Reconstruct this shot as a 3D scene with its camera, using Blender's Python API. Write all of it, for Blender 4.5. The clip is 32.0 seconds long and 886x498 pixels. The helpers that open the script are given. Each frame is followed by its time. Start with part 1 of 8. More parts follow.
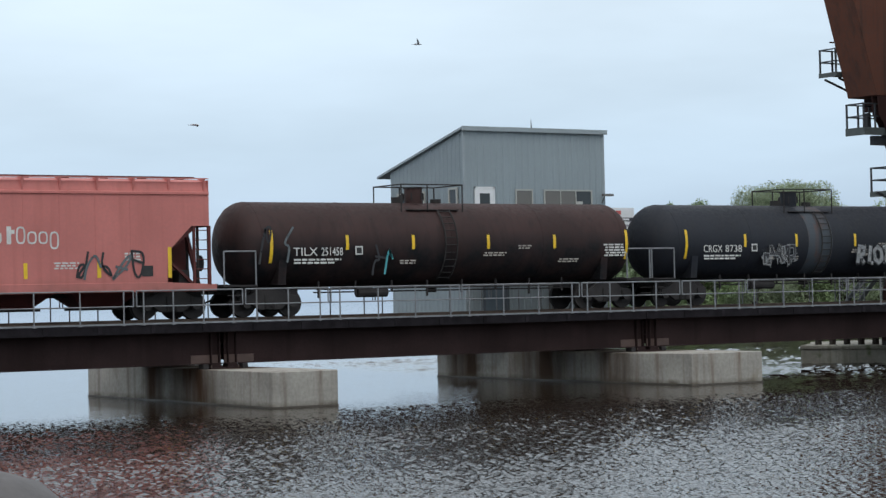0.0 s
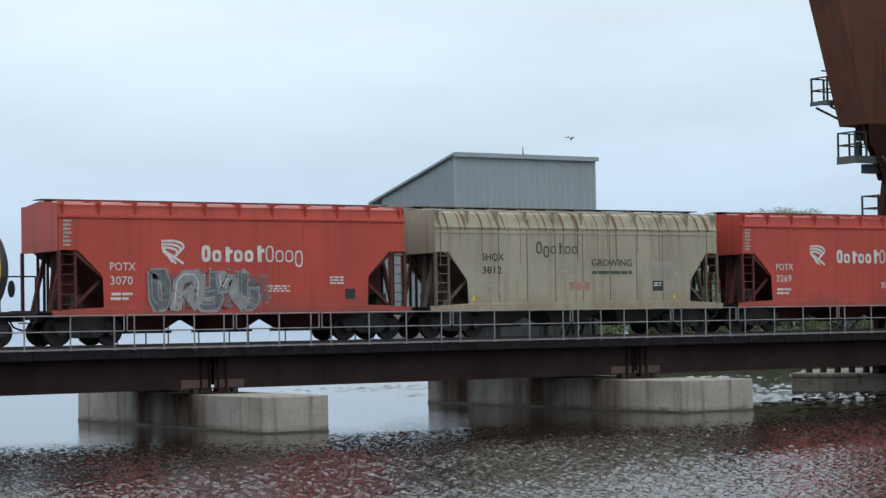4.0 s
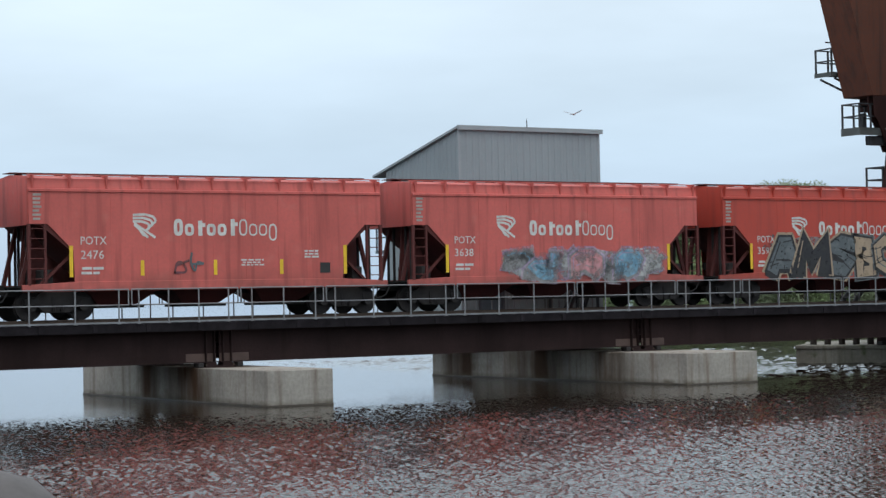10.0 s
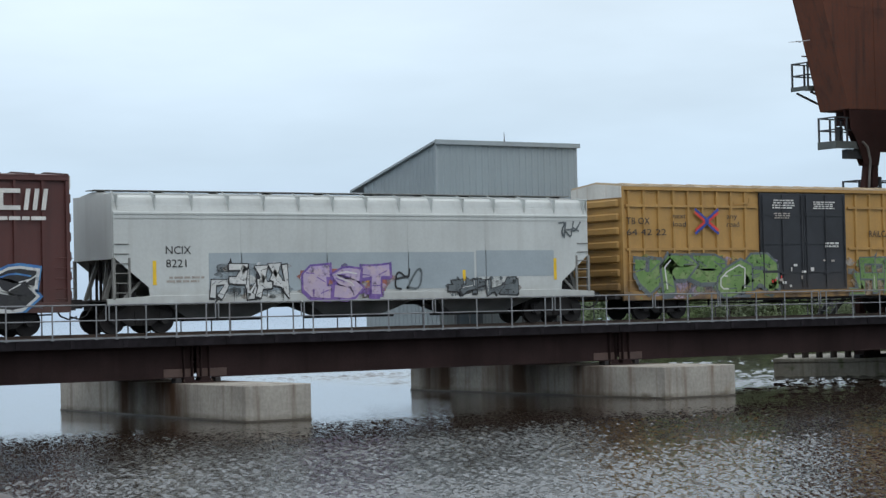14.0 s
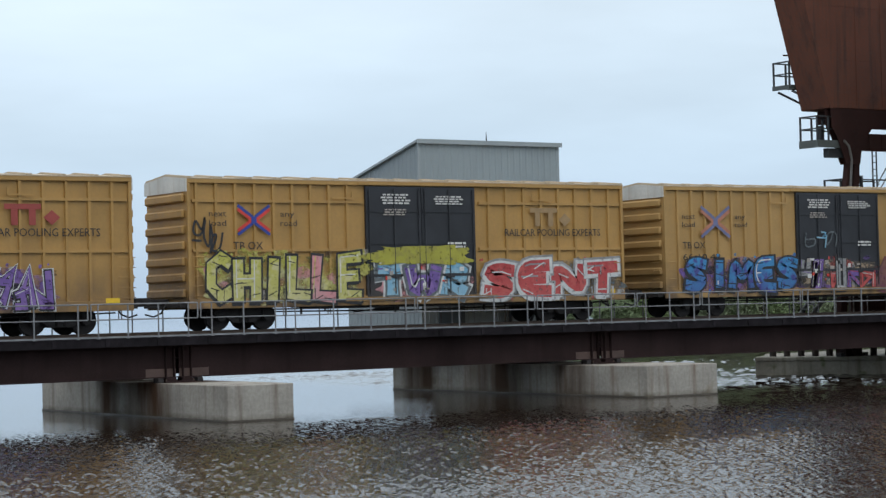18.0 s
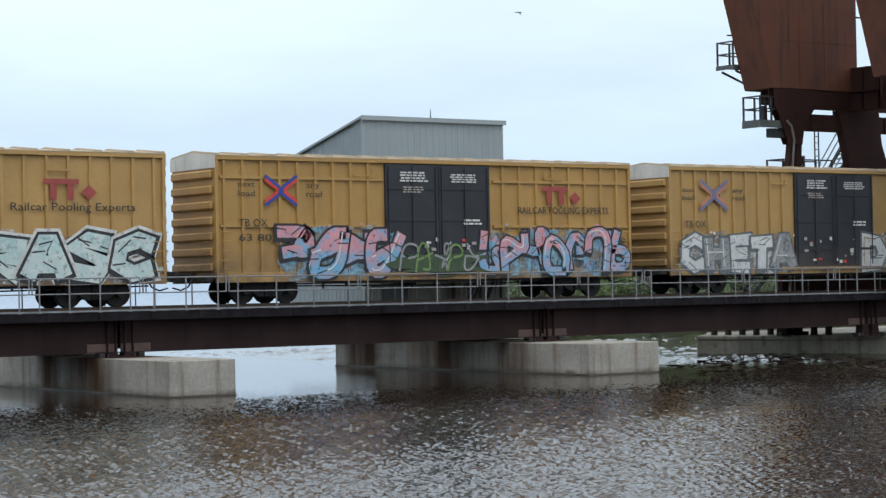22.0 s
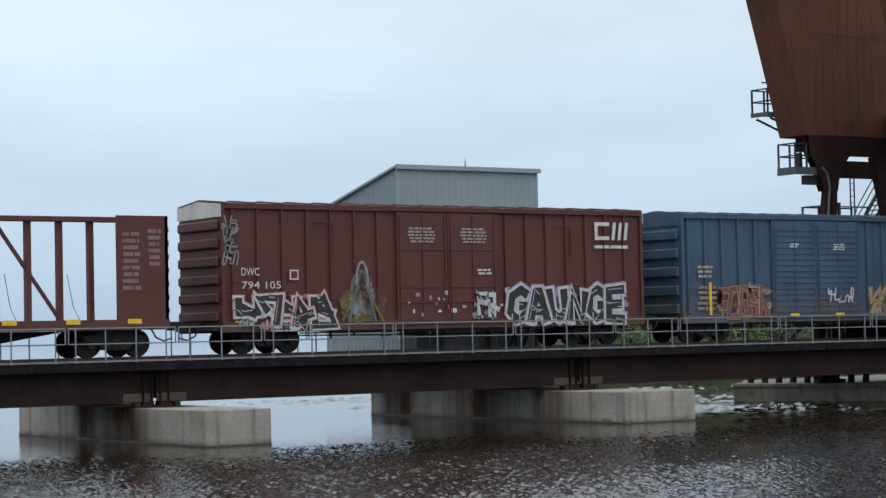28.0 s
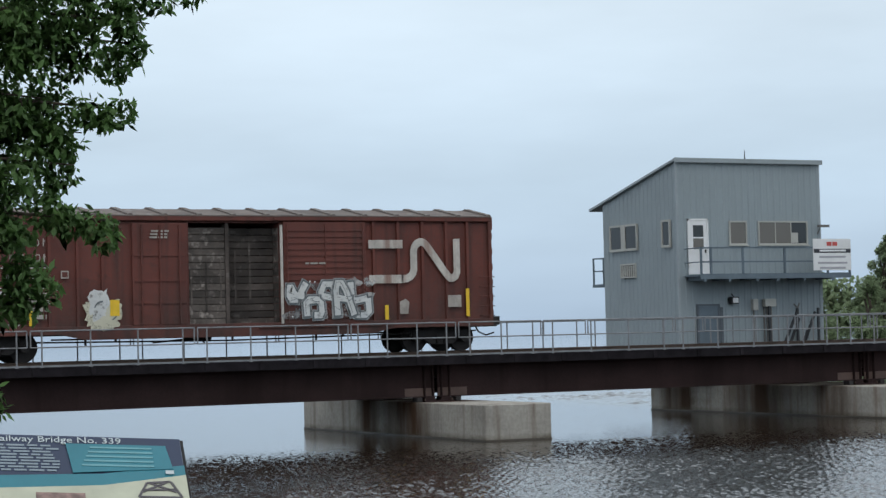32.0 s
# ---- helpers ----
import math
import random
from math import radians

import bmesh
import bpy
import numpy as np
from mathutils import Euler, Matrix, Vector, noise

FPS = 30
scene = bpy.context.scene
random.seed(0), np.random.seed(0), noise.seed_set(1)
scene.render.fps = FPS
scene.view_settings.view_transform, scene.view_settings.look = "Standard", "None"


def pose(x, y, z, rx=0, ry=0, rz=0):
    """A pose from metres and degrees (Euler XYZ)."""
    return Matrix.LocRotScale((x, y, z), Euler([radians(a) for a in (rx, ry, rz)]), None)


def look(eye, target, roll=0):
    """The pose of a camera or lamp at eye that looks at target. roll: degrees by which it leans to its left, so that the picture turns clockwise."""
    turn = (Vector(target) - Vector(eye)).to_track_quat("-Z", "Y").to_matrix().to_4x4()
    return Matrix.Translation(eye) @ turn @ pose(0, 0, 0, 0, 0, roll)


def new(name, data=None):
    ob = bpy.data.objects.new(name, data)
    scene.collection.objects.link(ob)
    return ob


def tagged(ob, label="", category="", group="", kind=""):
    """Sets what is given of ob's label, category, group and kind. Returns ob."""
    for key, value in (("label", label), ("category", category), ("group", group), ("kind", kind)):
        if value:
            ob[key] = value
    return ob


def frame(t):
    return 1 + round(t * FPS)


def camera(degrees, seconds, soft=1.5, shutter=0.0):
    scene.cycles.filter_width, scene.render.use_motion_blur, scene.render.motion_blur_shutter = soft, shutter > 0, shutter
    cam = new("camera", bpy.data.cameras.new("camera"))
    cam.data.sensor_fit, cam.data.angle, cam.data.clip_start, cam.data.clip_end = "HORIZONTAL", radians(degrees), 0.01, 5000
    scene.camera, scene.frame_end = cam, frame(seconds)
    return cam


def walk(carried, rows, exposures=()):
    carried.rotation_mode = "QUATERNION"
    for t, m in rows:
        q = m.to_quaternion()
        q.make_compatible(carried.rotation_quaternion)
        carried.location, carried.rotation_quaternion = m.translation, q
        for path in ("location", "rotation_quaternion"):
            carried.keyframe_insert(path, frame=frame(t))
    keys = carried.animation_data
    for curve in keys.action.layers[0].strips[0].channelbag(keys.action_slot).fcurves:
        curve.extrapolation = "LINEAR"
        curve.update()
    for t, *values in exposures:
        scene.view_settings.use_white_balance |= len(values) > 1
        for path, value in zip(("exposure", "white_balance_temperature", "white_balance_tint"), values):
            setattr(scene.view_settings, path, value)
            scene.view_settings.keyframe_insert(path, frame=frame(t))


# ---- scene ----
# Eye on the river bank; the rail track runs along x at TRACK, water lies at z = 0.
FOV, EYE_Z = 24.0, 3.28
RAIL, TRACK, SIDE = 2.95, 64.0, 1.575   # RAIL: datum of the car bodies
DROP = 0.18                              # the rail heads lie this far below the datum
CAMERA = [
    (0, -32.772, 1.347, 1.268), (0.5, -32.742, 1.415, 1.084), (1, -32.715, 1.551, 0.967), (1.5, -32.731, 1.696, 0.825),
    (2, -32.783, 1.832, 0.911), (2.5, -32.852, 1.912, 0.939), (3, -32.941, 1.988, 0.919), (3.5, -33.007, 2.039, 0.983),
    (5.5, -33.136, 2.088, 0.849), (6, -33.284, 1.971, 0.866), (6.5, -33.392, 1.802, 0.869), (7, -33.505, 1.680, 0.757),
    (7.5, -33.512, 1.619, 0.865), (8, -33.508, 1.448, 0.922), (8.5, -33.457, 1.348, 0.769), (9, -33.178, 1.314, 0.801),
    (9.5, -33.014, 1.341, 0.799), (10, -32.901, 1.318, 1.135), (10.5, -32.816, 1.304, 1.316), (11, -32.813, 1.322, 1.413),
    (11.5, -32.939, 1.322, 1.244), (12, -33.061, 1.405, 1.025), (12.5, -33.146, 1.498, 1.303), (13, -33.295, 1.590, 1.321),
    (13.5, -33.434, 1.677, 1.363), (15.5, -33.665, 1.735, 1.200), (16, -33.654, 1.806, 1.321), (16.5, -33.641, 1.860, 1.349),
    (17, -33.697, 1.851, 1.348), (17.5, -33.784, 1.785, 1.401), (18, -33.994, 1.673, 1.419), (18.5, -34.232, 1.614, 1.401),
    (19, -34.563, 1.557, 1.328), (19.5, -34.858, 1.486, 1.203), (20, -35.153, 1.423, 1.197), (20.5, -35.487, 1.311, 1.319),
    (21, -35.739, 1.192, 1.320), (21.5, -35.861, 1.077, 1.149), (22, -35.560, 1.007, 1.047), (22.5, -34.939, 1.024, 1.099),
    (23, -34.502, 1.018, 1.148), (23.5, -34.252, 1.003, 1.316), (24, -34.201, 1.012, 1.265), (24.5, -34.282, 1.150, 1.227),
    (25, -34.385, 1.282, 1.130), (25.5, -34.409, 1.447, 1.258), (27.5, -34.546, 2.150, 1.143), (28, -34.589, 2.359, 1.240),
    (28.5, -34.767, 2.511, 1.362), (29, -34.937, 2.525, 1.351), (29.5, -35.014, 2.331, 1.165), (30, -35.073, 1.977, 0.873),
    (30.5, -35.094, 1.798, 0.924), (31, -34.711, 1.768, 0.876), (31.5, -31.037, 2.155, 1.409), (32, -26.931, 2.391, 1.404)]
cam = camera(FOV, 32.0, soft=1.4)
walk(cam, [(t, pose(0, 0, EYE_Z, 90 + p, r, y)) for t, y, p, r in CAMERA],
     exposures=[(0.0, 0.03), (9.0, 0.05), (13.0, 0.06), (19.0, 0.03), (21.0, 0.12), (23.0, 0.30), (25.0, 0.28), (26.5, 0.15), (28.0, -0.02), (30.0, 0.03), (31.0, 0.06), (32.0, -0.08)])

# ---------------------------------------------------------------- light
world = bpy.data.worlds.new("overcast")
scene.world = world
world.use_nodes = True
wt = world.node_tree
wt.nodes.clear()
w_out = wt.nodes.new("ShaderNodeOutputWorld")
w_bg = wt.nodes.new("ShaderNodeBackground")
w_sky = wt.nodes.new("ShaderNodeTexSky")
w_sky.sky_type, w_sky.sun_disc = "NISHITA", False
w_sky.sun_elevation, w_sky.sun_rotation = radians(48), radians(215)
w_sky.air_density, w_sky.dust_density = 1.0, 3.0
w_co = wt.nodes.new("ShaderNodeTexCoord")
w_sep = wt.nodes.new("ShaderNodeSeparateXYZ")
w_ramp = wt.nodes.new("ShaderNodeValToRGB")
e = w_ramp.color_ramp.elements
e[0].position, e[0].color = 0.0, (0.45, 0.585, 0.75, 1)
e[1].position, e[1].color = 0.16, (0.80, 0.94, 1.06, 1)
mid = e.new(0.07)
mid.color = (0.62, 0.78, 0.94, 1)
top = e.new(0.5)
top.color = (0.95, 1.02, 1.08, 1)
w_map = wt.nodes.new("ShaderNodeMapping")
w_map.inputs["Scale"].default_value = (2.2, 2.2, 9.0)
w_noise = wt.nodes.new("ShaderNodeTexNoise")
w_noise.inputs["Scale"].default_value, w_noise.inputs["Detail"].default_value = 1.6, 5.0
w_nr = wt.nodes.new("ShaderNodeMapRange")
w_nr.inputs["From Min"].default_value, w_nr.inputs["From Max"].default_value = 0.3, 0.7
w_nr.inputs["To Min"].default_value, w_nr.inputs["To Max"].default_value = 0.88, 1.12
w_mul = wt.nodes.new("ShaderNodeMix")
w_mul.data_type, w_mul.blend_type = "RGBA", "MULTIPLY"
w_mul.inputs["Factor"].default_value = 1.0
w_dim = wt.nodes.new("ShaderNodeMix")
w_dim.data_type, w_dim.blend_type = "RGBA", "MULTIPLY"
w_dim.inputs["Factor"].default_value = 1.0
w_dim.inputs["B"].default_value = (0.09, 0.09, 0.09, 1)
w_mix = wt.nodes.new("ShaderNodeMix")
w_mix.data_type = "RGBA"
w_mix.inputs["Factor"].default_value = 0.88
for a, b in ((w_co.outputs["Generated"], w_sep.inputs[0]), (w_sep.outputs["Z"], w_ramp.inputs[0]),
             (w_co.outputs["Generated"], w_map.inputs[0]), (w_map.outputs[0], w_noise.inputs["Vector"]),
             (w_noise.outputs[0], w_nr.inputs[0]), (w_ramp.outputs[0], w_mul.inputs["A"]), (w_nr.outputs[0], w_mul.inputs["B"]),
             (w_sky.outputs[0], w_dim.inputs["A"]), (w_dim.outputs["Result"], w_mix.inputs["A"]),
             (w_mul.outputs["Result"], w_mix.inputs["B"]), (w_mix.outputs["Result"], w_bg.inputs["Color"]),
             (w_bg.outputs[0], w_out.inputs["Surface"])):
    wt.links.new(a, b)
w_bg.inputs["Strength"].default_value = 1.0

sun = new("sun", bpy.data.lights.new("sun", "SUN"))
sun.data.energy, sun.data.angle, sun.data.color = 0.6, radians(35), (1.0, 0.96, 0.9)
sun.matrix_world = look((-12, -32, 48), (0, 0, 0))


# ---------------------------------------------------------------- materials
def rgb(c):
    return (c[0], c[1], c[2], 1)


def mat(name, col, rough=0.6, metal=0.0, var=0.18, scale=0.8, bump=0.15, bscale=18.0, streak=None, amount=0.5,
        low=None, second=None, spread=0.45, per=0.0, spec=0.5, runs=None, soft=0.12):
    """Painted or raw surface. streak: colour of vertical runs; second: colour of patches; low: (colour, z0, z1) that
    takes over towards the bottom, such as road dirt.
    """
    m = bpy.data.materials.new(name)
    m.use_nodes = True
    t = m.node_tree
    n, k = t.nodes, t.links.new
    p = n["Principled BSDF"]
    p.inputs["Metallic"].default_value = metal
    p.inputs["Specular IOR Level"].default_value = spec
    co = n.new("ShaderNodeTexCoord").outputs["Object"]

    def noise_of(s, detail=4.0, stretch=None):
        q = n.new("ShaderNodeTexNoise")
        q.inputs["Scale"].default_value, q.inputs["Detail"].default_value = s, detail
        if stretch:
            mp = n.new("ShaderNodeMapping")
            mp.inputs["Scale"].default_value = stretch
            k(co, mp.inputs[0])
            k(mp.outputs[0], q.inputs["Vector"])
        else:
            k(co, q.inputs["Vector"])
        return q.outputs[0]

    def span(v, a, b, c, d):
        q = n.new("ShaderNodeMapRange")
        for key, val in zip(("From Min", "From Max", "To Min", "To Max"), (a, b, c, d)):
            q.inputs[key].default_value = val
        k(v, q.inputs[0])
        return q.outputs[0]

    def blend(f, a, b, mode="MIX"):
        q = n.new("ShaderNodeMix")
        q.data_type, q.blend_type = "RGBA", mode
        for key, val in (("Factor", f), ("A", a), ("B", b)):
            if isinstance(val, (int, float)) and key == "Factor":
                q.inputs[key].default_value = val
            elif isinstance(val, tuple):
                q.inputs[key].default_value = rgb(val)
            else:
                k(val, q.inputs[key])
        return q.outputs["Result"]

    big, fine = noise_of(scale), noise_of(bscale, 6.0)
    c = blend(1.0, tuple(col), span(big, 0.3, 0.7, 1 - var, 1 + var), "MULTIPLY")
    c = blend(1.0, c, span(fine, 0.3, 0.7, 1 - var * 0.5, 1 + var * 0.5), "MULTIPLY")
    if second:
        c = blend(span(noise_of(scale * 2.7, 8.0), 1 - spread, 1 - spread + soft, 0.0, 0.85), c, tuple(second))
    if streak:
        c = blend(span(noise_of(1.0, 5.0, (3.2, 3.2, 0.22)), 0.5, 0.74, 0.0, amount), c, tuple(streak))
    if runs:  # washed-down rust within stretches of y
        sy = n.new("ShaderNodeSeparateXYZ")
        k(co, sy.inputs[0])
        acc = None
        for mid_y, half in runs[1]:
            d = n.new("ShaderNodeMath")
            d.operation = "SUBTRACT"
            k(sy.outputs["Y"], d.inputs[0])
            d.inputs[1].default_value = mid_y
            ab = n.new("ShaderNodeMath")
            ab.operation = "ABSOLUTE"
            k(d.outputs[0], ab.inputs[0])
            one = span(ab.outputs[0], half * 0.45, half, 1.0, 0.0)
            if acc is None:
                acc = one
            else:
                mx = n.new("ShaderNodeMath")
                mx.operation = "MAXIMUM"
                k(acc, mx.inputs[0])
                k(one, mx.inputs[1])
                acc = mx.outputs[0]
        fm = n.new("ShaderNodeMath")
        fm.operation = "MULTIPLY"
        k(acc, fm.inputs[0])
        k(span(noise_of(1.0, 4.0, (1.1, 1.1, 0.2)), 0.30, 0.58, runs[2], 0.97), fm.inputs[1])
        c = blend(fm.outputs[0], c, tuple(runs[0]))
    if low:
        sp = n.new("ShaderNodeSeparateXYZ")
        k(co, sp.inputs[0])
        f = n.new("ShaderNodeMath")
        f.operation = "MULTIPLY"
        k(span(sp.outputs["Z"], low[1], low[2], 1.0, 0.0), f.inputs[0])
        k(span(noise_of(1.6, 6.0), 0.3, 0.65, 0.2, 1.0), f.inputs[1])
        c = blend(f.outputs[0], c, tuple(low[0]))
    if per:
        oi = n.new("ShaderNodeObjectInfo")
        c = blend(1.0, c, span(oi.outputs["Random"], 0, 1, 1 - per, 1 + per), "MULTIPLY")
    k(c, p.inputs["Base Color"])
    k(span(fine, 0.3, 0.7, max(rough - 0.12, 0.03), min(rough + 0.12, 1.0)), p.inputs["Roughness"])
    if bump:
        b = n.new("ShaderNodeBump")
        b.inputs["Strength"].default_value, b.inputs["Distance"].default_value = bump, 0.02
        k(fine, b.inputs["Height"])
        k(b.outputs[0], p.inputs["Normal"])
    return m


RUST = (0.10, 0.042, 0.022)
M_girder = mat("girder_steel", (0.031, 0.019, 0.0185), 0.85, 0, 0.3, 0.5, 0.3, 14, streak=(0.022, 0.013, 0.012), amount=0.7, spec=0.12)
M_plate = mat("bearing_plate_steel", (0.095, 0.06, 0.05), 0.7, 0, 0.2, 2.0)
M_tie = mat("creosoted_timber", (0.019, 0.0165, 0.0195), 0.9, 0, 0.35, 3.0, 0.5, 30, per=0.3, spec=0.12)
M_rail = mat("rail_steel", (0.10, 0.07, 0.055), 0.5, 0.6, 0.2, 2.0)
M_railing = mat("galvanized_railing", (0.25, 0.26, 0.275), 0.55, 0.35, 0.2, 2.0, streak=(0.16, 0.13, 0.12), amount=0.4)
M_grate = mat("walkway_grating", (0.022, 0.02, 0.021), 0.95, 0.0, 0.3, 4.0, spec=0.15)
M_concrete = mat("pier_concrete", (0.40, 0.375, 0.33), 0.85, 0, 0.22, 0.5, 0.35, 9, streak=(0.12, 0.085, 0.06), amount=0.75,
                 second=(0.27, 0.25, 0.21), spread=0.42, low=((0.10, 0.085, 0.06), 0.02, 0.22))
M_pier_a = mat("pier_concrete", (0.37, 0.35, 0.315), 0.85, 0, 0.25, 0.5, 0.35, 9, streak=(0.13, 0.095, 0.07), amount=0.65, second=(0.28, 0.26, 0.22), spread=0.40,
               low=((0.10, 0.085, 0.06), 0.02, 0.22), spec=0.12, runs=((0.075, 0.038, 0.021), ((5.6, 2.0), (8.6, 0.9)), 0.35))
M_pier_b = mat("broad_pier_concrete", (0.37, 0.35, 0.315), 0.85, 0, 0.25, 0.5, 0.35, 9, streak=(0.15, 0.095, 0.06), amount=0.7, second=(0.29, 0.26, 0.215), spread=0.42,
               low=((0.10, 0.085, 0.06), 0.02, 0.22), spec=0.12, runs=((0.066, 0.038, 0.024), ((4.6, 1.3), (9.2, 2.2), (14.6, 1.6)), 0.38))
M_oldconc = mat("old_concrete", (0.30, 0.28, 0.235), 0.9, 0, 0.25, 0.6, 0.4, 8, streak=(0.09, 0.085, 0.05), amount=0.8,
                second=(0.11, 0.13, 0.06), spread=0.4)
M_wet = mat("wet_algae_concrete", (0.075, 0.062, 0.048), 0.5, 0, 0.3, 1.5, 0.3, 9)
M_pile = mat("pile_timber", (0.045, 0.036, 0.03), 0.9, 0, 0.3, 3.0, 0.5, 20, per=0.3)
M_siding = mat("grey_metal_siding", (0.275, 0.325, 0.35), 0.55, 0.0, 0.07, 0.3, 0.05, 8, streak=(0.24, 0.28, 0.30), amount=0.35)
M_fascia = mat("grey_trim", (0.30, 0.345, 0.37), 0.5, 0, 0.08, 1.0)
M_frame = mat("beige_window_frame", (0.42, 0.42, 0.39), 0.5, 0, 0.08, 2.0)
M_white = mat("white_paint", (0.78, 0.79, 0.80), 0.45, 0, 0.06, 1.5)
M_balc = mat("blue_grey_steel", (0.125, 0.165, 0.20), 0.6, 0.1, 0.15, 1.5)
M_cw = mat("rusted_weight_plate", (0.128, 0.044, 0.025), 0.8, 0, 0.30, 0.22, 0.2, 6, streak=(0.055, 0.027, 0.020), amount=0.9, second=(0.075, 0.030, 0.022), spread=0.42)
M_tower = mat("rusted_tower_steel", (0.034, 0.0145, 0.013), 0.8, 0, 0.28, 0.6, 0.25, 10, streak=(0.035, 0.018, 0.015), amount=0.6, spec=0.2)
M_walkst = mat("dark_walkway_steel", (0.040, 0.044, 0.050), 0.6, 0.1, 0.2, 1.5)
M_fasciast = mat("grey_walkway_steel", (0.085, 0.10, 0.10), 0.6, 0.0, 0.2, 1.5)
M_cable = mat("grey_conduit", (0.17, 0.165, 0.16), 0.6, 0.2, 0.15, 2)
M_bark = mat("bark", (0.06, 0.045, 0.035), 0.95, 0, 0.3, 3, 0.6, 20)
M_bank = mat("bank_soil", (0.11, 0.12, 0.055), 0.95, 0, 0.35, 0.4, 0.5, 4, second=(0.06, 0.09, 0.03), spread=0.55)
M_black = mat("black_rubber", (0.018, 0.018, 0.02), 0.7, 0, 0.2, 3)


def glass_mat(name, tint, rough=0.06):
    m = bpy.data.materials.new(name)
    m.use_nodes = True
    p = m.node_tree.nodes["Principled BSDF"]
    p.inputs["Base Color"].default_value = rgb(tint)
    p.inputs["Roughness"].default_value = rough
    p.inputs["IOR"].default_value = 1.5
    return m


M_glass = glass_mat("dark_glass", (0.035, 0.04, 0.042))
M_blind = glass_mat("blind_behind_glass", (0.15, 0.14, 0.125), 0.12)


def water_mat():
    m = bpy.data.materials.new("river_water")
    m.use_nodes = True
    t = m.node_tree
    n, k = t.nodes, t.links.new
    p = n["Principled BSDF"]
    p.inputs["Base Color"].default_value = (0.024, 0.017, 0.012, 1)
    p.inputs["Roughness"].default_value = 0.04
    p.inputs["IOR"].default_value = 1.333
    co = n.new("ShaderNodeTexCoord").outputs["Object"]

    def nz(s, d, st, turn=0.0):
        mp = n.new("ShaderNodeMapping")
        mp.inputs["Scale"].default_value = st
        mp.inputs["Rotation"].default_value = (0, 0, radians(turn))
        k(co, mp.inputs[0])
        q = n.new("ShaderNodeTexNoise")
        q.inputs["Scale"].default_value, q.inputs["Detail"].default_value = s, d
        k(mp.outputs[0], q.inputs["Vector"])
        return q.outputs[0]

    def math2(op, a, b):
        q = n.new("ShaderNodeMath")
        q.operation = op
        for i, v in enumerate((a, b)):
            if isinstance(v, (int, float)):
                q.inputs[i].default_value = v
            else:
                k(v, q.inputs[i])
        return q.outputs[0]

    wave = math2("ADD", nz(18.0, 2.0, (1, 1, 1), 40), math2("MULTIPLY", nz(4.0, 2.0, (1, 1.2, 1), -15), 0.6))
    b = n.new("ShaderNodeBump")
    b.inputs["Distance"].default_value, b.inputs["Strength"].default_value = 0.02, 0.22
    k(wave, b.inputs["Height"])
    k(b.outputs[0], p.inputs["Normal"])
    return m


M_water = water_mat()


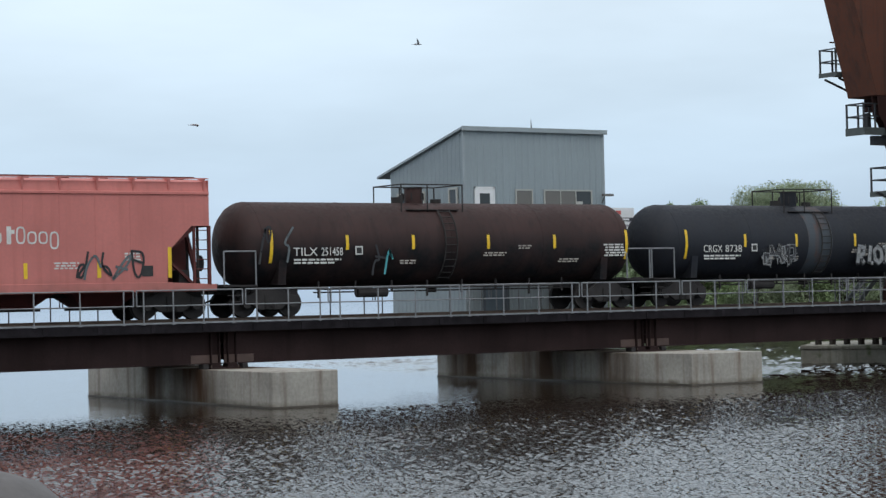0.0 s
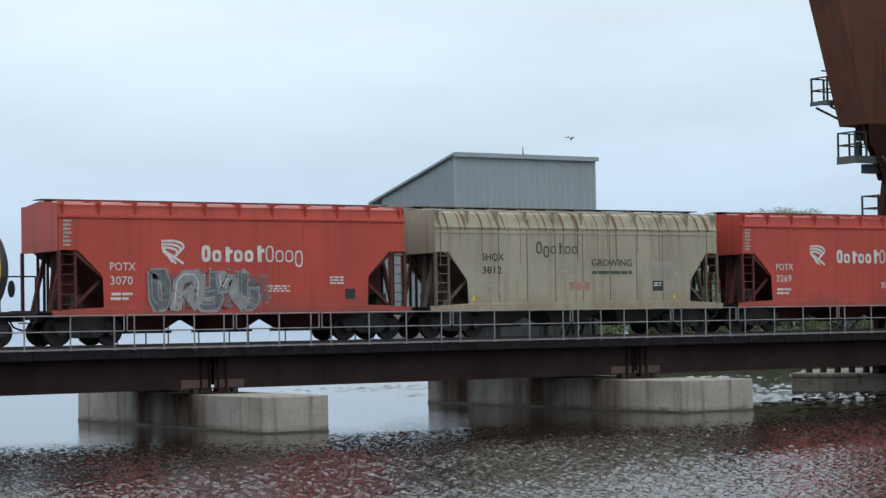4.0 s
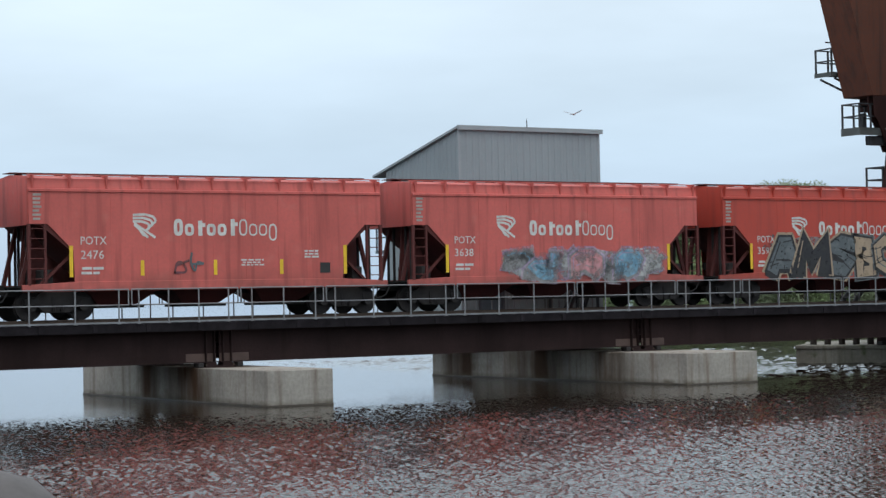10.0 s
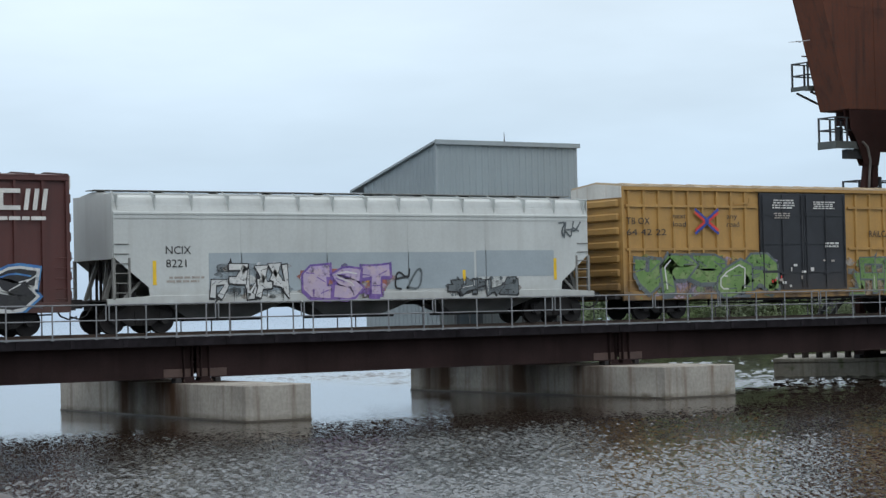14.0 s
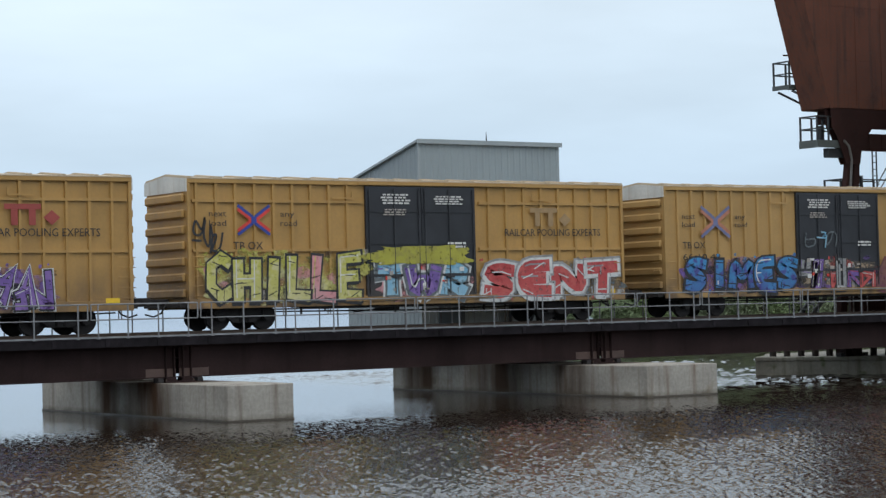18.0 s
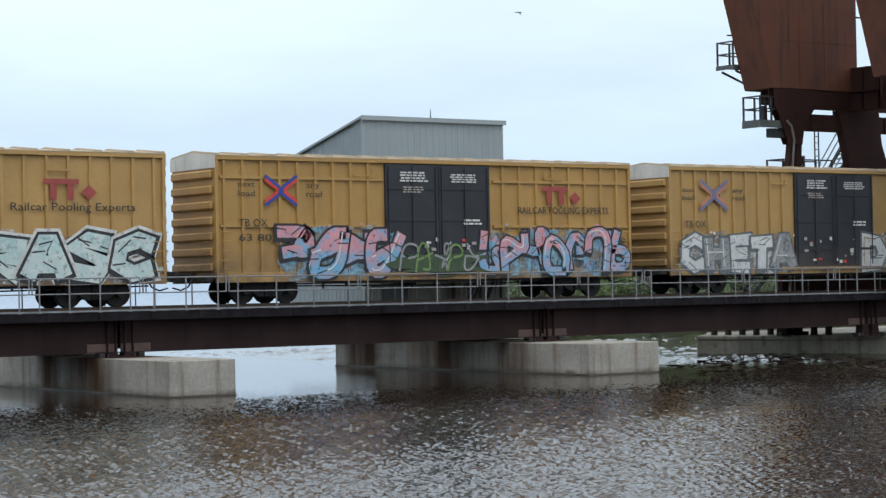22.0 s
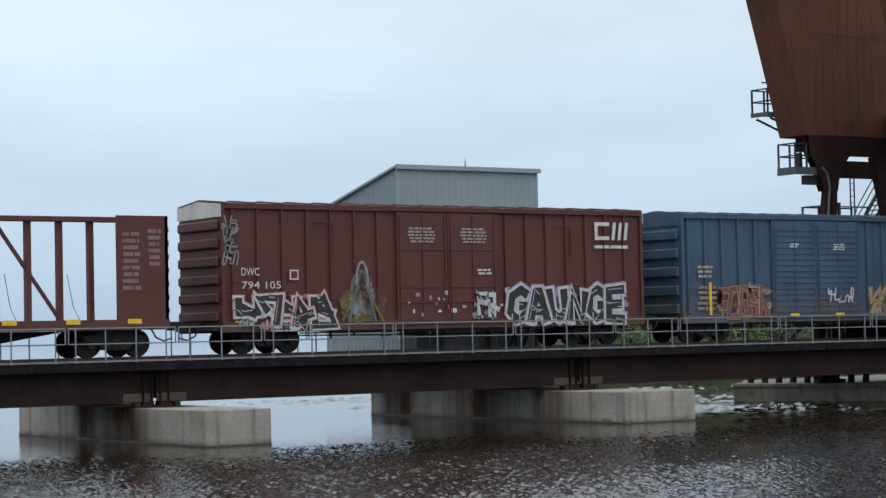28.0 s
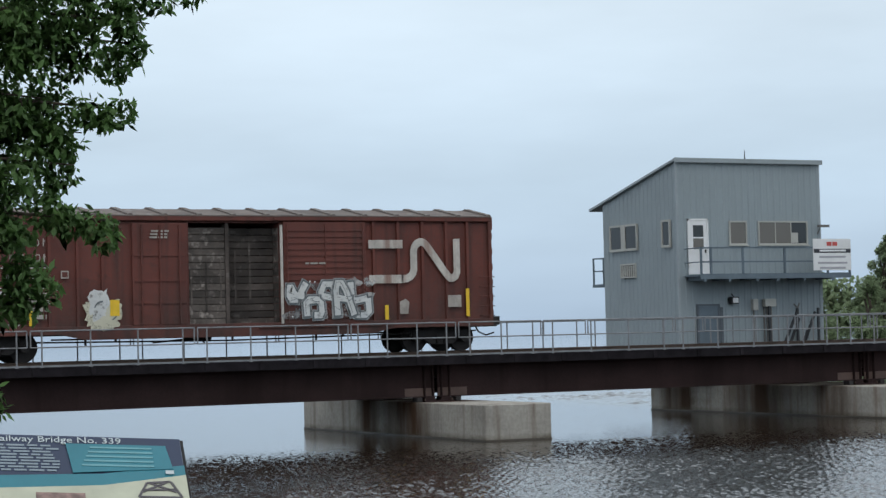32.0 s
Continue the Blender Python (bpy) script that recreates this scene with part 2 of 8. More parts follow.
# ---------------------------------------------------------------- mesh helpers
class Geo:
    """Collects boxes, bars and prisms into one mesh."""

    def __init__(self):
        self.v, self.f = [], []

    def add(self, vs, fs):
        o = len(self.v)
        self.v += [tuple(q) for q in vs]
        self.f += [tuple(i + o for i in q) for q in fs]
        return self

    def box(self, x0, x1, y0, y1, z0, z1):
        return self.add([(x, y, z) for z in (z0, z1) for y in (y0, y1) for x in (x0, x1)],
                        [(0, 2, 3, 1), (4, 5, 7, 6), (0, 1, 5, 4), (2, 6, 7, 3), (0, 4, 6, 2), (1, 3, 7, 5)])

    def bar(self, a, b, w, h=None, up=(0, 0, 1)):
        """A straight bar of section w x h from a to b."""
        h = w if h is None else h
        a, b = Vector(a), Vector(b)
        d = (b - a).normalized()
        u = Vector(up)
        if abs(d.dot(u)) > 0.98:
            u = Vector((1, 0, 0))
        s = d.cross(u).normalized()
        u = s.cross(d).normalized()
        vs = [p + s * i * w / 2 + u * j * h / 2 for p in (a, b) for i, j in ((-1, -1), (1, -1), (1, 1), (-1, 1))]
        return self.add(vs, [(0, 1, 2, 3), (7, 6, 5, 4), (0, 4, 5, 1), (1, 5, 6, 2), (2, 6, 7, 3), (3, 7, 4, 0)])

    def rod(self, a, b, r, n=8, r2=None):
        a, b = Vector(a), Vector(b)
        r2 = r if r2 is None else r2
        d = (b - a).normalized()
        u = Vector((0, 0, 1)) if abs(d.z) < 0.95 else Vector((1, 0, 0))
        s = d.cross(u).normalized()
        u = s.cross(d)
        vs = [p + (s * math.cos(6.28319 * i / n) + u * math.sin(6.28319 * i / n)) * q for p, q in ((a, r), (b, r2)) for i in range(n)]
        fs = [(i, (i + 1) % n, n + (i + 1) % n, n + i) for i in range(n)]
        return self.add(vs, fs + [tuple(range(n))[::-1], tuple(range(n, 2 * n))])

    def prism(self, poly, axis, a, b):
        """The outline poly (in the two other axes, in x-y-z order) pushed along axis from a to b."""
        i = "xyz".index(axis)

        def put(q, w):
            q = list(q)
            q.insert(i, w)
            return tuple(q)
        n = len(poly)
        return self.add([put(q, a) for q in poly] + [put(q, b) for q in poly],
                        [tuple(range(n))[::-1], tuple(range(n, 2 * n))] + [(j, (j + 1) % n, n + (j + 1) % n, n + j) for j in range(n)])

    def tube(self, pts, r, n=6):
        for a, b in zip(pts, pts[1:]):
            self.rod(a, b, r, n)
        return self

    def mesh(self, name, material, bevel=0.0, smooth=False):
        me = bpy.data.meshes.new(name)
        me.from_pydata(self.v, [], self.f)
        bm = bmesh.new()
        bm.from_mesh(me)
        bmesh.ops.recalc_face_normals(bm, faces=bm.faces)
        if bevel:
            bmesh.ops.bevel(bm, geom=list(bm.edges), offset=bevel, segments=1, affect="EDGES", profile=0.5, clamp_overlap=True)
        bm.to_mesh(me)
        bm.free()
        if smooth:
            me.shade_smooth()
            me.set_sharp_from_angle(angle=radians(32))
        me.materials.append(material)
        return me


def part(name, geo, material, parent, label="", bevel=0.0, smooth=False, at=None):
    """Links a Geo (or a finished mesh) as one mesh object under a thing or a part."""
    me = geo if isinstance(geo, bpy.types.Mesh) else geo.mesh(name, material, bevel, smooth)
    ob = new(name, me)
    ob.parent = parent
    if at is not None:
        ob.matrix_basis = at if isinstance(at, Matrix) else Matrix.Translation(at)
    if label:
        ob["label"] = label
    return ob


def thing(name, label, category, group="", kind="", at=(0, 0, 0), data=None):
    ob = new(name, data)
    ob.matrix_basis = at if isinstance(at, Matrix) else Matrix.Translation(at)
    return tagged(ob, label, category, group, kind)


def lettering(text, size, material, thick=0.003, wide=1.0):
    """A mesh of text in the built-in font, upright in the x-z plane, facing -y, starting at the origin."""
    cu = bpy.data.curves.new("lettering", "FONT")
    cu.body, cu.size, cu.extrude, cu.resolution_u = text, size, thick, 2
    ob = bpy.data.objects.new("lettering", cu)
    scene.collection.objects.link(ob)
    me = bpy.data.meshes.new_from_object(ob)
    bpy.data.objects.remove(ob)
    bpy.data.curves.remove(cu)
    me.transform(Matrix.Diagonal((wide, 1, 1, 1)))
    me.transform(Matrix.Rotation(radians(90), 4, "X"))
    me.materials.clear()
    me.materials.append(material)
    return me


# ---------------------------------------------------------------- water, banks, piers
def water_sheet():
    """One sheet to the horizon: real wavelets where the eye looks, flat beyond."""
    rs = np.random.RandomState(5)
    az = np.radians(np.arange(13.5, 49.01, 0.040))
    rad = [30.0]
    while rad[-1] < 190:
        rad.append(rad[-1] + 0.060 + 0.0019 * max(0.0, rad[-1] - 50.0) ** 1.3)
    rad = np.array(rad)
    R_, A_ = np.meshgrid(rad, az, indexing="ij")
    X, Y = R_ * np.sin(A_), R_ * np.cos(A_)
    Z = np.zeros_like(X)
    for k in range(64):
        lam = 0.11 * 2.0 ** rs.uniform(0, 1.1)
        th = radians(rs.normal(70, 65))
        Z += 0.0058 * lam * np.sin(6.28319 * (X * math.cos(th) + Y * math.sin(th)) / lam + rs.uniform(0, 6.28))
    far_w = np.clip((R_ - 70.0) / 10.0, 0, 1) / (1.0 + np.exp(-(X - 49.5) / 1.0))   # longer waves on the open reach
    Zf = np.zeros_like(X)
    for k in range(40):
        lam = 0.5 * 2.0 ** rs.uniform(0, 1.0)
        th = radians(rs.normal(60, 40))
        Zf += 0.0072 * lam * np.sin(6.28319 * (X * math.cos(th) + Y * math.sin(th)) / lam + rs.uniform(0, 6.28))
    Z = Z * (1 - 0.5 * far_w) + Zf * far_w
    gust = np.zeros_like(X)
    for k in range(10):
        lam, th = rs.uniform(6, 22), rs.uniform(0.9, 2.2)
        gust += np.sin(6.28319 * (X * math.cos(th) + Y * math.sin(th)) / lam + rs.uniform(0, 6.28)) / 3.2
    lee = 1.0 / (1.0 + np.exp((Y + 1.6 * gust - 55.6) / 0.9))   # calm behind the piers' heads
    lee = np.maximum(lee, 0.55 / (1.0 + np.exp(-(X - 56.0) / 1.5)))
    lee = np.maximum(lee, 1.0 / (1.0 + np.exp(-(Y - 58.5) / 1.0)) / (1.0 + np.exp(-(X - 49.5) / 1.0)))   # breeze beyond the bridge
    Z *= (0.07 + 0.93 * lee) * (1.0 + 0.28 * gust) * np.clip((190 - R_) / 10.0, 0, 1)
    nr, na = X.shape
    vs = np.stack([X, Y, Z], -1).reshape(-1, 3)
    i = np.arange(nr - 1)[:, None] * na + np.arange(na - 1)[None, :]
    fs = np.stack([i, i + 1, i + na + 1, i + na], -1).reshape(-1, 4)
    o = len(vs)
    flat = np.array([(-2500, 6.0, -0.09), (2500, 6.0, -0.09), (2500, 3500, -0.09), (-2500, 3500, -0.09)])
    me = bpy.data.meshes.new("water")
    me.from_pydata(np.concatenate([vs, flat]).tolist(), [], [tuple(q[::-1]) for q in fs.tolist()] + [(o, o + 1, o + 2, o + 3)])
    me.shade_smooth()
    me.materials.append(M_water)
    return me


thing("water", "dark rippled brown river water", "water", kind="structure", data=water_sheet())

g = Geo()
edge = [(-400, 13.0), (0, 13.0), (4.8, 12.6), (8.0, 11.0), (10.3, 9.0), (13.0, 5.0), (400, 5.0)]
toe = [(-400, 15.5), (0.4, 15.5), (5.8, 14.9), (9.7, 13.0), (12.3, 10.5), (14.5, 7.5), (400, 7.5)]
n = len(edge)
g.add([(-400, -400, 1.5), (400, -400, 1.5)] + [(x, y, 1.5) for x, y in reversed(edge)] + [(x, y, -0.7) for x, y in reversed(toe)],
      [tuple(range(n + 2))] + [(2 + i, 3 + i, 3 + n + i, 2 + n + i)[::-1] for i in range(n - 1)])
thing("ground", "grassy river bank", "ground", kind="structure", data=g.mesh("ground", M_bank))

g = Geo()
pts = [(99, 130), (102, 125), (111, 123), (130, 124), (165, 120), (460, 82), (1000, 70)]
inner = [(x + 2, y + 5) for x, y in pts]
n = len(pts)
g.add([(x, y, -0.3) for x, y in pts] + [(x, y, 1.0) for x, y in inner] + [(1000, 1000, 2.0), (174, 197, 2.0), (114, 144, 1.2)],
      [(i, i + 1, n + i + 1, n + i) for i in range(n - 1)] + [tuple(range(n, 2 * n)) + (2 * n, 2 * n + 1, 2 * n + 2)])
thing("far_bank", "low wooded far river bank", "bank", kind="structure", data=g.mesh("far_bank", M_bank))


def pier(x0, x1, y0, y1, top, label, conc):
    root = thing("bridge_pier", label, "pier", "bridge piers", at=((x0 + x1) / 2, y0, 0))
    hx, d, c = (x1 - x0) / 2, y1 - y0, 0.10
    out = [(-hx + c, 0), (hx - 0.06, 0), (hx, 0.06), (hx, d), (-hx, d), (-hx, c)]
    part("shaft", Geo().prism(out, "z", -1.5, top), conc, root, bevel=0.02)
    part("footing_ledge", Geo().prism([(x * 1.012, y - 0.02 if y < 1 else y + 0.02) for x, y in out], "z", -1.5, 0.05), M_wet, root,
         "water-stained concrete ledge")
    return root


pier(30.20, 32.50, 56.6, 70.9, 1.12, "pale concrete bridge pier with brown rust streaks standing in water", M_pier_a)
pier(47.12, 50.35, 57.0, 73.75, 1.12, "broad concrete bridge pier with rust stains standing in water", M_pier_b)
pier(12.3, 14.5, 56.2, 69.9, 1.12, "pale concrete bridge pier standing in water", M_pier_a)

bp = thing("bascule_pier", "old low concrete pier with green algae, under the lift tower", "pier", at=(0, 0, 0))
out = [(63.9, 69.8), (66.6, 64.0), (69.3, 58.2), (84, 58.2), (84, 74), (68.4, 74), (67.0, 72.4)]
part("shaft", Geo().prism(out, "z", -1.5, 0.62), M_oldconc, bp, bevel=0.03)
part("cap", Geo().prism([(x - 0.05, y) for x, y in out], "z", 0.623, 0.80), M_oldconc, bp, bevel=0.03)
for i in range(9):
    f = (0.6 + i * 0.95) / 9.0
    x, y = 64.4 + 2.7 * f + 0.5, 69.4 - 5.8 * f + 0.9
    part("timber_post", Geo().rod((0, 0, 0), (0.03 * math.sin(i), 0, 0.98), 0.15, 8), M_pile, bp, "dark round timber post", at=(x, y, 0.80))


# ---------------------------------------------------------------- bridge
def bridge_span(x0, x1):
    root = thing("girder_span", "dark brown steel plate girder bridge span", "bridge span", "bridge spans", at=(x0, TRACK, 0))
    L, zt, zb = x1 - x0, RAIL - 0.61, RAIL - 1.67
    for sy in (-1, 1):
        y = sy * 2.25
        part("web", Geo().box(0.06, L - 0.06, y - 0.012, y + 0.012, zb + 0.03, zt - 0.03), M_girder, root)
        part("top_flange", Geo().box(0.04, L - 0.04, y - 0.18, y + 0.18, zt - 0.03, zt), M_girder, root)
        part("bottom_flange", Geo().box(0.04, L - 0.04, y - 0.18, y + 0.18, zb, zb + 0.03), M_girder, root)
        for e in (0, 1):
            xe = 0.16 if e == 0 else L - 0.16
            for d in (0.0, 0.30):
                xs = xe + (d if e == 0 else -d)
                part("end_stiffener", Geo().box(xs - 0.012, xs + 0.012, y + sy * 0.013, y + sy * 0.16, zb + 0.033, zt - 0.033), M_girder, root)
            xa, xb = (0.06, 1.15) if e == 0 else (L - 1.15, L - 0.06)
            part("splice_plate", Geo().box(xa, xb, y + sy * 0.0135, y + sy * 0.03, zb + 0.033, zb + 0.30), M_plate, root, "pale worn splice plate", bevel=0.004)
    for i in range(int(L / 2.2)):
        x = 1.2 + i * 2.2
        part("cross_frame", Geo().bar((x, -2.2, zb + 0.1), (x, 2.2, zt - 0.1), 0.08).bar((x, -2.2, zt - 0.1), (x, 2.2, zb + 0.1), 0.08), M_girder, root)
    return root


EDGES = [-4.3, 13.4, 31.05, 48.70, 66.3, 84.0]
for a, b in zip(EDGES, EDGES[1:]):
    bridge_span(a, b)

M_under_bearing = mat("greasy_bearing_steel", (0.02, 0.017, 0.017), 0.7, 0, 0.3, 3.0)
for px in (13.4, 31.05, 48.70, 66.3):
    for sy in (-1, 1):
        bt = 1.12 if px < 60 else 0.80
        br = thing("bridge_bearing", "rusty steel bridge bearing on a concrete pier", "bearing", "bridge bearings", at=(px, TRACK + sy * 2.25, bt))
        hgt = RAIL - 1.67 - bt
        part("base_plate", Geo().box(-0.55, 0.55, -0.28, 0.28, 0, 0.05), M_girder, br)
        for e in (-1, 1):
            part("rocker", Geo().prism([(e * 0.3 - 0.22, 0.05), (e * 0.3 + 0.22, 0.05), (e * 0.3 + 0.16, hgt), (e * 0.3 - 0.16, hgt)], "y", -0.2, 0.2), M_girder, br)
            part("pin_block", Geo().box(e * 0.72 - 0.1, e * 0.72 + 0.1, -0.26, 0.1, 0.0, 0.16), M_under_bearing, br, bevel=0.015)
            part("anchor_bolt", Geo().rod((e * 0.5, -0.2, 0.05), (e * 0.5, -0.2, 0.12), 0.025, 6), M_rail, br)

# sleepers, rails, walkways
deck = thing("bridge_deck", "open timber sleeper deck of the railway bridge", "bridge deck", kind="structure", at=(0, TRACK, 0))
tie = Geo().box(-0.115, 0.115, -2.60, 2.60, RAIL - DROP - 0.165 - 0.26, RAIL - DROP - 0.165).mesh("sleeper", M_tie, 0.012)
long_tie = Geo().box(-0.115, 0.115, -2.69, 2.69, RAIL - DROP - 0.165 - 0.26, RAIL - DROP - 0.165).mesh("sleeper", M_tie, 0.012)
x, i = -4.0, 0
while x < 84:
    part("sleeper", long_tie if i % 5 == 0 else tie, None, deck, at=(x, 0, 0))
    x, i = x + 0.42, i + 1
for sy in (-1, 1):
    prof = [(-0.07, 0), (0.07, 0), (0.07, 0.012), (0.012, 0.035), (0.012, 0.125), (0.036, 0.135), (0.036, 0.165), (-0.036, 0.165), (-0.036, 0.135), (-0.012, 0.125), (-0.012, 0.035), (-0.07, 0.012)]
    track = thing("rail", "worn steel running rail on timber sleepers", "rail", "track rails", at=(0, TRACK + sy * 0.7525, RAIL - DROP - 0.165))
    part("rail_profile", Geo().prism(prof, "x", -5, 130), M_rail, track)
    walkway = thing("walkway", "grey steel grating walkway beside the track", "walkway", "bridge walkways", at=(0, TRACK + sy * 2.35, RAIL - 0.30))
    part("grating", Geo().box(-5, 84, -0.42 if sy < 0 else -0.1, 0.1 if sy < 0 else 0.42, -0.02, 0.012), M_grate, walkway)
    part("edge_beam", Geo().box(-5, 84, sy * 0.40 - 0.03, sy * 0.40 + 0.03, -0.31, -0.062), M_tie, walkway, "dark timber edge beam")
    part("edge_angle", Geo().box(-5, 84, sy * 0.43 - 0.012, sy * 0.43 + 0.012, -0.06, 0.02), M_tie, walkway)
    x = -4.6
    while x < 84:
        part("bracket", Geo().box(x - 0.07, x + 0.07, sy * 0.44 - 0.02, sy * 0.44 + 0.02, -0.29, -0.062), M_tie, walkway)
        x += 1.83


def railing_panel(x0, y, length, posts, name):
    """One panel of pipe railing: a closed frame down to the middle rail, on its posts."""
    root = thing("railing_panel", "grey galvanized steel pipe railing panel on the bridge walkway", "railing", name, at=(x0, y, RAIL - 0.285))
    h, r, e0 = 1.055, 0.024, 0.055
    part("top_rail", Geo().rod((e0, 0, h), (length - e0, 0, h), r, 8), M_railing, root, smooth=True)
    part("middle_rail", Geo().rod((e0, 0, h * 0.53), (length - e0, 0, h * 0.53), r * 0.85, 8), M_railing, root, smooth=True)
    part("kick_rail", Geo().box(-0.02, length + 0.02, -0.014, 0.014, -0.03, 0.025), M_railing, root)
    for e in (e0, length - e0):
        part("end_loop", Geo().rod((e, 0, h * 0.53), (e, 0, h), r, 8), M_railing, root, smooth=True)
    for e in posts:
        part("post", Geo().rod((e, 0, -0.02), (e, 0, h), r * 1.1, 8), M_railing, root, smooth=True)
        part("post_foot", Geo().box(e - 0.05, e + 0.05, -0.03, 0.05, -0.05, -0.031), M_railing, root)
    return root


# four panels to a span: (start within the span, length, posts within the panel)
PANELS = ((0.0, 3.23, (0.46, 1.65, 2.86)), (3.23, 5.29, (0.40, 1.91, 3.41, 4.86)), (8.52, 5.23, (0.36, 1.82, 3.35, 4.84)), (13.75, 3.90, (0.30, 1.34, 2.42, 3.50)))
for k, shift in enumerate((0.0, 0.0, 0.0, 0.8, 0.8)):
    for a, length, posts in PANELS:
        x0 = 31.62 + 17.65 * (k - 2) + a
        if k == 2 and a > 13:
            length += 0.8
        railing_panel(x0 + shift, TRACK - 2.80, length, posts, "near bridge railing")
        railing_panel(x0 + shift - 0.2, TRACK + 2.80, length, posts, "far bridge railing")


# ---------------------------------------------------------------- control house
M_fasciadk = mat("dark_grey_door_frame", (0.10, 0.12, 0.14), 0.55, 0, 0.1, 1.0)


def control_house():
    X0, X1, Y0, Y1 = 45.21, 52.08, 68.5, 74.08
    zb, zf, zr = -0.9 + RAIL, 6.95 + RAIL, 5.59 + RAIL
    w, d = X1 - X0, Y1 - Y0
    root = thing("control_house", "grey corrugated metal bridge control house with a mono-pitch roof", "building", at=(X0, Y0, 0))
    part("wall", Geo().prism([(0, zb), (d, zb), (d, zr), (0, zf)], "x", 0.03, w - 0.03), M_siding, root)
    # ribs of the sheet siding: front and the two gables
    nb = 22
    for i in range(nb + 1):
        x = 0.05 + (w - 0.1) * i / nb
        part("front_rib", Geo().prism([(x - 0.06, 0.0), (x - 0.035, -0.024), (x + 0.035, -0.024), (x + 0.06, 0.0)], "z", zb, zf - 0.02), M_siding, root)
    ns = 18
    for i in range(ns + 1):
        y = 0.05 + (d - 0.1) * i / ns
        zt = zf + (zr - zf) * y / d - 0.02
        for x, s in ((0.03, -1), (w - 0.03, 1)):
            part("side_rib", Geo().prism([(x, y - 0.06), (x + s * 0.028, y - 0.035), (x + s * 0.028, y + 0.035), (x, y + 0.06)], "z", zb, zt), M_siding, root)
    for x, y in ((0.0, -0.004), (w, -0.004)):
        part("corner_trim", Geo().box(x - 0.05, x + 0.05, y - 0.03, y + 0.06, zb, zf), M_fascia, root)
    sl = (zr - zf) / d
    th = 0.11

    def at(y, o):
        return (y, zf + sl * y + o)
    part("roof", Geo().prism([at(-0.10, 0.004), at(d + 0.90, 0.004), at(d + 0.90, th), at(-0.10, th)], "x", -0.12, w + 0.12), M_fascia, root, "grey metal roof with a deep fascia", bevel=0.01)
    part("front_fascia", Geo().box(-0.14, w + 0.14, -0.15, -0.103, zf - 0.04, zf + th + 0.03), M_fascia, root)
    part("aerial", Geo().rod((w * 0.5, 0.2, zf + th), (w * 0.5, 0.2, zf + th + 0.42), 0.03, 6, 0.008), M_black, root)

    def window(x0, x1, z0, z1, panes, name="window"):
        wd = part(name, Geo().box(x0 - 0.06, x1 + 0.06, -0.07, -0.029, z0 - 0.06, z0).box(x0 - 0.06, x1 + 0.06, -0.07, -0.029, z1, z1 + 0.06)
                  .box(x0 - 0.06, x0, -0.07, -0.029, z0, z1).box(x1, x1 + 0.06, -0.07, -0.029, z0, z1), M_frame, root, "pale window frame")
        part("sill", Geo().box(x0 - 0.12, x1 + 0.12, -0.10, -0.071, z0 - 0.10, z0 - 0.061), M_frame, wd)
        n = len(panes)
        for i, kind in enumerate(panes):
            a, b = x0 + (x1 - x0) * i / n, x0 + (x1 - x0) * (i + 1) / n
            part("pane", Geo().box(a + 0.02, b - 0.02, -0.05, -0.03, z0, z1), M_blind if kind else M_glass, wd)
            if i:
                part("mullion", Geo().box(a - 0.02, a + 0.02, -0.068, -0.028, z0, z1), M_frame, wd)
        return wd
    r = RAIL
    window(2.41 + 0.06, 3.2, 3.72 + r, 4.56 + r, (1,))
    wd = window(3.87, 6.18, 3.72 + r, 4.56 + r, (1, 1, 0))
    part("blind", Geo().box(5.42, 5.75, -0.056, -0.0505, 3.74 + r, 4.15 + r), M_frame, wd)
    # door
    dx0, dx1 = 0.51, 1.33
    dr = part("door", Geo().box(dx0, dx1, -0.07, -0.029, 2.5 + r, 4.62 + r), M_white, root, "white half-glazed door", bevel=0.01)
    part("door_frame", Geo().box(dx0 - 0.07, dx0 - 0.002, -0.08, -0.029, 2.5 + r, 4.70 + r).box(dx1 + 0.002, dx1 + 0.07, -0.08, -0.029, 2.5 + r, 4.70 + r)
         .box(dx0 - 0.07, dx1 + 0.07, -0.08, -0.029, 4.623 + r, 4.70 + r), M_white, dr)
    part("door_pane", Geo().box(dx0 + 0.17, dx1 - 0.17, -0.078, -0.0705, 3.98 + r, 4.44 + r), M_glass, dr)
    part("door_pane", Geo().box(dx0 + 0.17, dx1 - 0.17, -0.078, -0.0705, 3.50 + r, 3.92 + r), M_blind, dr)
    part("handle", Geo().box(dx1 - 0.12, dx1 - 0.07, -0.11, -0.0705, 3.35 + r, 3.48 + r), M_black, dr)
    # gable windows and louvre on the end wall
    for y0, y1, z0, z1, n in ((2.95, 4.90, 3.70, 4.60, 2), (0.52, 1.0, 3.70, 4.62, 1)):
        f = Geo()
        x = -0.028
        f.box(x - 0.05, x + 0.02, y0 - 0.08, y1 + 0.08, z0 - 0.1 + r, z0 + r).box(x - 0.05, x + 0.02, y0 - 0.08, y1 + 0.08, z1 + r, z1 + 0.08 + r)
        f.box(x - 0.05, x + 0.02, y0 - 0.08, y0, z0 + r, z1 + r).box(x - 0.05, x + 0.02, y1, y1 + 0.08, z0 + r, z1 + r)
        if n == 2:
            f.box(x - 0.05, x + 0.02, (y0 + y1) / 2 - 0.16, (y0 + y1) / 2 + 0.16, z0 + r, z1 + r)
        wd = part("window", f, M_frame, root, "pale window frame")
        step = (y1 - y0) / n
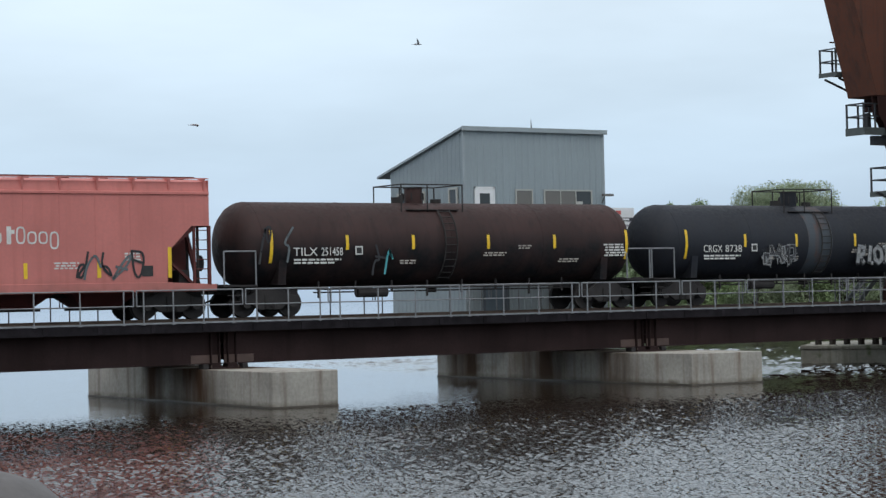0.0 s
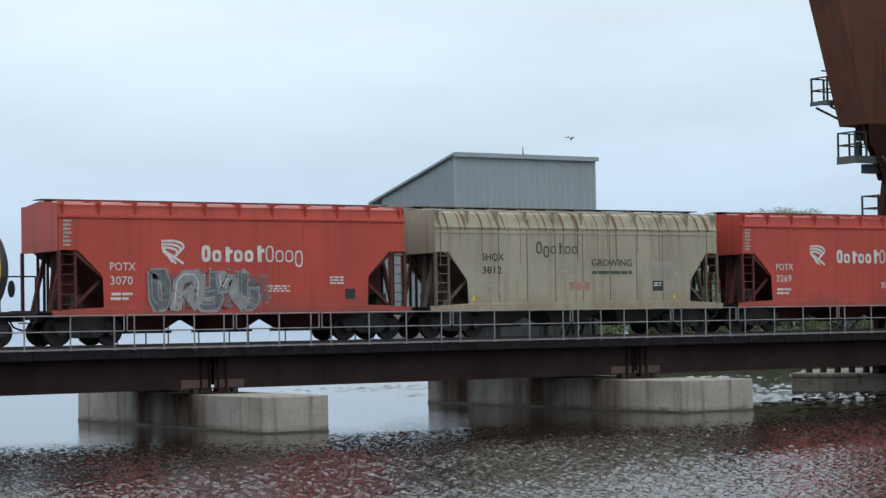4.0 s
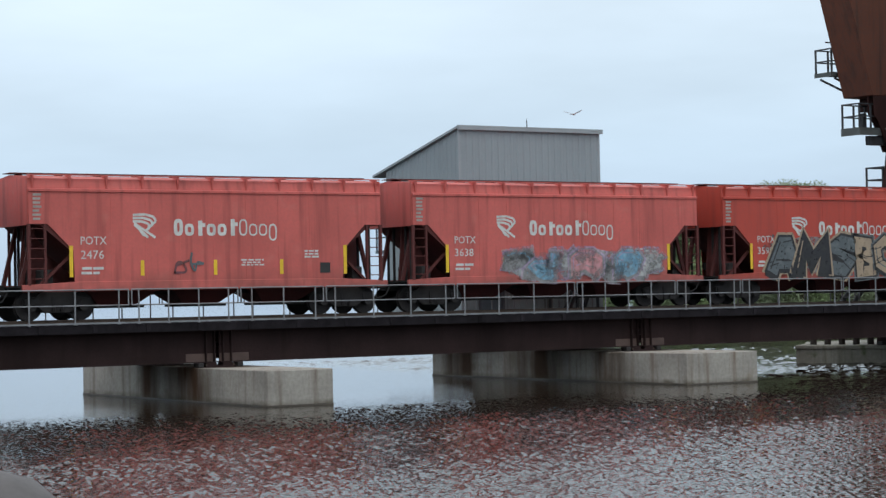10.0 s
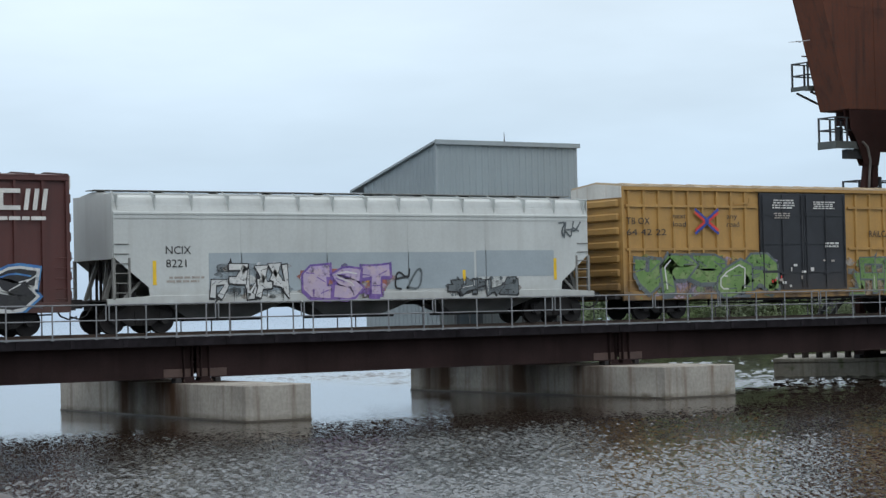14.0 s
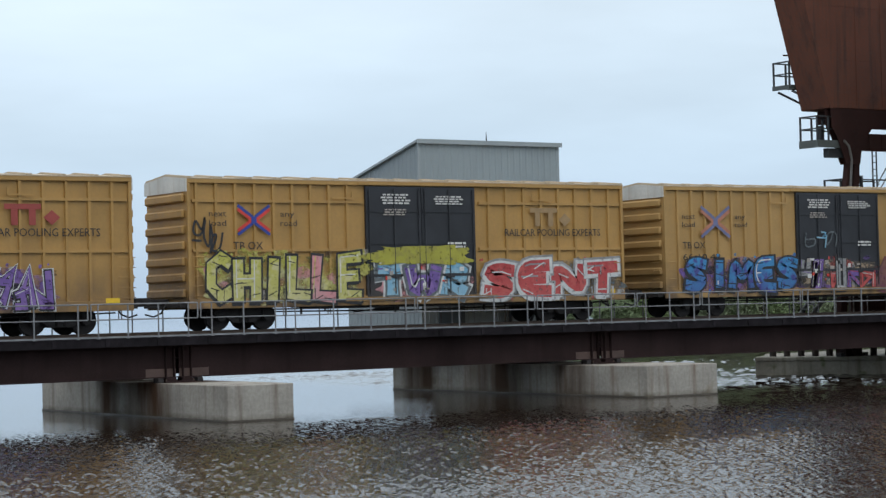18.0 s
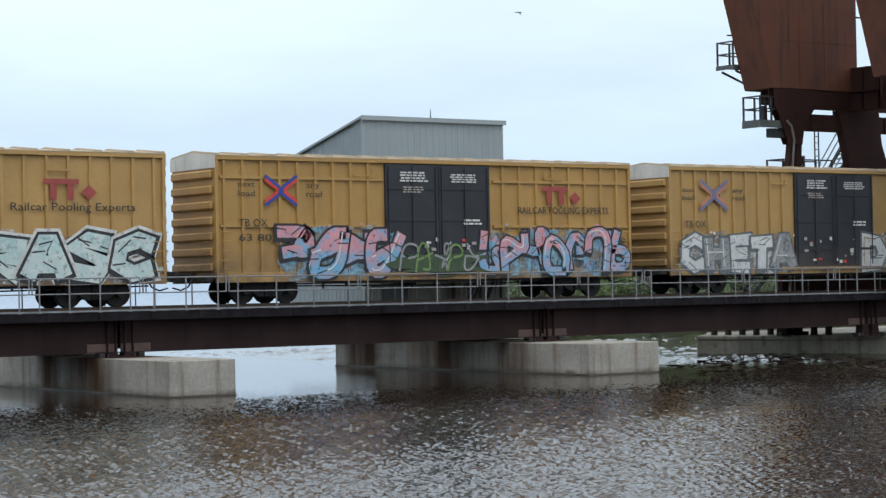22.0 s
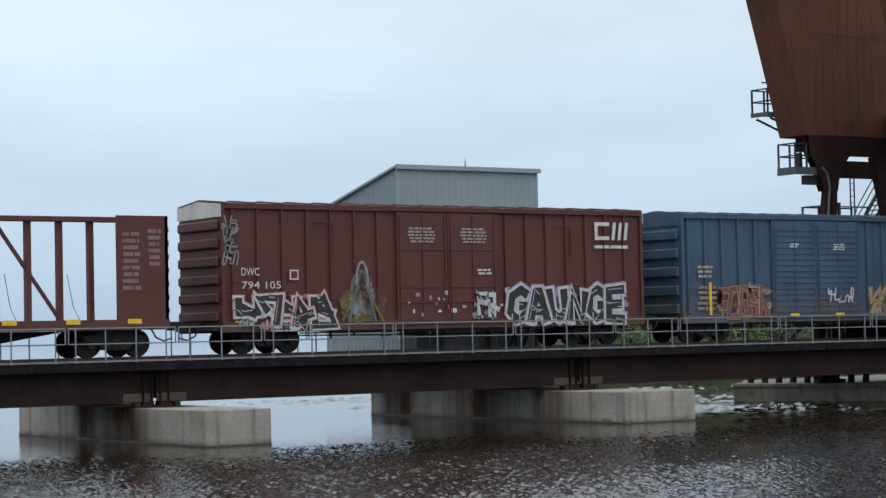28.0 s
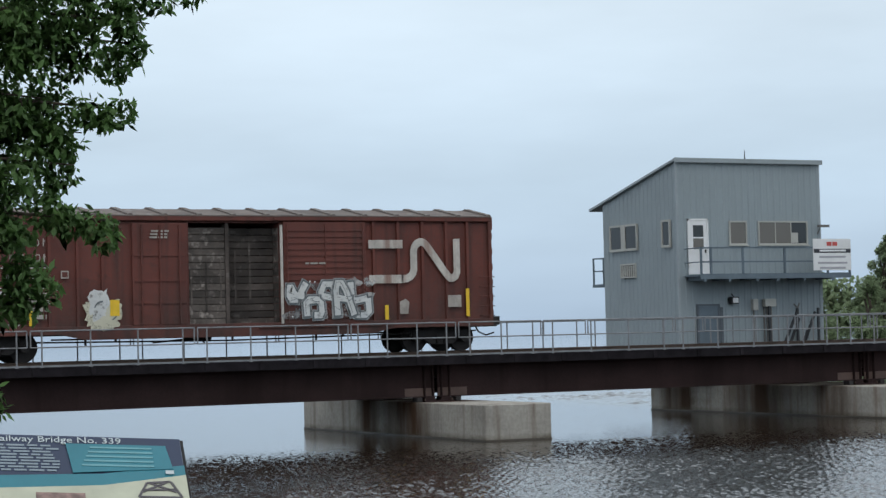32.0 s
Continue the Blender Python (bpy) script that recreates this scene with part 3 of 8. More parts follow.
        for i in range(n):
            part("pane", Geo().box(x - 0.02, x, y0 + i * step + 0.03, y0 + (i + 1) * step - 0.03, z0 + r, z1 + r), M_glass, wd)
    lv = part("louvre", Geo().box(-0.07, -0.01, 3.05, 4.2, 2.5 + r, 2.56 + r).box(-0.07, -0.01, 3.05, 4.2, 3.02 + r, 3.08 + r)
              .box(-0.07, -0.01, 3.05, 3.11, 2.56 + r, 3.02 + r).box(-0.07, -0.01, 4.14, 4.2, 2.56 + r, 3.02 + r), M_frame, root, "louvred vent")
    for i in range(6):
        part("slat", Geo().box(-0.05, -0.015, 3.2 + i * 0.16, 3.28 + i * 0.16, 2.57 + r, 3.0 + r), M_frame, lv)
    part("vent_dark", Geo().box(-0.02, -0.012, 3.11, 4.14, 2.56 + r, 3.02 + r), M_black, lv)
    # lower door, conduits, flood light, camera
    ld = part("lower_door", Geo().box(0.85, 1.75, -0.07, -0.029, zb, 1.25 + r), M_balc, root, "grey steel service door", bevel=0.01)
    part("door_frame", Geo().box(0.76, 0.846, -0.09, -0.029, zb, 1.33 + r).box(1.754, 1.84, -0.09, -0.029, zb, 1.33 + r).box(0.846, 1.754, -0.09, -0.029, 1.254 + r, 1.33 + r), M_fasciadk, ld)
    part("kick_plate", Geo().box(1.86, 1.98, -0.09, -0.029, zb, 1.2 + r), M_fasciadk, ld)
    fl = part("flood_light", Geo().box(2.28, 2.62, -0.30, -0.06, 1.32 + r, 1.60 + r), M_black, root, "black flood light", bevel=0.02)
    part("lens", Geo().box(2.32, 2.58, -0.305, -0.3005, 1.36 + r, 1.56 + r), M_white, fl)
    part("lamp_arm", Geo().rod((2.45, -0.18, 1.60 + r), (2.45, 0.0, 1.72 + r), 0.02, 6), M_black, root)
    part("meter_box", Geo().box(3.35, 3.6, -0.22, -0.03, 1.05 + r, 1.5 + r), M_frame, root, "beige electrical box", bevel=0.02)
    part("meter_box", Geo().box(3.9, 4.45, -0.26, -0.03, 1.18 + r, 1.5 + r), M_frame, root, "beige electrical box", bevel=0.02)
    for x in (3.45, 3.95, 4.1, 4.3):
        part("conduit", Geo().rod((x, -0.08, zb), (x, -0.08, 1.3 + r), 0.03, 6), M_cable, root, smooth=True)
    for a, b in (((4.6, -0.3, zb + 0.3), (5.4, -0.3, 0.95 + r)), ((4.9, -0.3, zb + 0.3), (5.5, -0.3, 0.7 + r)), ((5.6, -0.3, zb + 0.3), (6.3, -0.3, 0.95 + r)), ((5.9, -0.3, 0.2 + r), (5.5, -0.3, zb)), ((5.42, -0.3, 1.1 + r), (5.42, -0.3, zb)), ((4.05, -0.3, 1.2 + r), (4.05, -0.3, zb)), ((6.45, -0.3, 1.1 + r), (6.45, -0.3, zb))):
        part("brace", Geo().bar(a, b, 0.085), M_walkst, root, "dark diagonal steel brace")
    part("cable_loop", Geo().tube([(5.4, -0.1, 1.28 + r), (5.55, -0.16, 1.12 + r), (5.66, -0.12, 1.3 + r)], 0.03), M_cable, root)
    part("security_camera", Geo().box(w - 0.25, w + 0.25, -0.35, -0.2, 4.36 + r, 4.46 + r).rod((w - 0.1, -0.2, 4.36 + r), (w - 0.1, 0.0, 4.1 + r), 0.025, 6), M_cable, root, "white wall camera")
    # balcony
    bx0, bx1, by, bz = 0.24, w + 0.62, -1.15, 2.40 + r
    bal = part("balcony", Geo().box(bx0, bx1, by, -0.032, bz, bz + 0.05), M_balc, root, "blue-grey steel balcony")
    part("edge_beam", Geo().box(bx0, bx1, by - 0.03, by - 0.001, bz - 0.12, bz + 0.09), M_balc, bal)
    for x in (0.45, 1.6, 2.9, 3.9, 5.2, 6.6):
        part("support_beam", Geo().box(x - 0.05, x + 0.05, by + 0.02, -0.035, bz - 0.16, bz - 0.002).box(x - 0.06, x + 0.06, by - 0.02, by + 0.02, bz - 0.22, bz - 0.121), M_balc, bal)
    for x in (bx0 + 0.05, 0.75, 2.25, 4.25, 6.35, bx1 - 0.05):
        part("post", Geo().box(x - 0.04, x + 0.04, by - 0.03, by + 0.03, bz + 0.051, bz + 1.12), M_balc, bal)
    for z in (0.55, 1.10):
        part("rail", Geo().box(bx0, bx1, by - 0.03, by + 0.03, bz + z - 0.03, bz + z + 0.03), M_balc, bal)
        part("end_rail", Geo().box(bx0 + 0.02, bx0 + 0.06, by + 0.03, -0.04, bz + z - 0.02, bz + z + 0.02), M_balc, bal)
        part("end_rail", Geo().box(bx1 - 0.06, bx1 - 0.02, by + 0.03, 0.6, bz + z - 0.02, bz + z + 0.02), M_balc, bal)
    # rear landing seen past the gable
    rl = part("rear_landing", Geo().box(0.0, w * 0.4, d + 0.04, d + 0.95, 2.2 + r, 2.32 + r), M_balc, root, "blue-grey rear landing")
    for x, y in ((0.04, d + 0.1), (0.04, d + 0.9)):
        part("post", Geo().box(x - 0.03, x + 0.03, y - 0.03, y + 0.03, 2.32 + r, 3.42 + r), M_balc, rl)
    for z in (2.85, 3.38):
        part("rail", Geo().box(0.01, 0.07, d + 0.1, d + 0.9, z + r, z + 0.04 + r), M_balc, rl)
        part("rail", Geo().box(0.07, w * 0.4, d + 0.87, d + 0.93, z + r, z + 0.04 + r), M_balc, rl)
    # foundation frame on the pier
    part("floor_slab", Geo().box(-0.1, w + 0.1, -0.1, d + 0.1, zb - 0.3, zb - 0.003), M_concrete, root)
    part("plinth", Geo().box(2.0, 5.0, 0.1, 2.4, 1.12, zb - 0.303), M_oldconc, root)
    return root


control_house()

sg = thing("notice_board", "white notice board with a black band hung on the balcony rail", "sign", at=(50.82, 67.29, 2.58 + RAIL))
part("panel", Geo().box(0, 1.86, -0.02, 0.02, 0, 1.26), M_white, sg, bevel=0.005)
M_signblack = mat("sign_black", (0.03, 0.03, 0.04), 0.5, 0, 0.1, 2)
M_signred = mat("sign_red", (0.55, 0.09, 0.08), 0.5, 0, 0.1, 2)
M_signgrey = mat("sign_grey_text", (0.38, 0.38, 0.42), 0.5, 0, 0.1, 2)
part("band", Geo().box(0.02, 1.84, -0.026, -0.0205, 0.70, 0.86), M_signblack, sg)
for x0, x1 in ((0.66, 0.90), (0.94, 1.18)):
    part("emblem_bar", Geo().box(x0, x1, -0.026, -0.0205, 0.98, 1.14), M_signred, sg)
for z, w0, w1 in ((0.75, 0.3, 1.6), (0.50, 0.28, 1.58), (0.26, 0.2, 1.66), (0.06, 0.3, 1.56)):
    part("text_bar", Geo().box(w0, w1, -0.0305, -0.0265 if z > 0.7 else -0.0205, z, z + 0.075), M_white if z > 0.7 else M_signgrey, sg)


# ---------------------------------------------------------------- lift tower and its counterweights
def counterweight(y0, y1, wide):
    root = thing("counterweight", "large rusted steel counterweight box of a bascule bridge", "counterweight", "bascule counterweights", at=(66.24, y0, RAIL + 8.9))
    d = y1 - y0
    part("plating", Geo().prism([(0, 0), (wide, 0.0), (wide, 9.5), (-2.85, 9.5)], "y", 0, d), M_cw, root, bevel=0.02)
    for z in (2.2, 4.6, 7.0):
        part("lap_seam", Geo().box(-0.30 * z + 0.05, wide - 0.03, -0.012, -0.001, z - 0.03, z + 0.03), M_cw, root)
    part("edge_strip", Geo().prism([(0.0, 0.0), (0.85, 0.02), (-0.95, 9.5), (-2.85, 9.5)], "y", -0.02, -0.001), M_cw, root)
    for x in (1.7, 3.3):
        part("plate_seam", Geo().box(x - 0.03, x + 0.03, -0.016, -0.001, 0.2, 9.4), M_cw, root)
    part("bottom_beam", Geo().box(0.9, wide - 0.1, 0.1, d - 0.1, -0.6, -0.003), M_tower, root)
    part("lug", Geo().bar((-0.75, d, 2.5), (-1.0, d, 2.5), 0.06), M_tower, root)
    return root


counterweight(67.0, 68.84, 5.42)
near_weight = counterweight(59.75, 61.6, 5.0)
near_weight.location.x = 66.85


def tower(y, near):
    r = RAIL
    root = thing("bascule_tower", "rusty riveted steel lift tower leg frame beside the track", "tower", "bascule towers", at=(0, y, r))
    base = 0.80 - r
    part("front_leg", Geo().prism([(66.40, base), (66.80, base), (67.46, 6.6), (67.28, 6.6), (66.80, 3.6)], "y", 0, 0.3), M_tower, root, bevel=0.015)
    part("main_leg", Geo().prism([(67.20, base), (67.58, base), (67.98, 6.6), (67.66, 6.6)], "y", 0, 0.3), M_tower, root, bevel=0.015)
    for k in range(9):
        z = -0.2 + 0.72 * k
        part("lacing", Geo().bar((66.72 + 0.085 * z, 0.15, z), (67.26 + 0.07 * (z + 0.72), 0.15, z + 0.5), 0.05), M_tower, root)
    plate = [(66.24, 8.88), (66.28, 8.03), (66.55, 7.68), (67.10, 6.4), (67.95, 6.4), (68.12, 7.26), (68.8, 8.07), (68.8, 8.88)]
    for yy in (-0.03, 0.33):
        part("leg_gusset", Geo().prism(plate, "y", yy - 0.02, yy + 0.02), M_tower, root)
    part("top_girder", Geo().box(66.7, 75.0, 0.03, 0.27, 8.03, 8.86), M_tower, root)
    part("cross_beam", Geo().box(68.0, 76.0, 0.03, 0.27, 7.03, 7.80), M_tower, root)
    part("trunnion_post", Geo().prism([(70.3, 8.02), (73.0, 8.02), (73.15, 6.56), (73.6, 5.4), (73.8, 4.6), (71.2, 4.6), (71.0, 5.4)], "y", -0.05, 0.36), M_tower, root, bevel=0.02)
    part("raking_strut", Geo().prism([(67.8, -0.42), (68.5, -0.42), (71.5, 4.7), (70.95, 4.7)], "y", 0, 0.3), M_tower, root, bevel=0.02)
    part("rear_strut", Geo().prism([(73.9, 7.02), (74.6, 7.02), (76.9, base), (76.2, base)], "y", 0, 0.3), M_tower, root, bevel=0.02)
    part("landing_beam", Geo().box(69.9, 76.0, 0.31, 0.5, 3.5, 4.2), M_tower, root)
    part("tie_beam", Geo().box(68.0, 76.0, 0.31, 0.6, -0.2, 0.55), M_tower, root, "rusty horizontal tie beam")
    for k in range(7):
        part("stiffener", Geo().box(68.6 + 0.8 * k, 68.64 + 0.8 * k, -0.04, 0.028, 7.06, 7.77), M_tower, root)
    if not near:
        part("conduit", Geo().tube([(66.90, -0.08, base + 0.1), (67.10, -0.08, 3.6), (67.32, -0.08, 5.9), (67.40, -0.08, 6.6), (67.25, -0.08, 7.2), (66.95, -0.08, 7.45)], 0.055), M_cable, root, "grey conduit")
        part("cable_box", Geo().box(68.02, 68.12, -0.02, 0.1, 4.9, 5.9), M_walkst, root)
    return root


tower(67.0, False)
tower(60.3, True)
tb = thing("trunnion_beam", "dark rusted steel box beam between the two counterweights", "beam", at=(71.15, 61.63, RAIL + 8.85))
part("box_web", Geo().box(0, 1.5, 0, 5.33, 0, 1.15), M_tower, tb, bevel=0.02)
part("lug", Geo().prism([(0.2, 1.153), (1.3, 1.153), (1.05, 1.75), (0.7, 1.85), (0.4, 1.75)], "y", 1.2, 1.6), M_tower, tb, bevel=0.02)
part("pin", Geo().rod((0.72, 1.1, 1.5), (0.72, 1.7, 1.5), 0.14, 12), M_walkst, tb)
for k in range(5):
    part("stiffener", Geo().box(-0.12, -0.003, 0.5 + k, 0.54 + k, 0.03, 1.12), M_tower, tb)
xg = thing("cross_girder", "dark rusted steel girder joining the two lift tower frames", "girder", at=(71.2, 60.7, RAIL + 8.05))
part("web", Geo().box(0, 0.1, 0, 6.25, 0, 0.8), M_tower, xg)
part("flange", Geo().box(-0.2, 0.3, 0, 6.25, 0.803, 0.84), M_tower, xg)
part("flange", Geo().box(-0.2, 0.3, 0, 6.25, -0.04, -0.003), M_tower, xg)
for k in range(6):
    part("stiffener", Geo().box(-0.18, -0.003, 0.5 + k, 0.53 + k, 0.003, 0.797), M_tower, xg)


def platform(x0, x1, y0, y1, z, h, label, beam=0.0, posts=3):
    root = thing("tower_platform", label, "platform", "tower platforms", at=(x0, y0, z))
    w, d = x1 - x0, y1 - y0
    part("floor", Geo().box(0, w, 0, d, -0.06, 0), M_walkst, root)
    part("fascia", Geo().box(0, w, -0.03, -0.001, -0.16 - beam, 0.04), M_fasciast, root)
    part("fascia", Geo().box(-0.03, -0.001, 0, d, -0.16 - beam, 0.04), M_fasciast, root)
    for k in range(posts):
        x = 0.04 + (w - 0.08) * k / (posts - 1)
        for y in ((0.04, d - 0.04)):
            part("post", Geo().box(x - 0.035, x + 0.035, y - 0.035, y + 0.035, 0.001, h), M_walkst, root)
    for q in (0.5, 1.0):
        part("rail", Geo().box(0, w, 0.01, 0.06, h * q - 0.03, h * q + 0.03), M_walkst, root)
        part("rail", Geo().box(0, w, d - 0.06, d - 0.01, h * q - 0.03, h * q + 0.03), M_walkst, root)
        part("rail", Geo().box(0.01, 0.06, 0.07, d - 0.07, h * q - 0.03, h * q + 0.03), M_walkst, root)
    return root


pa = platform(65.72, 67.3, 69.0, 70.1, RAIL + 10.08, 1.1, "grey steel platform bracketed to the counterweight")
part("bracket", Geo().bar((0.25, 0.1, -0.22), (1.75, 0.1, -0.72), 0.08), M_walkst, pa)
part("bracket", Geo().bar((0.25, 1.0, -0.22), (1.75, 1.0, -0.72), 0.08), M_walkst, pa)
part("mount", Geo().box(0.6, 1.65, -0.165, -0.03, -0.24, -0.065), M_walkst, pa)
pb = platform(65.46, 67.6, 67.06, 68.2, RAIL + 7.42, 1.1, "grey steel walkway platform high on the lift tower", 0.14, 4)
part("under_beam", Geo().box(0.75, 2.2, 0.1, 0.42, -0.72, -0.31), M_walkst, pb)
part("motor", Geo().box(0.9, 1.15, 0.7, 1.0, 0.002, 0.75), M_walkst, pb, bevel=0.03)
pc = platform(67.10, 70.3, 67.36, 68.45, RAIL + 4.65, 1.1, "grey steel landing on the lift tower", 0.05, 4)
part("bracket", Geo().bar((-0.4, 0.3, -0.02), (1.0, 0.3, -0.55), 0.1), M_walkst, pc)
part("ladder_rail", Geo().rod((2.5, 0.2, -0.1), (2.5, 0.2, 2.9), 0.035, 6), M_walkst, pc)
part("ladder_rail", Geo().rod((2.25, 0.2, -0.1), (2.25, 0.2, 2.9), 0.035, 6), M_walkst, pc)
for k in range(9):
    part("rung", Geo().rod((2.25, 0.2, 0.1 + 0.3 * k), (2.5, 0.2, 0.1 + 0.3 * k), 0.02, 5), M_walkst, pc)
st = thing("tower_stair", "steep grey steel stair with pipe handrails climbing the lift tower", "stairs", at=(0, 67.9, 0))
a, b = Vector((65.2, 0, RAIL - 0.35)), Vector((70.5, 0, RAIL + 4.65))
part("foot_landing", Geo().box(64.5, 65.9, -1.6, 0.5, RAIL - 0.45, RAIL - 0.35), M_fasciast, st)
for yy in (-0.4, 0.4):
    o = Vector((0, yy, 0))
    part("stringer", Geo().bar(a + o, b + o, 0.05, 0.20), M_fasciast, st)
    for hh in (0.55, 1.0):
        part("handrail", Geo().rod(a + o + Vector((0, 0, hh)), b + o + Vector((0, 0, hh)), 0.026, 6), M_railing, st)
    for k in range(6):
        p = a.lerp(b, (k + 0.2) / 6.0) + o
        part("baluster", Geo().rod(p, p + Vector((0, 0, 1.0)), 0.03, 6), M_railing, st)
for k in range(24):
    p = a.lerp(b, (k + 0.5) / 24.0)
    part("tread", Geo().box(p.x - 0.13, p.x + 0.13, -0.38, 0.38, p.z - 0.02, p.z + 0.02), M_fasciast, st)
a2, b2 = Vector((70.4, 0, RAIL + 4.65)), Vector((72.2, 0, RAIL + 6.9))
for yy in (-0.4, 0.4):
    o = Vector((0, yy, 0))
    part("stringer", Geo().bar(a2 + o, b2 + o, 0.05, 0.18), M_fasciast, st)
    for hh in (0.55, 1.0):
        part("handrail", Geo().rod(a2 + o + Vector((0, 0, hh)), b2 + o + Vector((0, 0, hh)), 0.03, 6), M_railing, st)
for k in range(10):
    p = a2.lerp(b2, (k + 0.5) / 10.0)
    part("tread", Geo().box(p.x - 0.12, p.x + 0.12, -0.38, 0.38, p.z - 0.02, p.z + 0.02), M_fasciast, st)


# ---------------------------------------------------------------- rolling stock: shared parts
M_under = mat("underframe_grime", (0.030, 0.027, 0.027), 0.9, 0, 0.3, 2.0, 0.3, 14)
M_truck = mat("truck_casting", (0.030, 0.027, 0.027), 0.85, 0.0, 0.3, 2.5, 0.4, 16)
M_wheel = mat("wheel_steel", (0.022, 0.019, 0.019), 0.85, 0.0, 0.25, 3.0)
M_reflect = mat("yellow_reflector", (0.80, 0.52, 0.03), 0.4, 0, 0.1, 3)
M_mark = mat("white_stencil", (0.62, 0.62, 0.60), 0.6, 0, 0.15, 3, second=(0.4, 0.38, 0.36), spread=0.35)
M_markdim = mat("faded_stencil", (0.36, 0.33, 0.30), 0.7, 0, 0.2, 3)
M_markblack = mat("black_stencil", (0.03, 0.03, 0.03), 0.6, 0, 0.2, 3)
M_roofgalv = mat("weathered_roof_sheet", (0.125, 0.105, 0.095), 0.7, 0.0, 0.3, 0.8, second=(0.26, 0.24, 0.22), spread=0.42, streak=(0.2, 0.12, 0.08), amount=0.5)
M_rooftan = mat("tan_roof_sheet", (0.50, 0.40, 0.28), 0.6, 0, 0.2, 0.8)
M_endwhite = mat("white_roof_end", (0.60, 0.60, 0.57), 0.6, 0, 0.15, 1.0, streak=(0.35, 0.27, 0.2), amount=0.4)

frame_poly = [(-1.15, 0.52), (-1.15, 0.70), (-0.75, 0.76), (-0.42, 0.95), (0.42, 0.95), (0.75, 0.76), (1.15, 0.70), (1.15, 0.52), (0.72, 0.46), (0.42, 0.24), (-0.42, 0.24), (-0.72, 0.46)]
ME_FRAME = Geo().prism(frame_poly, "y", -0.06, 0.06).mesh("side_frame", M_truck, 0.015)
ME_BOLSTER = Geo().box(-0.2, 0.2, -1.1, 1.1, 0.38, 0.74).box(-0.35, 0.35, -0.35, 0.35, 0.74, 0.86 + DROP).mesh("bolster", M_truck)


def wheel_pair():
    q = Geo().rod((0, -0.9, 0), (0, 0.9, 0), 0.09, 10)
    for s in (-1, 1):
        q.rod((0, s * 0.70, 0), (0, s * 0.83, 0), 0.457, 28).rod((0, s * 0.67, 0), (0, s * 0.705, 0), 0.482, 28).rod((0, s * 0.83, 0), (0, s * 0.90, 0), 0.14, 12)
    return q.mesh("wheelset", M_wheel, 0, True)


ME_WHEELS = wheel_pair()
ME_CAP = Geo().rod((0, -0.04, 0), (0, 0.04, 0), 0.16, 10).box(-0.2, 0.2, -0.03, 0.03, -0.02, 0.22).mesh("bearing_cap", M_truck)
ME_SPRING = Geo().rod((0, 0, 0.28), (0, 0, 0.5), 0.07, 8).mesh("spring", M_wheel)
ME_COUPLER = Geo().box(-1.0, 0.2, -0.09, 0.09, 0.72, 0.92).box(-1.02, -0.72, -0.16, 0.16, 0.68, 0.98).mesh("coupler", M_truck, 0.02)
ME_HOSE = Geo().tube([(-0.25, -0.35, 0.75), (-0.45, -0.38, 0.45), (-0.7, -0.3, 0.33), (-0.95, -0.15, 0.42)], 0.03).mesh("air_hose", M_black)


def running_gear(root, length, inset=1.75, coupler=True):
    for tx in (inset, length - inset):
        tr = part("truck", ME_BOLSTER, None, root, at=(tx, 0, -DROP))
        for s in (-1, 1):
            part("side_frame", ME_FRAME, None, tr, at=(0, s * 1.0, 0))
            for e in (-0.14, 0.14):
                part("spring", ME_SPRING, None, tr, at=(e, s * 1.07, 0))
            for w in (-0.89, 0.89):
                part("bearing_cap", ME_CAP, None, tr, at=(w, s * 1.07, 0.457))
        for w in (-0.89, 0.89):
            part("wheelset", ME_WHEELS, None, tr, at=(w, 0, 0.457))
    if coupler:
        for x, s in ((0.0, 0), (length, 180)):
            part("coupler", ME_COUPLER, None, root, at=pose(x, 0, 0, 0, 0, s))
            part("air_hose", ME_HOSE, None, root, at=pose(x, 0, 0, 0, 0, s))


def stencil(root, text, x0, x1, z0, z1, material, y=-SIDE - 0.012, wide=0.0):
    """Lettering fitted between x0 and x1, its capitals between z0 and z1."""
    me = lettering(text, (z1 - z0) / 0.69, material)
    xs = [v.co.x for v in me.vertices]
    k = (x1 - x0) / max(max(xs) - min(xs), 0.01)
    me.transform(Matrix.Translation((-min(xs), 0, 0)))
    me.transform(Matrix.Diagonal((k, 1, 1, 1)))
    return part("stencil", me, None, root, at=(x0, y, z0))


def text_bars(root, x0, x1, z0, z1, rows, material, y=-SIDE - 0.010, seed=1):
    """Unreadable small print: broken bars, row by row, as one panel."""
    rnd = random.Random(seed)
    q, step = Geo(), (z1 - z0) / rows
    for i in range(rows):
        x = x0 + (0.1 * (x1 - x0) * rnd.random() if rows > 1 else 0)
        end = x1 - (0.18 * (x1 - x0) * rnd.random() if rows > 1 else 0)
        while x < end - 0.03:
            w = min(rnd.uniform(0.12, 0.34) * max(0.4, step / 0.12), end - x)
            q.box(x, x + w, y, y + 0.004, z0 + i * step + step * 0.2, z0 + i * step + step * 0.78)
            x += w + 0.05
    return part("small_print", q, material, root)


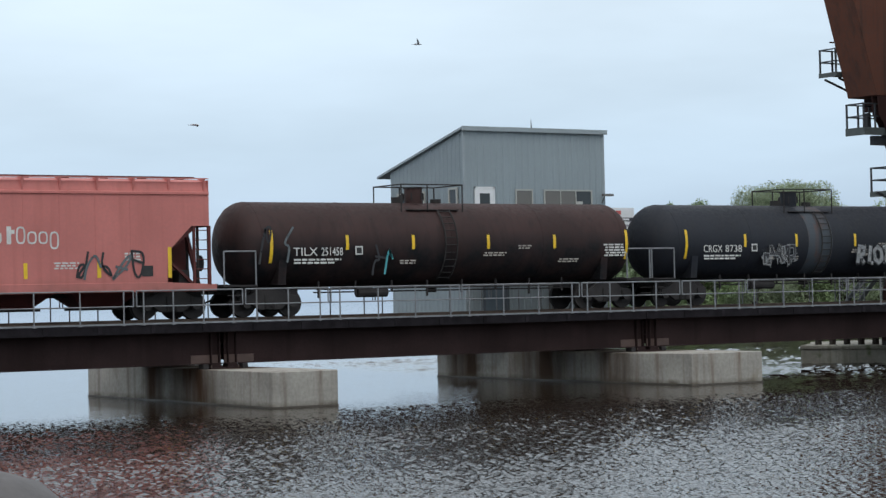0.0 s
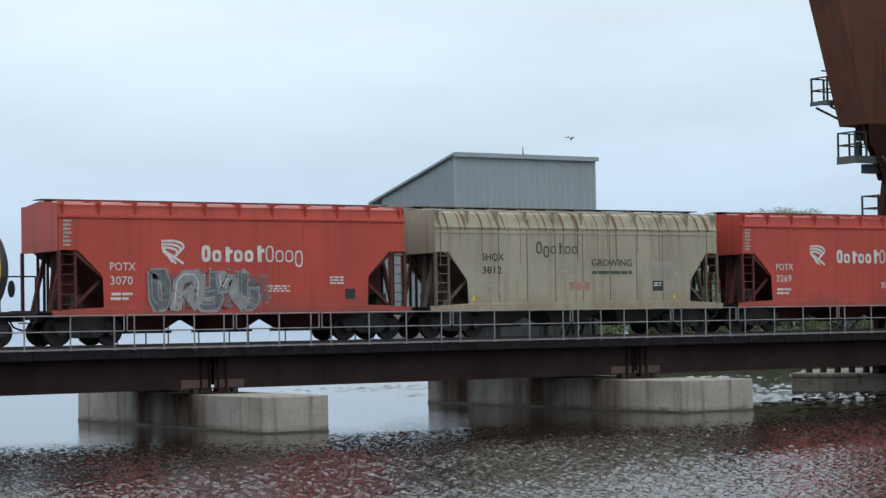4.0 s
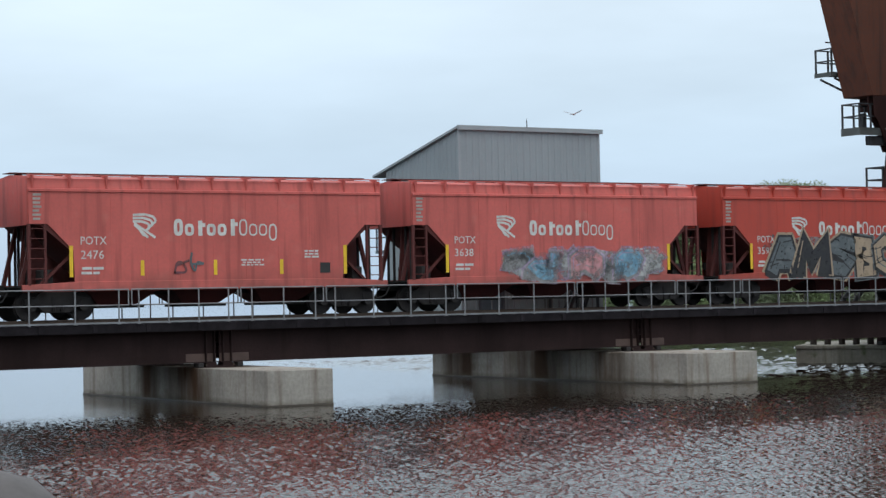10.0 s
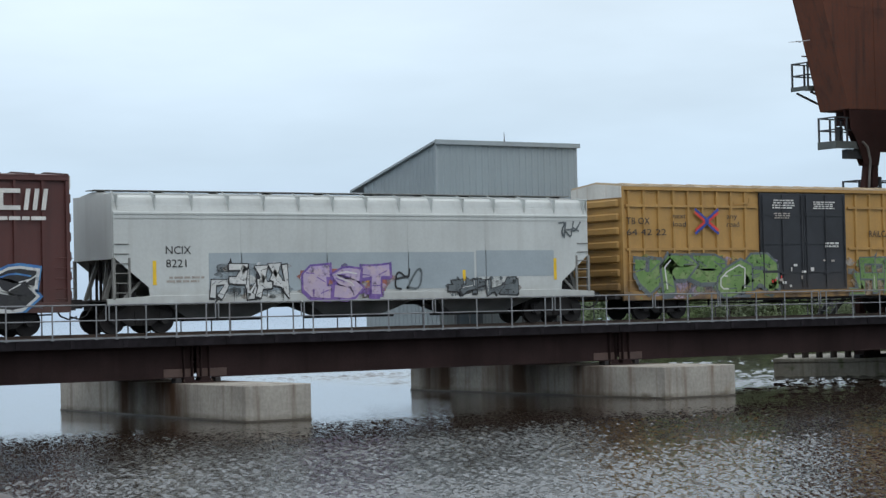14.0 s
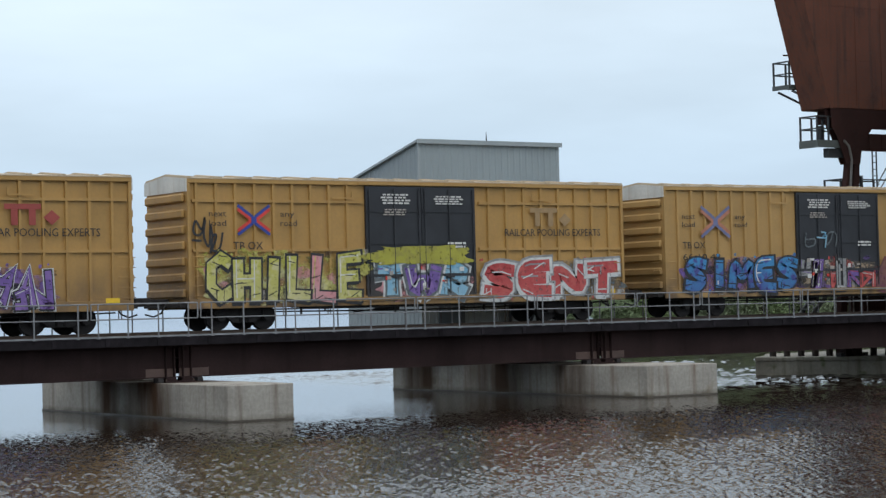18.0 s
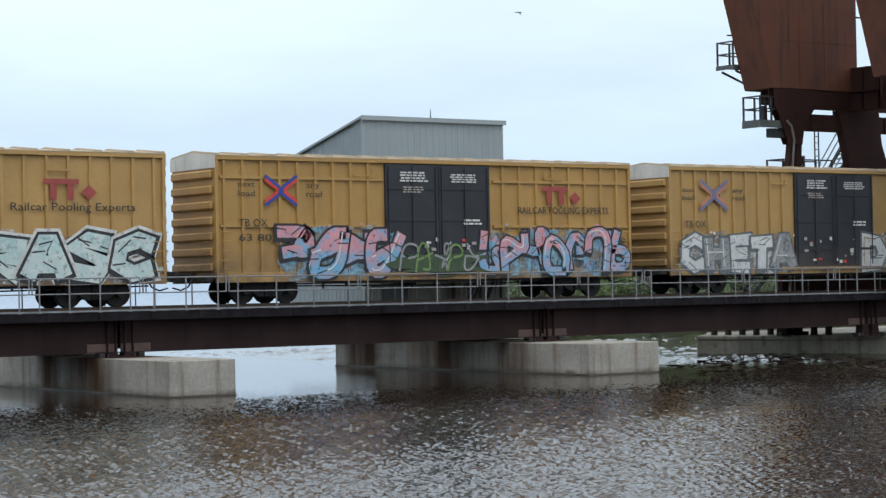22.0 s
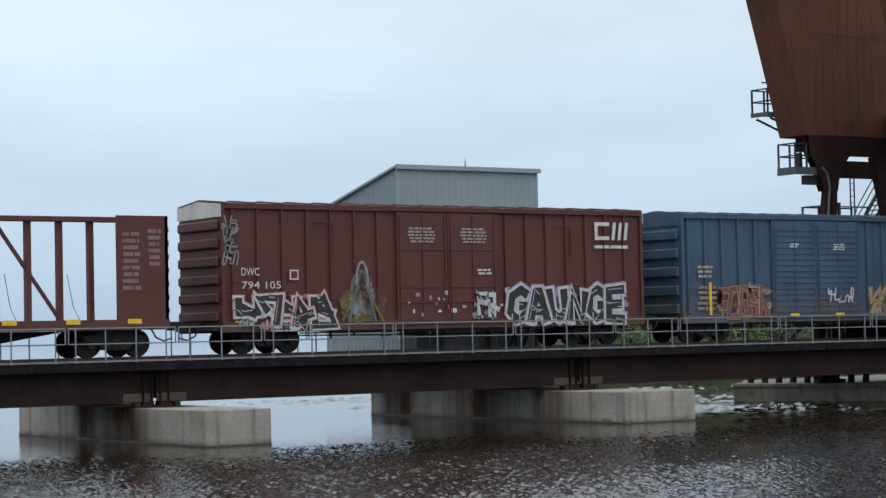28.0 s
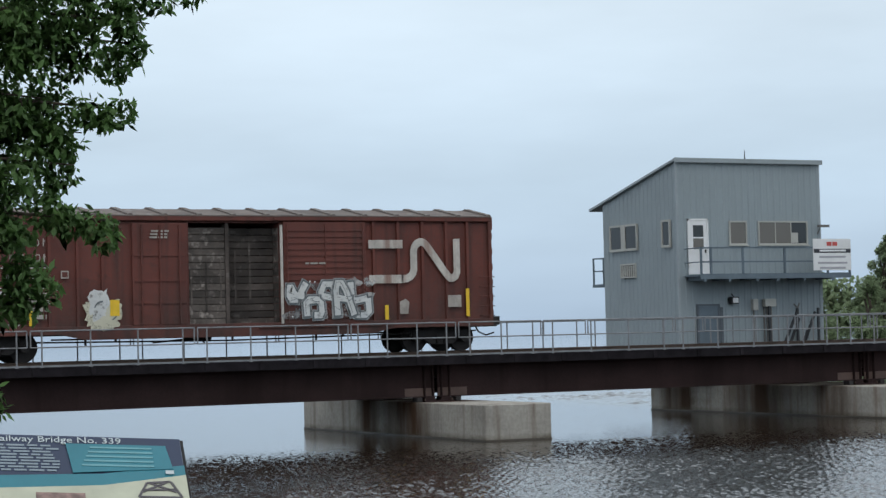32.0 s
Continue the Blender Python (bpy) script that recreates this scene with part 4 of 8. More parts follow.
def word_blocks(root, x0, x1, z0, z1, shape, material, y=-SIDE - 0.012, bold=1.0):
    """A brand name as plain rounded rings and upright bars, one for each letter: its height, and how far it drops below the line."""
    w = (x1 - x0) / len(shape)
    for i, (h, drop) in enumerate(shape):
        a, b, lo, hi = x0 + i * w, x0 + (i + 0.84) * w, z0 - drop * (z1 - z0), z0 + h * (z1 - z0)
        t = min((b - a) * 0.24, (hi - lo) * 0.17) * bold
        if h > 0.85 and i:
            c_ = (a + b) / 2
            q = Geo().box(c_ - t * 0.6, c_ + t * 0.6, y, y + 0.004, lo, hi).box(c_ + t * 0.6, c_ + t * 1.5, y, y + 0.004, lo + (hi - lo) * 0.58, lo + (hi - lo) * 0.58 + t)
            part("brand_block", q, material, root)
            continue
        vs = []
        for k in range(16):
            ca, sa = math.cos(0.3927 * k), math.sin(0.3927 * k)
            ux, uz = math.copysign(abs(ca) ** 0.7, ca), math.copysign(abs(sa) ** 0.7, sa)
            for cut in (0, t):
                vs.append(((a + b) / 2 + ux * ((b - a) / 2 - cut), y, (lo + hi) / 2 + uz * ((hi - lo) / 2 - cut)))
        part("brand_block", Geo().add(vs, [(2 * k, 2 * k + 1, (2 * k + 3) % 32, (2 * k + 2) % 32) for k in range(16)]), material, root)


def reflectors(root, spots, y=-SIDE - 0.014, w=0.13):
    for x, z0, z1 in spots:
        part("reflector", Geo().box(x - w / 2, x + w / 2, y, y + 0.004, z0, z1), M_reflect, root, "yellow reflective strip")


SPRAY, HAZE = {}, {}


def worn(m, scale, lo, hi, most):
    """Lets what lies underneath show through blotches of the paint."""
    t = m.node_tree
    n, k = t.nodes, t.links.new
    co, q, r = n.new("ShaderNodeTexCoord"), n.new("ShaderNodeTexNoise"), n.new("ShaderNodeMapRange")
    q.inputs["Scale"].default_value, q.inputs["Detail"].default_value, q.inputs["Roughness"].default_value = scale, 8.0, 0.65
    for key, val in zip(("From Min", "From Max", "To Min", "To Max"), (lo, hi, 0.0, most)):
        r.inputs[key].default_value = val
    tr, mx = n.new("ShaderNodeBsdfTransparent"), n.new("ShaderNodeMixShader")
    k(co.outputs["Object"], q.inputs["Vector"])
    k(q.outputs[0], r.inputs[0])
    k(r.outputs[0], mx.inputs[0])
    k(n["Principled BSDF"].outputs[0], mx.inputs[1])
    k(tr.outputs[0], mx.inputs[2])
    k(mx.outputs[0], n["Material Output"].inputs["Surface"])
    return m


def spray(a, b, lo=0.6, hi=2.0):
    """Spray paint that runs from colour a below to colour b above, blotchy and worn."""
    key = (a, b, lo, hi)
    if key not in SPRAY:
        m = mat("spray_paint", a, 0.5, 0, 0.12, 1.5, 0.0, 12, second=b, spread=0.5, low=(b, lo, hi))
        SPRAY[key] = worn(m, 6.0, 0.54, 0.70, 0.30 if sum(a) < 0.2 else 0.75)
    return SPRAY[key]


def haze_of(m):
    """The same paint as thin overspray."""
    if m.name not in HAZE:
        HAZE[m.name] = worn(m.copy(), 2.2, 0.34, 0.62, 0.95)
        HAZE[m.name].name = "overspray"
    return HAZE[m.name]


def blob(x0, x1, z0, z1, y, rnd, bumps=26, rough=0.16):
    """A ragged sprayed patch."""
    cx, cz, rx, rz = (x0 + x1) / 2, (z0 + z1) / 2, (x1 - x0) / 2, (z1 - z0) / 2
    ph = [rnd.uniform(0, 6.28) for _ in range(4)]
    pts = []
    for i in range(bumps * 2):
        a = 6.28319 * i / (bumps * 2)
        k = 1 + rough * (math.sin(3 * a + ph[0]) * 0.5 + math.sin(7 * a + ph[1]) * 0.5 + math.sin(13 * a + ph[2]) * 0.4) + rnd.uniform(-rough, rough) * 0.5
        ca, sa = math.cos(a), math.sin(a)
        p = 0.55
        pts.append((cx + rx * math.copysign(abs(ca) ** p, ca) * k * 0.95, y, cz + rz * math.copysign(abs(sa) ** p, sa) * k * 0.95))
    return Geo().add(pts, [tuple(range(len(pts)))])


def hook(rnd, cx, cz, hw, hh, y, w):
    """A bent slash: one tapering arc."""
    a0, da, r = rnd.uniform(0, 6.28), rnd.uniform(1.2, 3.0), rnd.uniform(0.35, 0.75)
    m = 8
    ps = [Vector((cx + hw * r * math.cos(a0 + da * i / m), cz + hh * r * math.sin(a0 + da * i / m))) for i in range(m + 1)]
    vs = []
    for i, p in enumerate(ps):
        t = (ps[min(i + 1, m)] - ps[max(i - 1, 0)]).normalized()
        k = w / 2 * (1.0 - 0.6 * abs(i / m - 0.4))
        vs += [(p.x - t.y * k, y, p.y + t.x * k), (p.x + t.y * k, y, p.y - t.x * k)]
    return Geo().add(vs, [(2 * i, 2 * i + 1, 2 * i + 3, 2 * i + 2) for i in range(m)])


def glyph(rnd):
    """An invented sign: a bent stroke through the corners of a three by three grid."""
    x, z = rnd.choice((0.0, 1.0)), rnd.choice((0.0, 1.0))
    pts = [(x, z)]
    for i in range(rnd.choice((3, 4, 4, 5))):
        if i % 2 == 0:
            z = rnd.choice([q for q in (0.0, 0.5, 1.0) if q != z])
            x = min(1.0, max(0.0, x + rnd.choice((0.0, 0.0, -0.5, 0.5))))
        else:
            x = rnd.choice([q for q in (0.0, 0.5, 1.0) if q != x])
            z = min(1.0, max(0.0, z + rnd.choice((0.0, 0.0, -0.5, 0.5))))
        if (x, z) != pts[-1]:
            pts.append((x, z))
    return pts


LETTERS = {
    "A": ("0,0 .4,1 .62,1 1,0", ".2,.34 .82,.34"), "B": ("o.1,0 .1,1 .75,.95 .8,.62 .2,.52 .95,.4 .85,.04",), "C": ("1,.84 .6,1 .12,.8 .05,.28 .5,0 1,.16",),
    "D": ("o.1,0 .1,1 .7,.92 .95,.5 .7,.06",), "E": ("1,1 .1,.95 .1,.05 1,0", ".1,.5 .85,.52"), "G": ("1,.84 .6,1 .1,.8 .05,.25 .5,0 .95,.1 .98,.45 .6,.45",),
    "H": (".1,0 .08,1", ".9,0 .92,1", ".1,.5 .9,.5"), "I": (".5,0 .5,1",), "K": (".1,0 .1,1", ".95,1 .2,.5 1,0"), "L": (".1,1 .1,.06 1,0",), "M": ("0,0 .1,1 .5,.3 .9,1 1,0",),
    "N": (".05,0 .1,1 .88,0 .95,1",), "O": ("o.5,0 .06,.2 .04,.75 .5,1 .95,.78 .95,.2",), "P": (".1,0 .1,1 .88,.9 .86,.5 .15,.42",), "R": (".1,0 .1,1 .88,.92 .84,.52 .3,.46 1,0",),
    "S": ("1,.88 .5,1 .08,.78 .9,.36 .6,0 0,.12",), "T": ("0,.94 1,1", ".52,.95 .46,0"), "U": (".05,1 .08,.2 .5,0 .92,.2 .95,1",), "W": ("0,1 .2,0 .5,.65 .8,0 1,1",),
    "Y": ("0,1 .5,.5 1,1", ".5,.5 .46,0"), "Z": ("0,1 .95,.95 .05,.05 1,0",), "2": (".05,.8 .5,1 .92,.75 .08,.05 1,0",)}


def letter_strokes(ch, rnd):
    """Strokes of one letter in the unit square, or of an invented sign for a mark nobody can read."""
    if ch not in LETTERS:
        return [(False, glyph(rnd))] + ([(False, [(0.1, rnd.uniform(0.3, 0.7)), (0.9, rnd.uniform(0.3, 0.7))])] if rnd.random() < 0.5 else [])
    out = []
    for txt in LETTERS[ch]:
        ring = txt[0] == "o"
        out.append((ring, [tuple(float(v) for v in q.split(",")) for q in txt.lstrip("o").split()]))
    return out


def soften(pts, ring, times):
    """Cuts the corners of a line."""
    for _ in range(times):
        src = pts + [pts[0]] if ring else pts
        cut = [] if ring else [pts[0]]
        for (ax, az), (bx, bz) in zip(src, src[1:]):
            cut += [(ax * 0.75 + bx * 0.25, az * 0.75 + bz * 0.25), (ax * 0.25 + bx * 0.75, az * 0.25 + bz * 0.75)]
        pts = cut if ring else cut + [pts[-1]]
    return pts


def brush(geo, pts, ring, w, y, cap=0.5, flare=0.0, floor=0.57):
    """A mitred band of width w along a line; its ends reach out by cap and widen by flare."""
    ps = [Vector(p) for p in pts]
    if not ring:
        ps[0] = ps[0] + (ps[0] - ps[1]).normalized() * w * cap
        ps[-1] = ps[-1] + (ps[-1] - ps[-2]).normalized() * w * cap
    n, vs = len(ps), []
    for i, p in enumerate(ps):
        a = ps[i - 1] if i or ring else None
        b = ps[(i + 1) % n] if i < n - 1 or ring else None
        da = (p - a).normalized() if a is not None else (b - p).normalized()
        db = (b - p).normalized() if b is not None else da
        t = da + db
        t = t.normalized() if t.length > 0.2 else da
        k = min(1.5, 1.0 / max(0.35, t.dot(da))) * w / 2 * (1 + flare * abs(2.0 * i / max(1, n - 1) - 1.0))
        vs += [(p.x - t.y * k, y, max(p.y + t.x * k, floor)), (p.x + t.y * k, y, max(p.y - t.x * k, floor))]
    m = n if ring else n - 1
    return geo.add(vs, [(2 * i, 2 * i + 1, 2 * ((i + 1) % n) + 1, 2 * ((i + 1) % n)) for i in range(m)])


def graffiti(root, x0, x1, z0, z1, n, fills, line, haze=None, seed=1, halo=None, y=-SIDE - 0.03, fat=0.30, word=None, shade=None):
    """A sprayed piece: overspray, drop shadow, halo, outline, fill and inner lines of each letter, all thin layers. Without a word its n signs are invented."""
    rnd = random.Random(seed)
    z0 = max(z0 - 0.12, 0.62)
    word = word or "?" * n
    if "?" in word and 0.17 <= fat < 0.3:
        word = "?" * int(n * 1.3)
    n = len(word)
    w, h = (x1 - x0) / n, z1 - z0
    if fat < 0.17:  # a scrawled tag in one line
        top = None
        for i, ch in enumerate(word):
            g_ = Geo()
            for k, (ring, pts) in enumerate(letter_strokes(ch, rnd)):
                pts = soften([(x0 + w * (i + 0.5 + 0.95 * (a - 0.5)) + 0.15 * h * (b - 0.5), z0 + h * (0.1 + 0.8 * b) + rnd.uniform(-0.05, 0.05) * h) for a, b in pts], ring, 2)
                brush(g_, pts, ring, max(0.035, min(0.08, h * 0.09)), y - 0.002 * (i % 2) - 0.0007 * k)
            m = fills[i % len(fills)] if i % 2 else line
            top = part("graffiti", g_, m, root, "scrawled spray tag") if top is None else top
            if i:
                part("scrawl", g_, m, top)
        return top
    soft = 2 if fat >= 0.36 else 1 if fat >= 0.28 else 0
    top = part("graffiti", blob(x0 - 0.12, x1 + 0.12, z0, z1 - 0.04 * h, y, rnd, 30, 0.13), haze_of(haze or line), root, "sprayed graffiti piece")
    wide = min(w * 0.33, h * 0.30) * (0.82 + 0.5 * fat)
    for j, m in enumerate([line, halo or M_markdim] + list(fills)):  # dabs of the piece's colours in its cloud
        g_ = Geo()
        for k in range(int(n * 1.6)):
            x, z, t_ = rnd.uniform(x0 - 0.1, x1 + 0.1), rnd.uniform(z0 + 0.1, z1 - 0.02), rnd.uniform(0.06, 0.20) * (0.5 + h / 2)
            z = max(z, 0.58 + t_)
            g_.add([(x + t_ * 1.5 * math.cos(q * 0.785) * rnd.uniform(0.5, 1.2), y - 0.0008 - 0.0007 * j - 0.00002 * k, z + t_ * math.sin(q * 0.785) * rnd.uniform(0.5, 1.0)) for q in range(8)], [tuple(range(8))])
        tagged(part("overspray", g_, haze_of(m), top), kind="stuff")
    for i, ch in enumerate(word):
        cx, yy = x0 + (i + 0.5) * w, y - 0.004 - 0.016 * (i % 2)
        gw = w * (0.50 if ch == "?" else 0.42 if ch != "I" else 0.3) * rnd.uniform(0.92, 1.08)
        lean, rise = rnd.uniform(-0.10, 0.14), rnd.uniform(-0.07, 0.07) * h
        lo, hi = z0 + wide * 0.55 + max(0, rise), z1 - wide * 0.55 + min(0, rise)
        lines = []
        for ring, pts in letter_strokes(ch, rnd):
            lines.append((ring, soften([(cx + gw * (2 * a - 1) + lean * (b - 0.5) * h, lo + (hi - lo) * b) for a, b in pts], ring, soft)))
        layers = [("halo", halo, wide * 1.75, 0.0, (0, 0))] if halo else []
        layers += [("drop_shadow", shade or line, wide * 1.1, -0.0025, (-0.16 * wide, -0.30 * wide)), ("outline", line, wide * 1.36, -0.0045, (0, 0)), ("fill", fills[i % len(fills)], wide * 0.98, -0.0065, (0, 0))]
        for name, m, ww, dy, (sx, sz) in layers:
            g_ = Geo()
            for k, (ring, pts) in enumerate(lines):
                brush(g_, [(a + sx, b + sz) for a, b in pts], ring, ww, yy + dy - 0.0006 * k, 0.30 if name != "fill" else 0.12, 0.22 if soft < 2 else 0.0)
            part(name, g_, m, top)
        g_ = Geo()  # inner shine and seams
        for k, (ring, pts) in enumerate(lines):
            m = max(2, int(len(pts) * rnd.uniform(0.4, 0.8)))
            brush(g_, [(a - 0.22 * wide, b + 0.16 * wide) for a, b in pts[:m]], False, wide * 0.13, yy - 0.0095 - 0.0006 * k, -0.3)
        part("shine", g_, (halo or M_mark) if i % 2 else fills[(i + 1) % len(fills)], top)
        g_ = Geo()
        for k in range(3):
            ring, pts = lines[k % len(lines)]
            j = rnd.randrange(len(pts) - 1)
            p = Vector(pts[j]).lerp(Vector(pts[j + 1]), rnd.random())
            brush(g_, [(p.x - 0.5 * wide, p.y - rnd.uniform(-0.5, 0.5) * wide), (p.x + 0.5 * wide, p.y + rnd.uniform(-0.5, 0.5) * wide)], False, wide * 0.10, yy - 0.012 - 0.0006 * k, 0.0)
        part("seam_line", g_, line, top)
        if fat < 0.3 and ch == "?":  # arrows and horns of the wilder style
            p, d = Vector(lines[0][1][-1]), rnd.choice((-1, 1))
            part("flare", Geo().add([(p.x - 0.6 * wide, yy - 0.006, p.y), (p.x + 0.6 * wide, yy - 0.006, p.y + 0.05 * h), (p.x + rnd.uniform(-0.5, 0.5) * w, yy - 0.006, max(0.58, p.y + d * 0.26 * h))], [(0, 1, 2)]), line, top)
    g_, g2 = Geo(), Geo()
    for k in range(3 + n):  # drips, spatter
        x, t_ = rnd.uniform(x0 + 0.1, x1 - 0.1), rnd.uniform(0.012, 0.03)
        g_.add([(x - t_, y - 0.026, z0 + 0.3 * h), (x + t_, y - 0.026, z0 + 0.3 * h), (x, y - 0.026, max(0.57, z0 - rnd.uniform(0, 0.12) * h))], [(0, 1, 2)])
        x, z, t_ = rnd.uniform(x0, x1), rnd.choice((z0 + 0.05 * h, z1 - 0.02 * h)) + rnd.uniform(-0.04, 0.06) * h, rnd.uniform(0.03, 0.09)
        g2.add([(x + t_ * math.cos(q * 1.047) * rnd.uniform(0.6, 1.3), y - 0.002 - 0.0003 * k, max(0.57, z + t_ * math.sin(q * 1.047))) for q in range(6)], [tuple(range(6))])
    tagged(part("drip", g_, line, top), kind="stuff")
    tagged(part("spatter", g2, fills[-1], top), kind="stuff")
    return top


# ---------------------------------------------------------------- box cars
def box_car(name, label, length, body, door, posts, dx0, dx1, top=4.93, sill=0.74, bars=(), roof=None, end_white=None, ends=7, group="box cars",
            door_bars=(1.6, 2.75, 3.9), open_bay=None, leaves=2, crown=0.19, inset=1.75, skirt=0.18):
    root = thing(name, label, "box car", group)
    yo, s = SIDE - 0.095, SIDE
    roof = roof or body
    q = Geo()
    if open_bay:
        a, b = open_bay
        part("floor", Geo().box(0, length, -yo + 0.05, yo, sill, sill + 0.1), body, root)
        part("roof_frame", Geo().box(0, length, -yo + 0.05, yo, top - 0.2, top), body, root)
        part("body", Geo().box(0, a, -yo, yo, sill + 0.103, top - 0.203), body, root)
        part("body", Geo().box(b, length, -yo, yo, sill + 0.103, top - 0.203), body, root)
        part("far_wall", Geo().box(a + 0.003, b - 0.003, yo - 0.15, yo, sill + 0.103, top - 0.203), body, root)
        lin = mat("stained_plank_lining", (0.085, 0.072, 0.064), 0.9, 0, 0.4, 1.5, 0.3, 10, second=(0.26, 0.23, 0.21), spread=0.45, per=0.45)
        # darker plank tone for the right half of the bay and its post
        lin2 = mat("dark_plank_lining", (0.055, 0.045, 0.04), 0.9, 0, 0.45, 1.5, 0.3, 10, second=(0.13, 0.115, 0.105), spread=0.40, per=0.5)
        for k in range(14):
            z = sill + 0.12 + k * (top - sill - 0.45) / 14
            part("lining_plank", Geo().box(a + 0.01, b - 0.01, yo - 0.22, yo - 0.155, z, z + (top - sill - 0.45) / 14 - 0.02), lin, root)
            part("jamb_plank", Geo().box(b - 0.03, b - 0.004, -yo + 0.06, yo - 0.23, z, z + (top - sill - 0.45) / 14 - 0.02), lin, root)
            part("lining_plank", Geo().box(a + 0.012, a + 1.28, -yo + 0.16, -yo + 0.20, z, z + (top - sill - 0.45) / 14 - 0.02), lin, root, "weathered grey plank of an inner door")
            part("lining_plank", Geo().box(a + 1.42, b - 0.04, -yo + 0.44, -yo + 0.48, z, z + (top - sill - 0.45) / 14 - 0.025), lin2, root, "dark plank of an inner door")
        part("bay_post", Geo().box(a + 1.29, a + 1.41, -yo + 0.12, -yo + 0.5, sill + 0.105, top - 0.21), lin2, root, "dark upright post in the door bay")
        for k in range(5):
            part("bay_strap", Geo().box(a + 0.1 + 0.5 * k, a + 0.16 + 0.5 * k, -yo + 0.145, -yo + 0.158, sill + 0.4 + 0.13 * k, sill + 1.9 + 0.2 * k), lin2 if k % 2 else lin, root)
    else:
        part("body", Geo().box(0, length, -yo, yo, sill, top), body, root)
    # side posts, chords and bars
    post = Geo().prism([(-0.06, 0.0), (-0.045, -0.094), (0.045, -0.094), (0.06, 0.0)], "z", sill + 0.16, top - 0.14).mesh("side_post", body)
    for x in posts:
        part("side_post", post, None, root, at=(x, -yo, 0))
    part("far_posts", Geo().box(0.8, length - 0.8, yo, yo + 0.05, sill + 0.2, top - 0.2), body, root)
    for x0, x1, z in bars:
        part("side_bar", Geo().box(x0, x1, -s + 0.012, -yo - 0.002, z - 0.05, z + 0.05), body, root)
    part("top_chord", Geo().box(0, length, -s - 0.02, -yo - 0.001, top - 0.14, top + 0.02), body, root, bevel=0.012)
    part("side_sill", Geo().box(0, length, -s - 0.01, -yo - 0.001, sill - skirt, sill + 0.16), body, root, bevel=0.01)
    part("far_sill", Geo().box(0, length, yo + 0.051, s + 0.01, sill - skirt, sill + 0.16), body, root)
    for x in (0.0, length):
        part("corner_post", Geo().box(min(x, x + 0.12) if x == 0 else x - 0.12, 0.12 if x == 0 else x, -s - 0.012, -yo - 0.002, sill, top), body, root, bevel=0.01)
    # doors
    if dx1 > dx0:
        w = (dx1 - dx0) / leaves
        for k in range(leaves):
            a, b = dx0 + k * w + 0.01, dx0 + (k + 1) * w - 0.01
            dr = part("door", Geo().box(a, b, -s - 0.02, -yo - 0.004, sill + 0.12, top - 0.16), door, root, "sliding plug door leaf", bevel=0.01)
            for z in door_bars:
                part("door_bar", Geo().box(a + 0.05, b - 0.05, -s - 0.05, -s - 0.021, z - 0.05, z + 0.05), door, dr)
            for x in (a + 0.12, b - 0.12, (a + b) / 2):
                part("lock_rod", Geo().rod((x, -s - 0.055, sill + 0.2), (x, -s - 0.055, top - 0.25), 0.022, 6), door, dr)
            part("handle", Geo().box((a + b) / 2 - 0.16, (a + b) / 2 + 0.16, -s - 0.085, -s - 0.056, 1.5, 1.56), door, dr)
        part("door_track", Geo().box(dx0 - 0.9, dx1 + 0.9, -s - 0.07, -s - 0.022, sill - 0.02, sill + 0.1), body, root)
        part("door_rail", Geo().box(dx0 - 0.3, dx1 + 2.3, -s - 0.06, -s - 0.021, top - 0.12, top - 0.04), body, root)
    # ends with horizontal corrugations
    step = (top - 0.45 - sill) / ends
    for x, sg_ in ((0.0, -1), (length, 1)):
        for k in range(ends):
            z = sill + 0.2 + k * step
            part("end_rib", Geo().prism([(-yo + 0.05, z), (yo - 0.05, z), (yo - 0.05, z + step * 0.56), (-yo + 0.05, z + step * 0.56)], "x", x + sg_ * 0.001, x + sg_ * 0.13), body, root, bevel=0.055)
        part("end_cap", Geo().prism([(-s, top - 0.42), (s, top - 0.42), (s, top + 0.01), (0, top + crown - 0.02), (-s, top + 0.01)], "x", x + sg_ * 0.001, x + sg_ * 0.04), end_white or body, root,
             "pale roof end panel" if end_white else "")
        part("end_sill", Geo().box(min(x, x + sg_ * 0.25), max(x, x + sg_ * 0.25), -1.35, 1.35, sill - 0.12, sill + 0.05), M_under, root)
        for k in range(5):
            z = sill + 0.25 + 0.33 * k
            xx = 0.14 if x == 0 else length - 0.14
            part("ladder_rung", Geo().rod((xx, -s - 0.06, z), (xx + (0.4 if x == 0 else -0.4), -s - 0.06, z), 0.016, 5), body, root)
            part("end_rung", Geo().rod((x + sg_ * 0.16, -1.4, z), (x + sg_ * 0.16, -1.0, z), 0.016, 5), body, root)
    # roof
    part("roof", Geo().prism([(-s - 0.03, top + 0.003), (s + 0.03, top + 0.003), (s + 0.03, top + 0.04), (0, top + crown), (-s - 0.03, top + 0.04)], "x", 0.0, length), roof, root)
    nr = int(length / 1.12)
    rib = Geo().prism([(-s, 0.045), (0, crown + 0.005), (s, 0.045), (s, 0.09), (0, crown + 0.055), (-s, 0.09)], "x", -0.09, 0.09).mesh("roof_rib", roof)
    for k in range(nr + 1):
        part("roof_rib", rib, None, root, at=(0.1 + (length - 0.2) * k / nr, 0, top))
    # underframe
    part("centre_sill", Geo().box(0.2, length - 0.2, -0.32, 0.32, 0.62, sill - 0.003), M_under, root)
    part("sill_drop", Geo().prism([(3.6, sill - 0.02), (length - 3.6, sill - 0.02), (length - 4.6, sill - skirt - 0.09), (4.6, sill - skirt - 0.09)], "y", -yo + 0.02, -yo + 0.06), M_under, root)
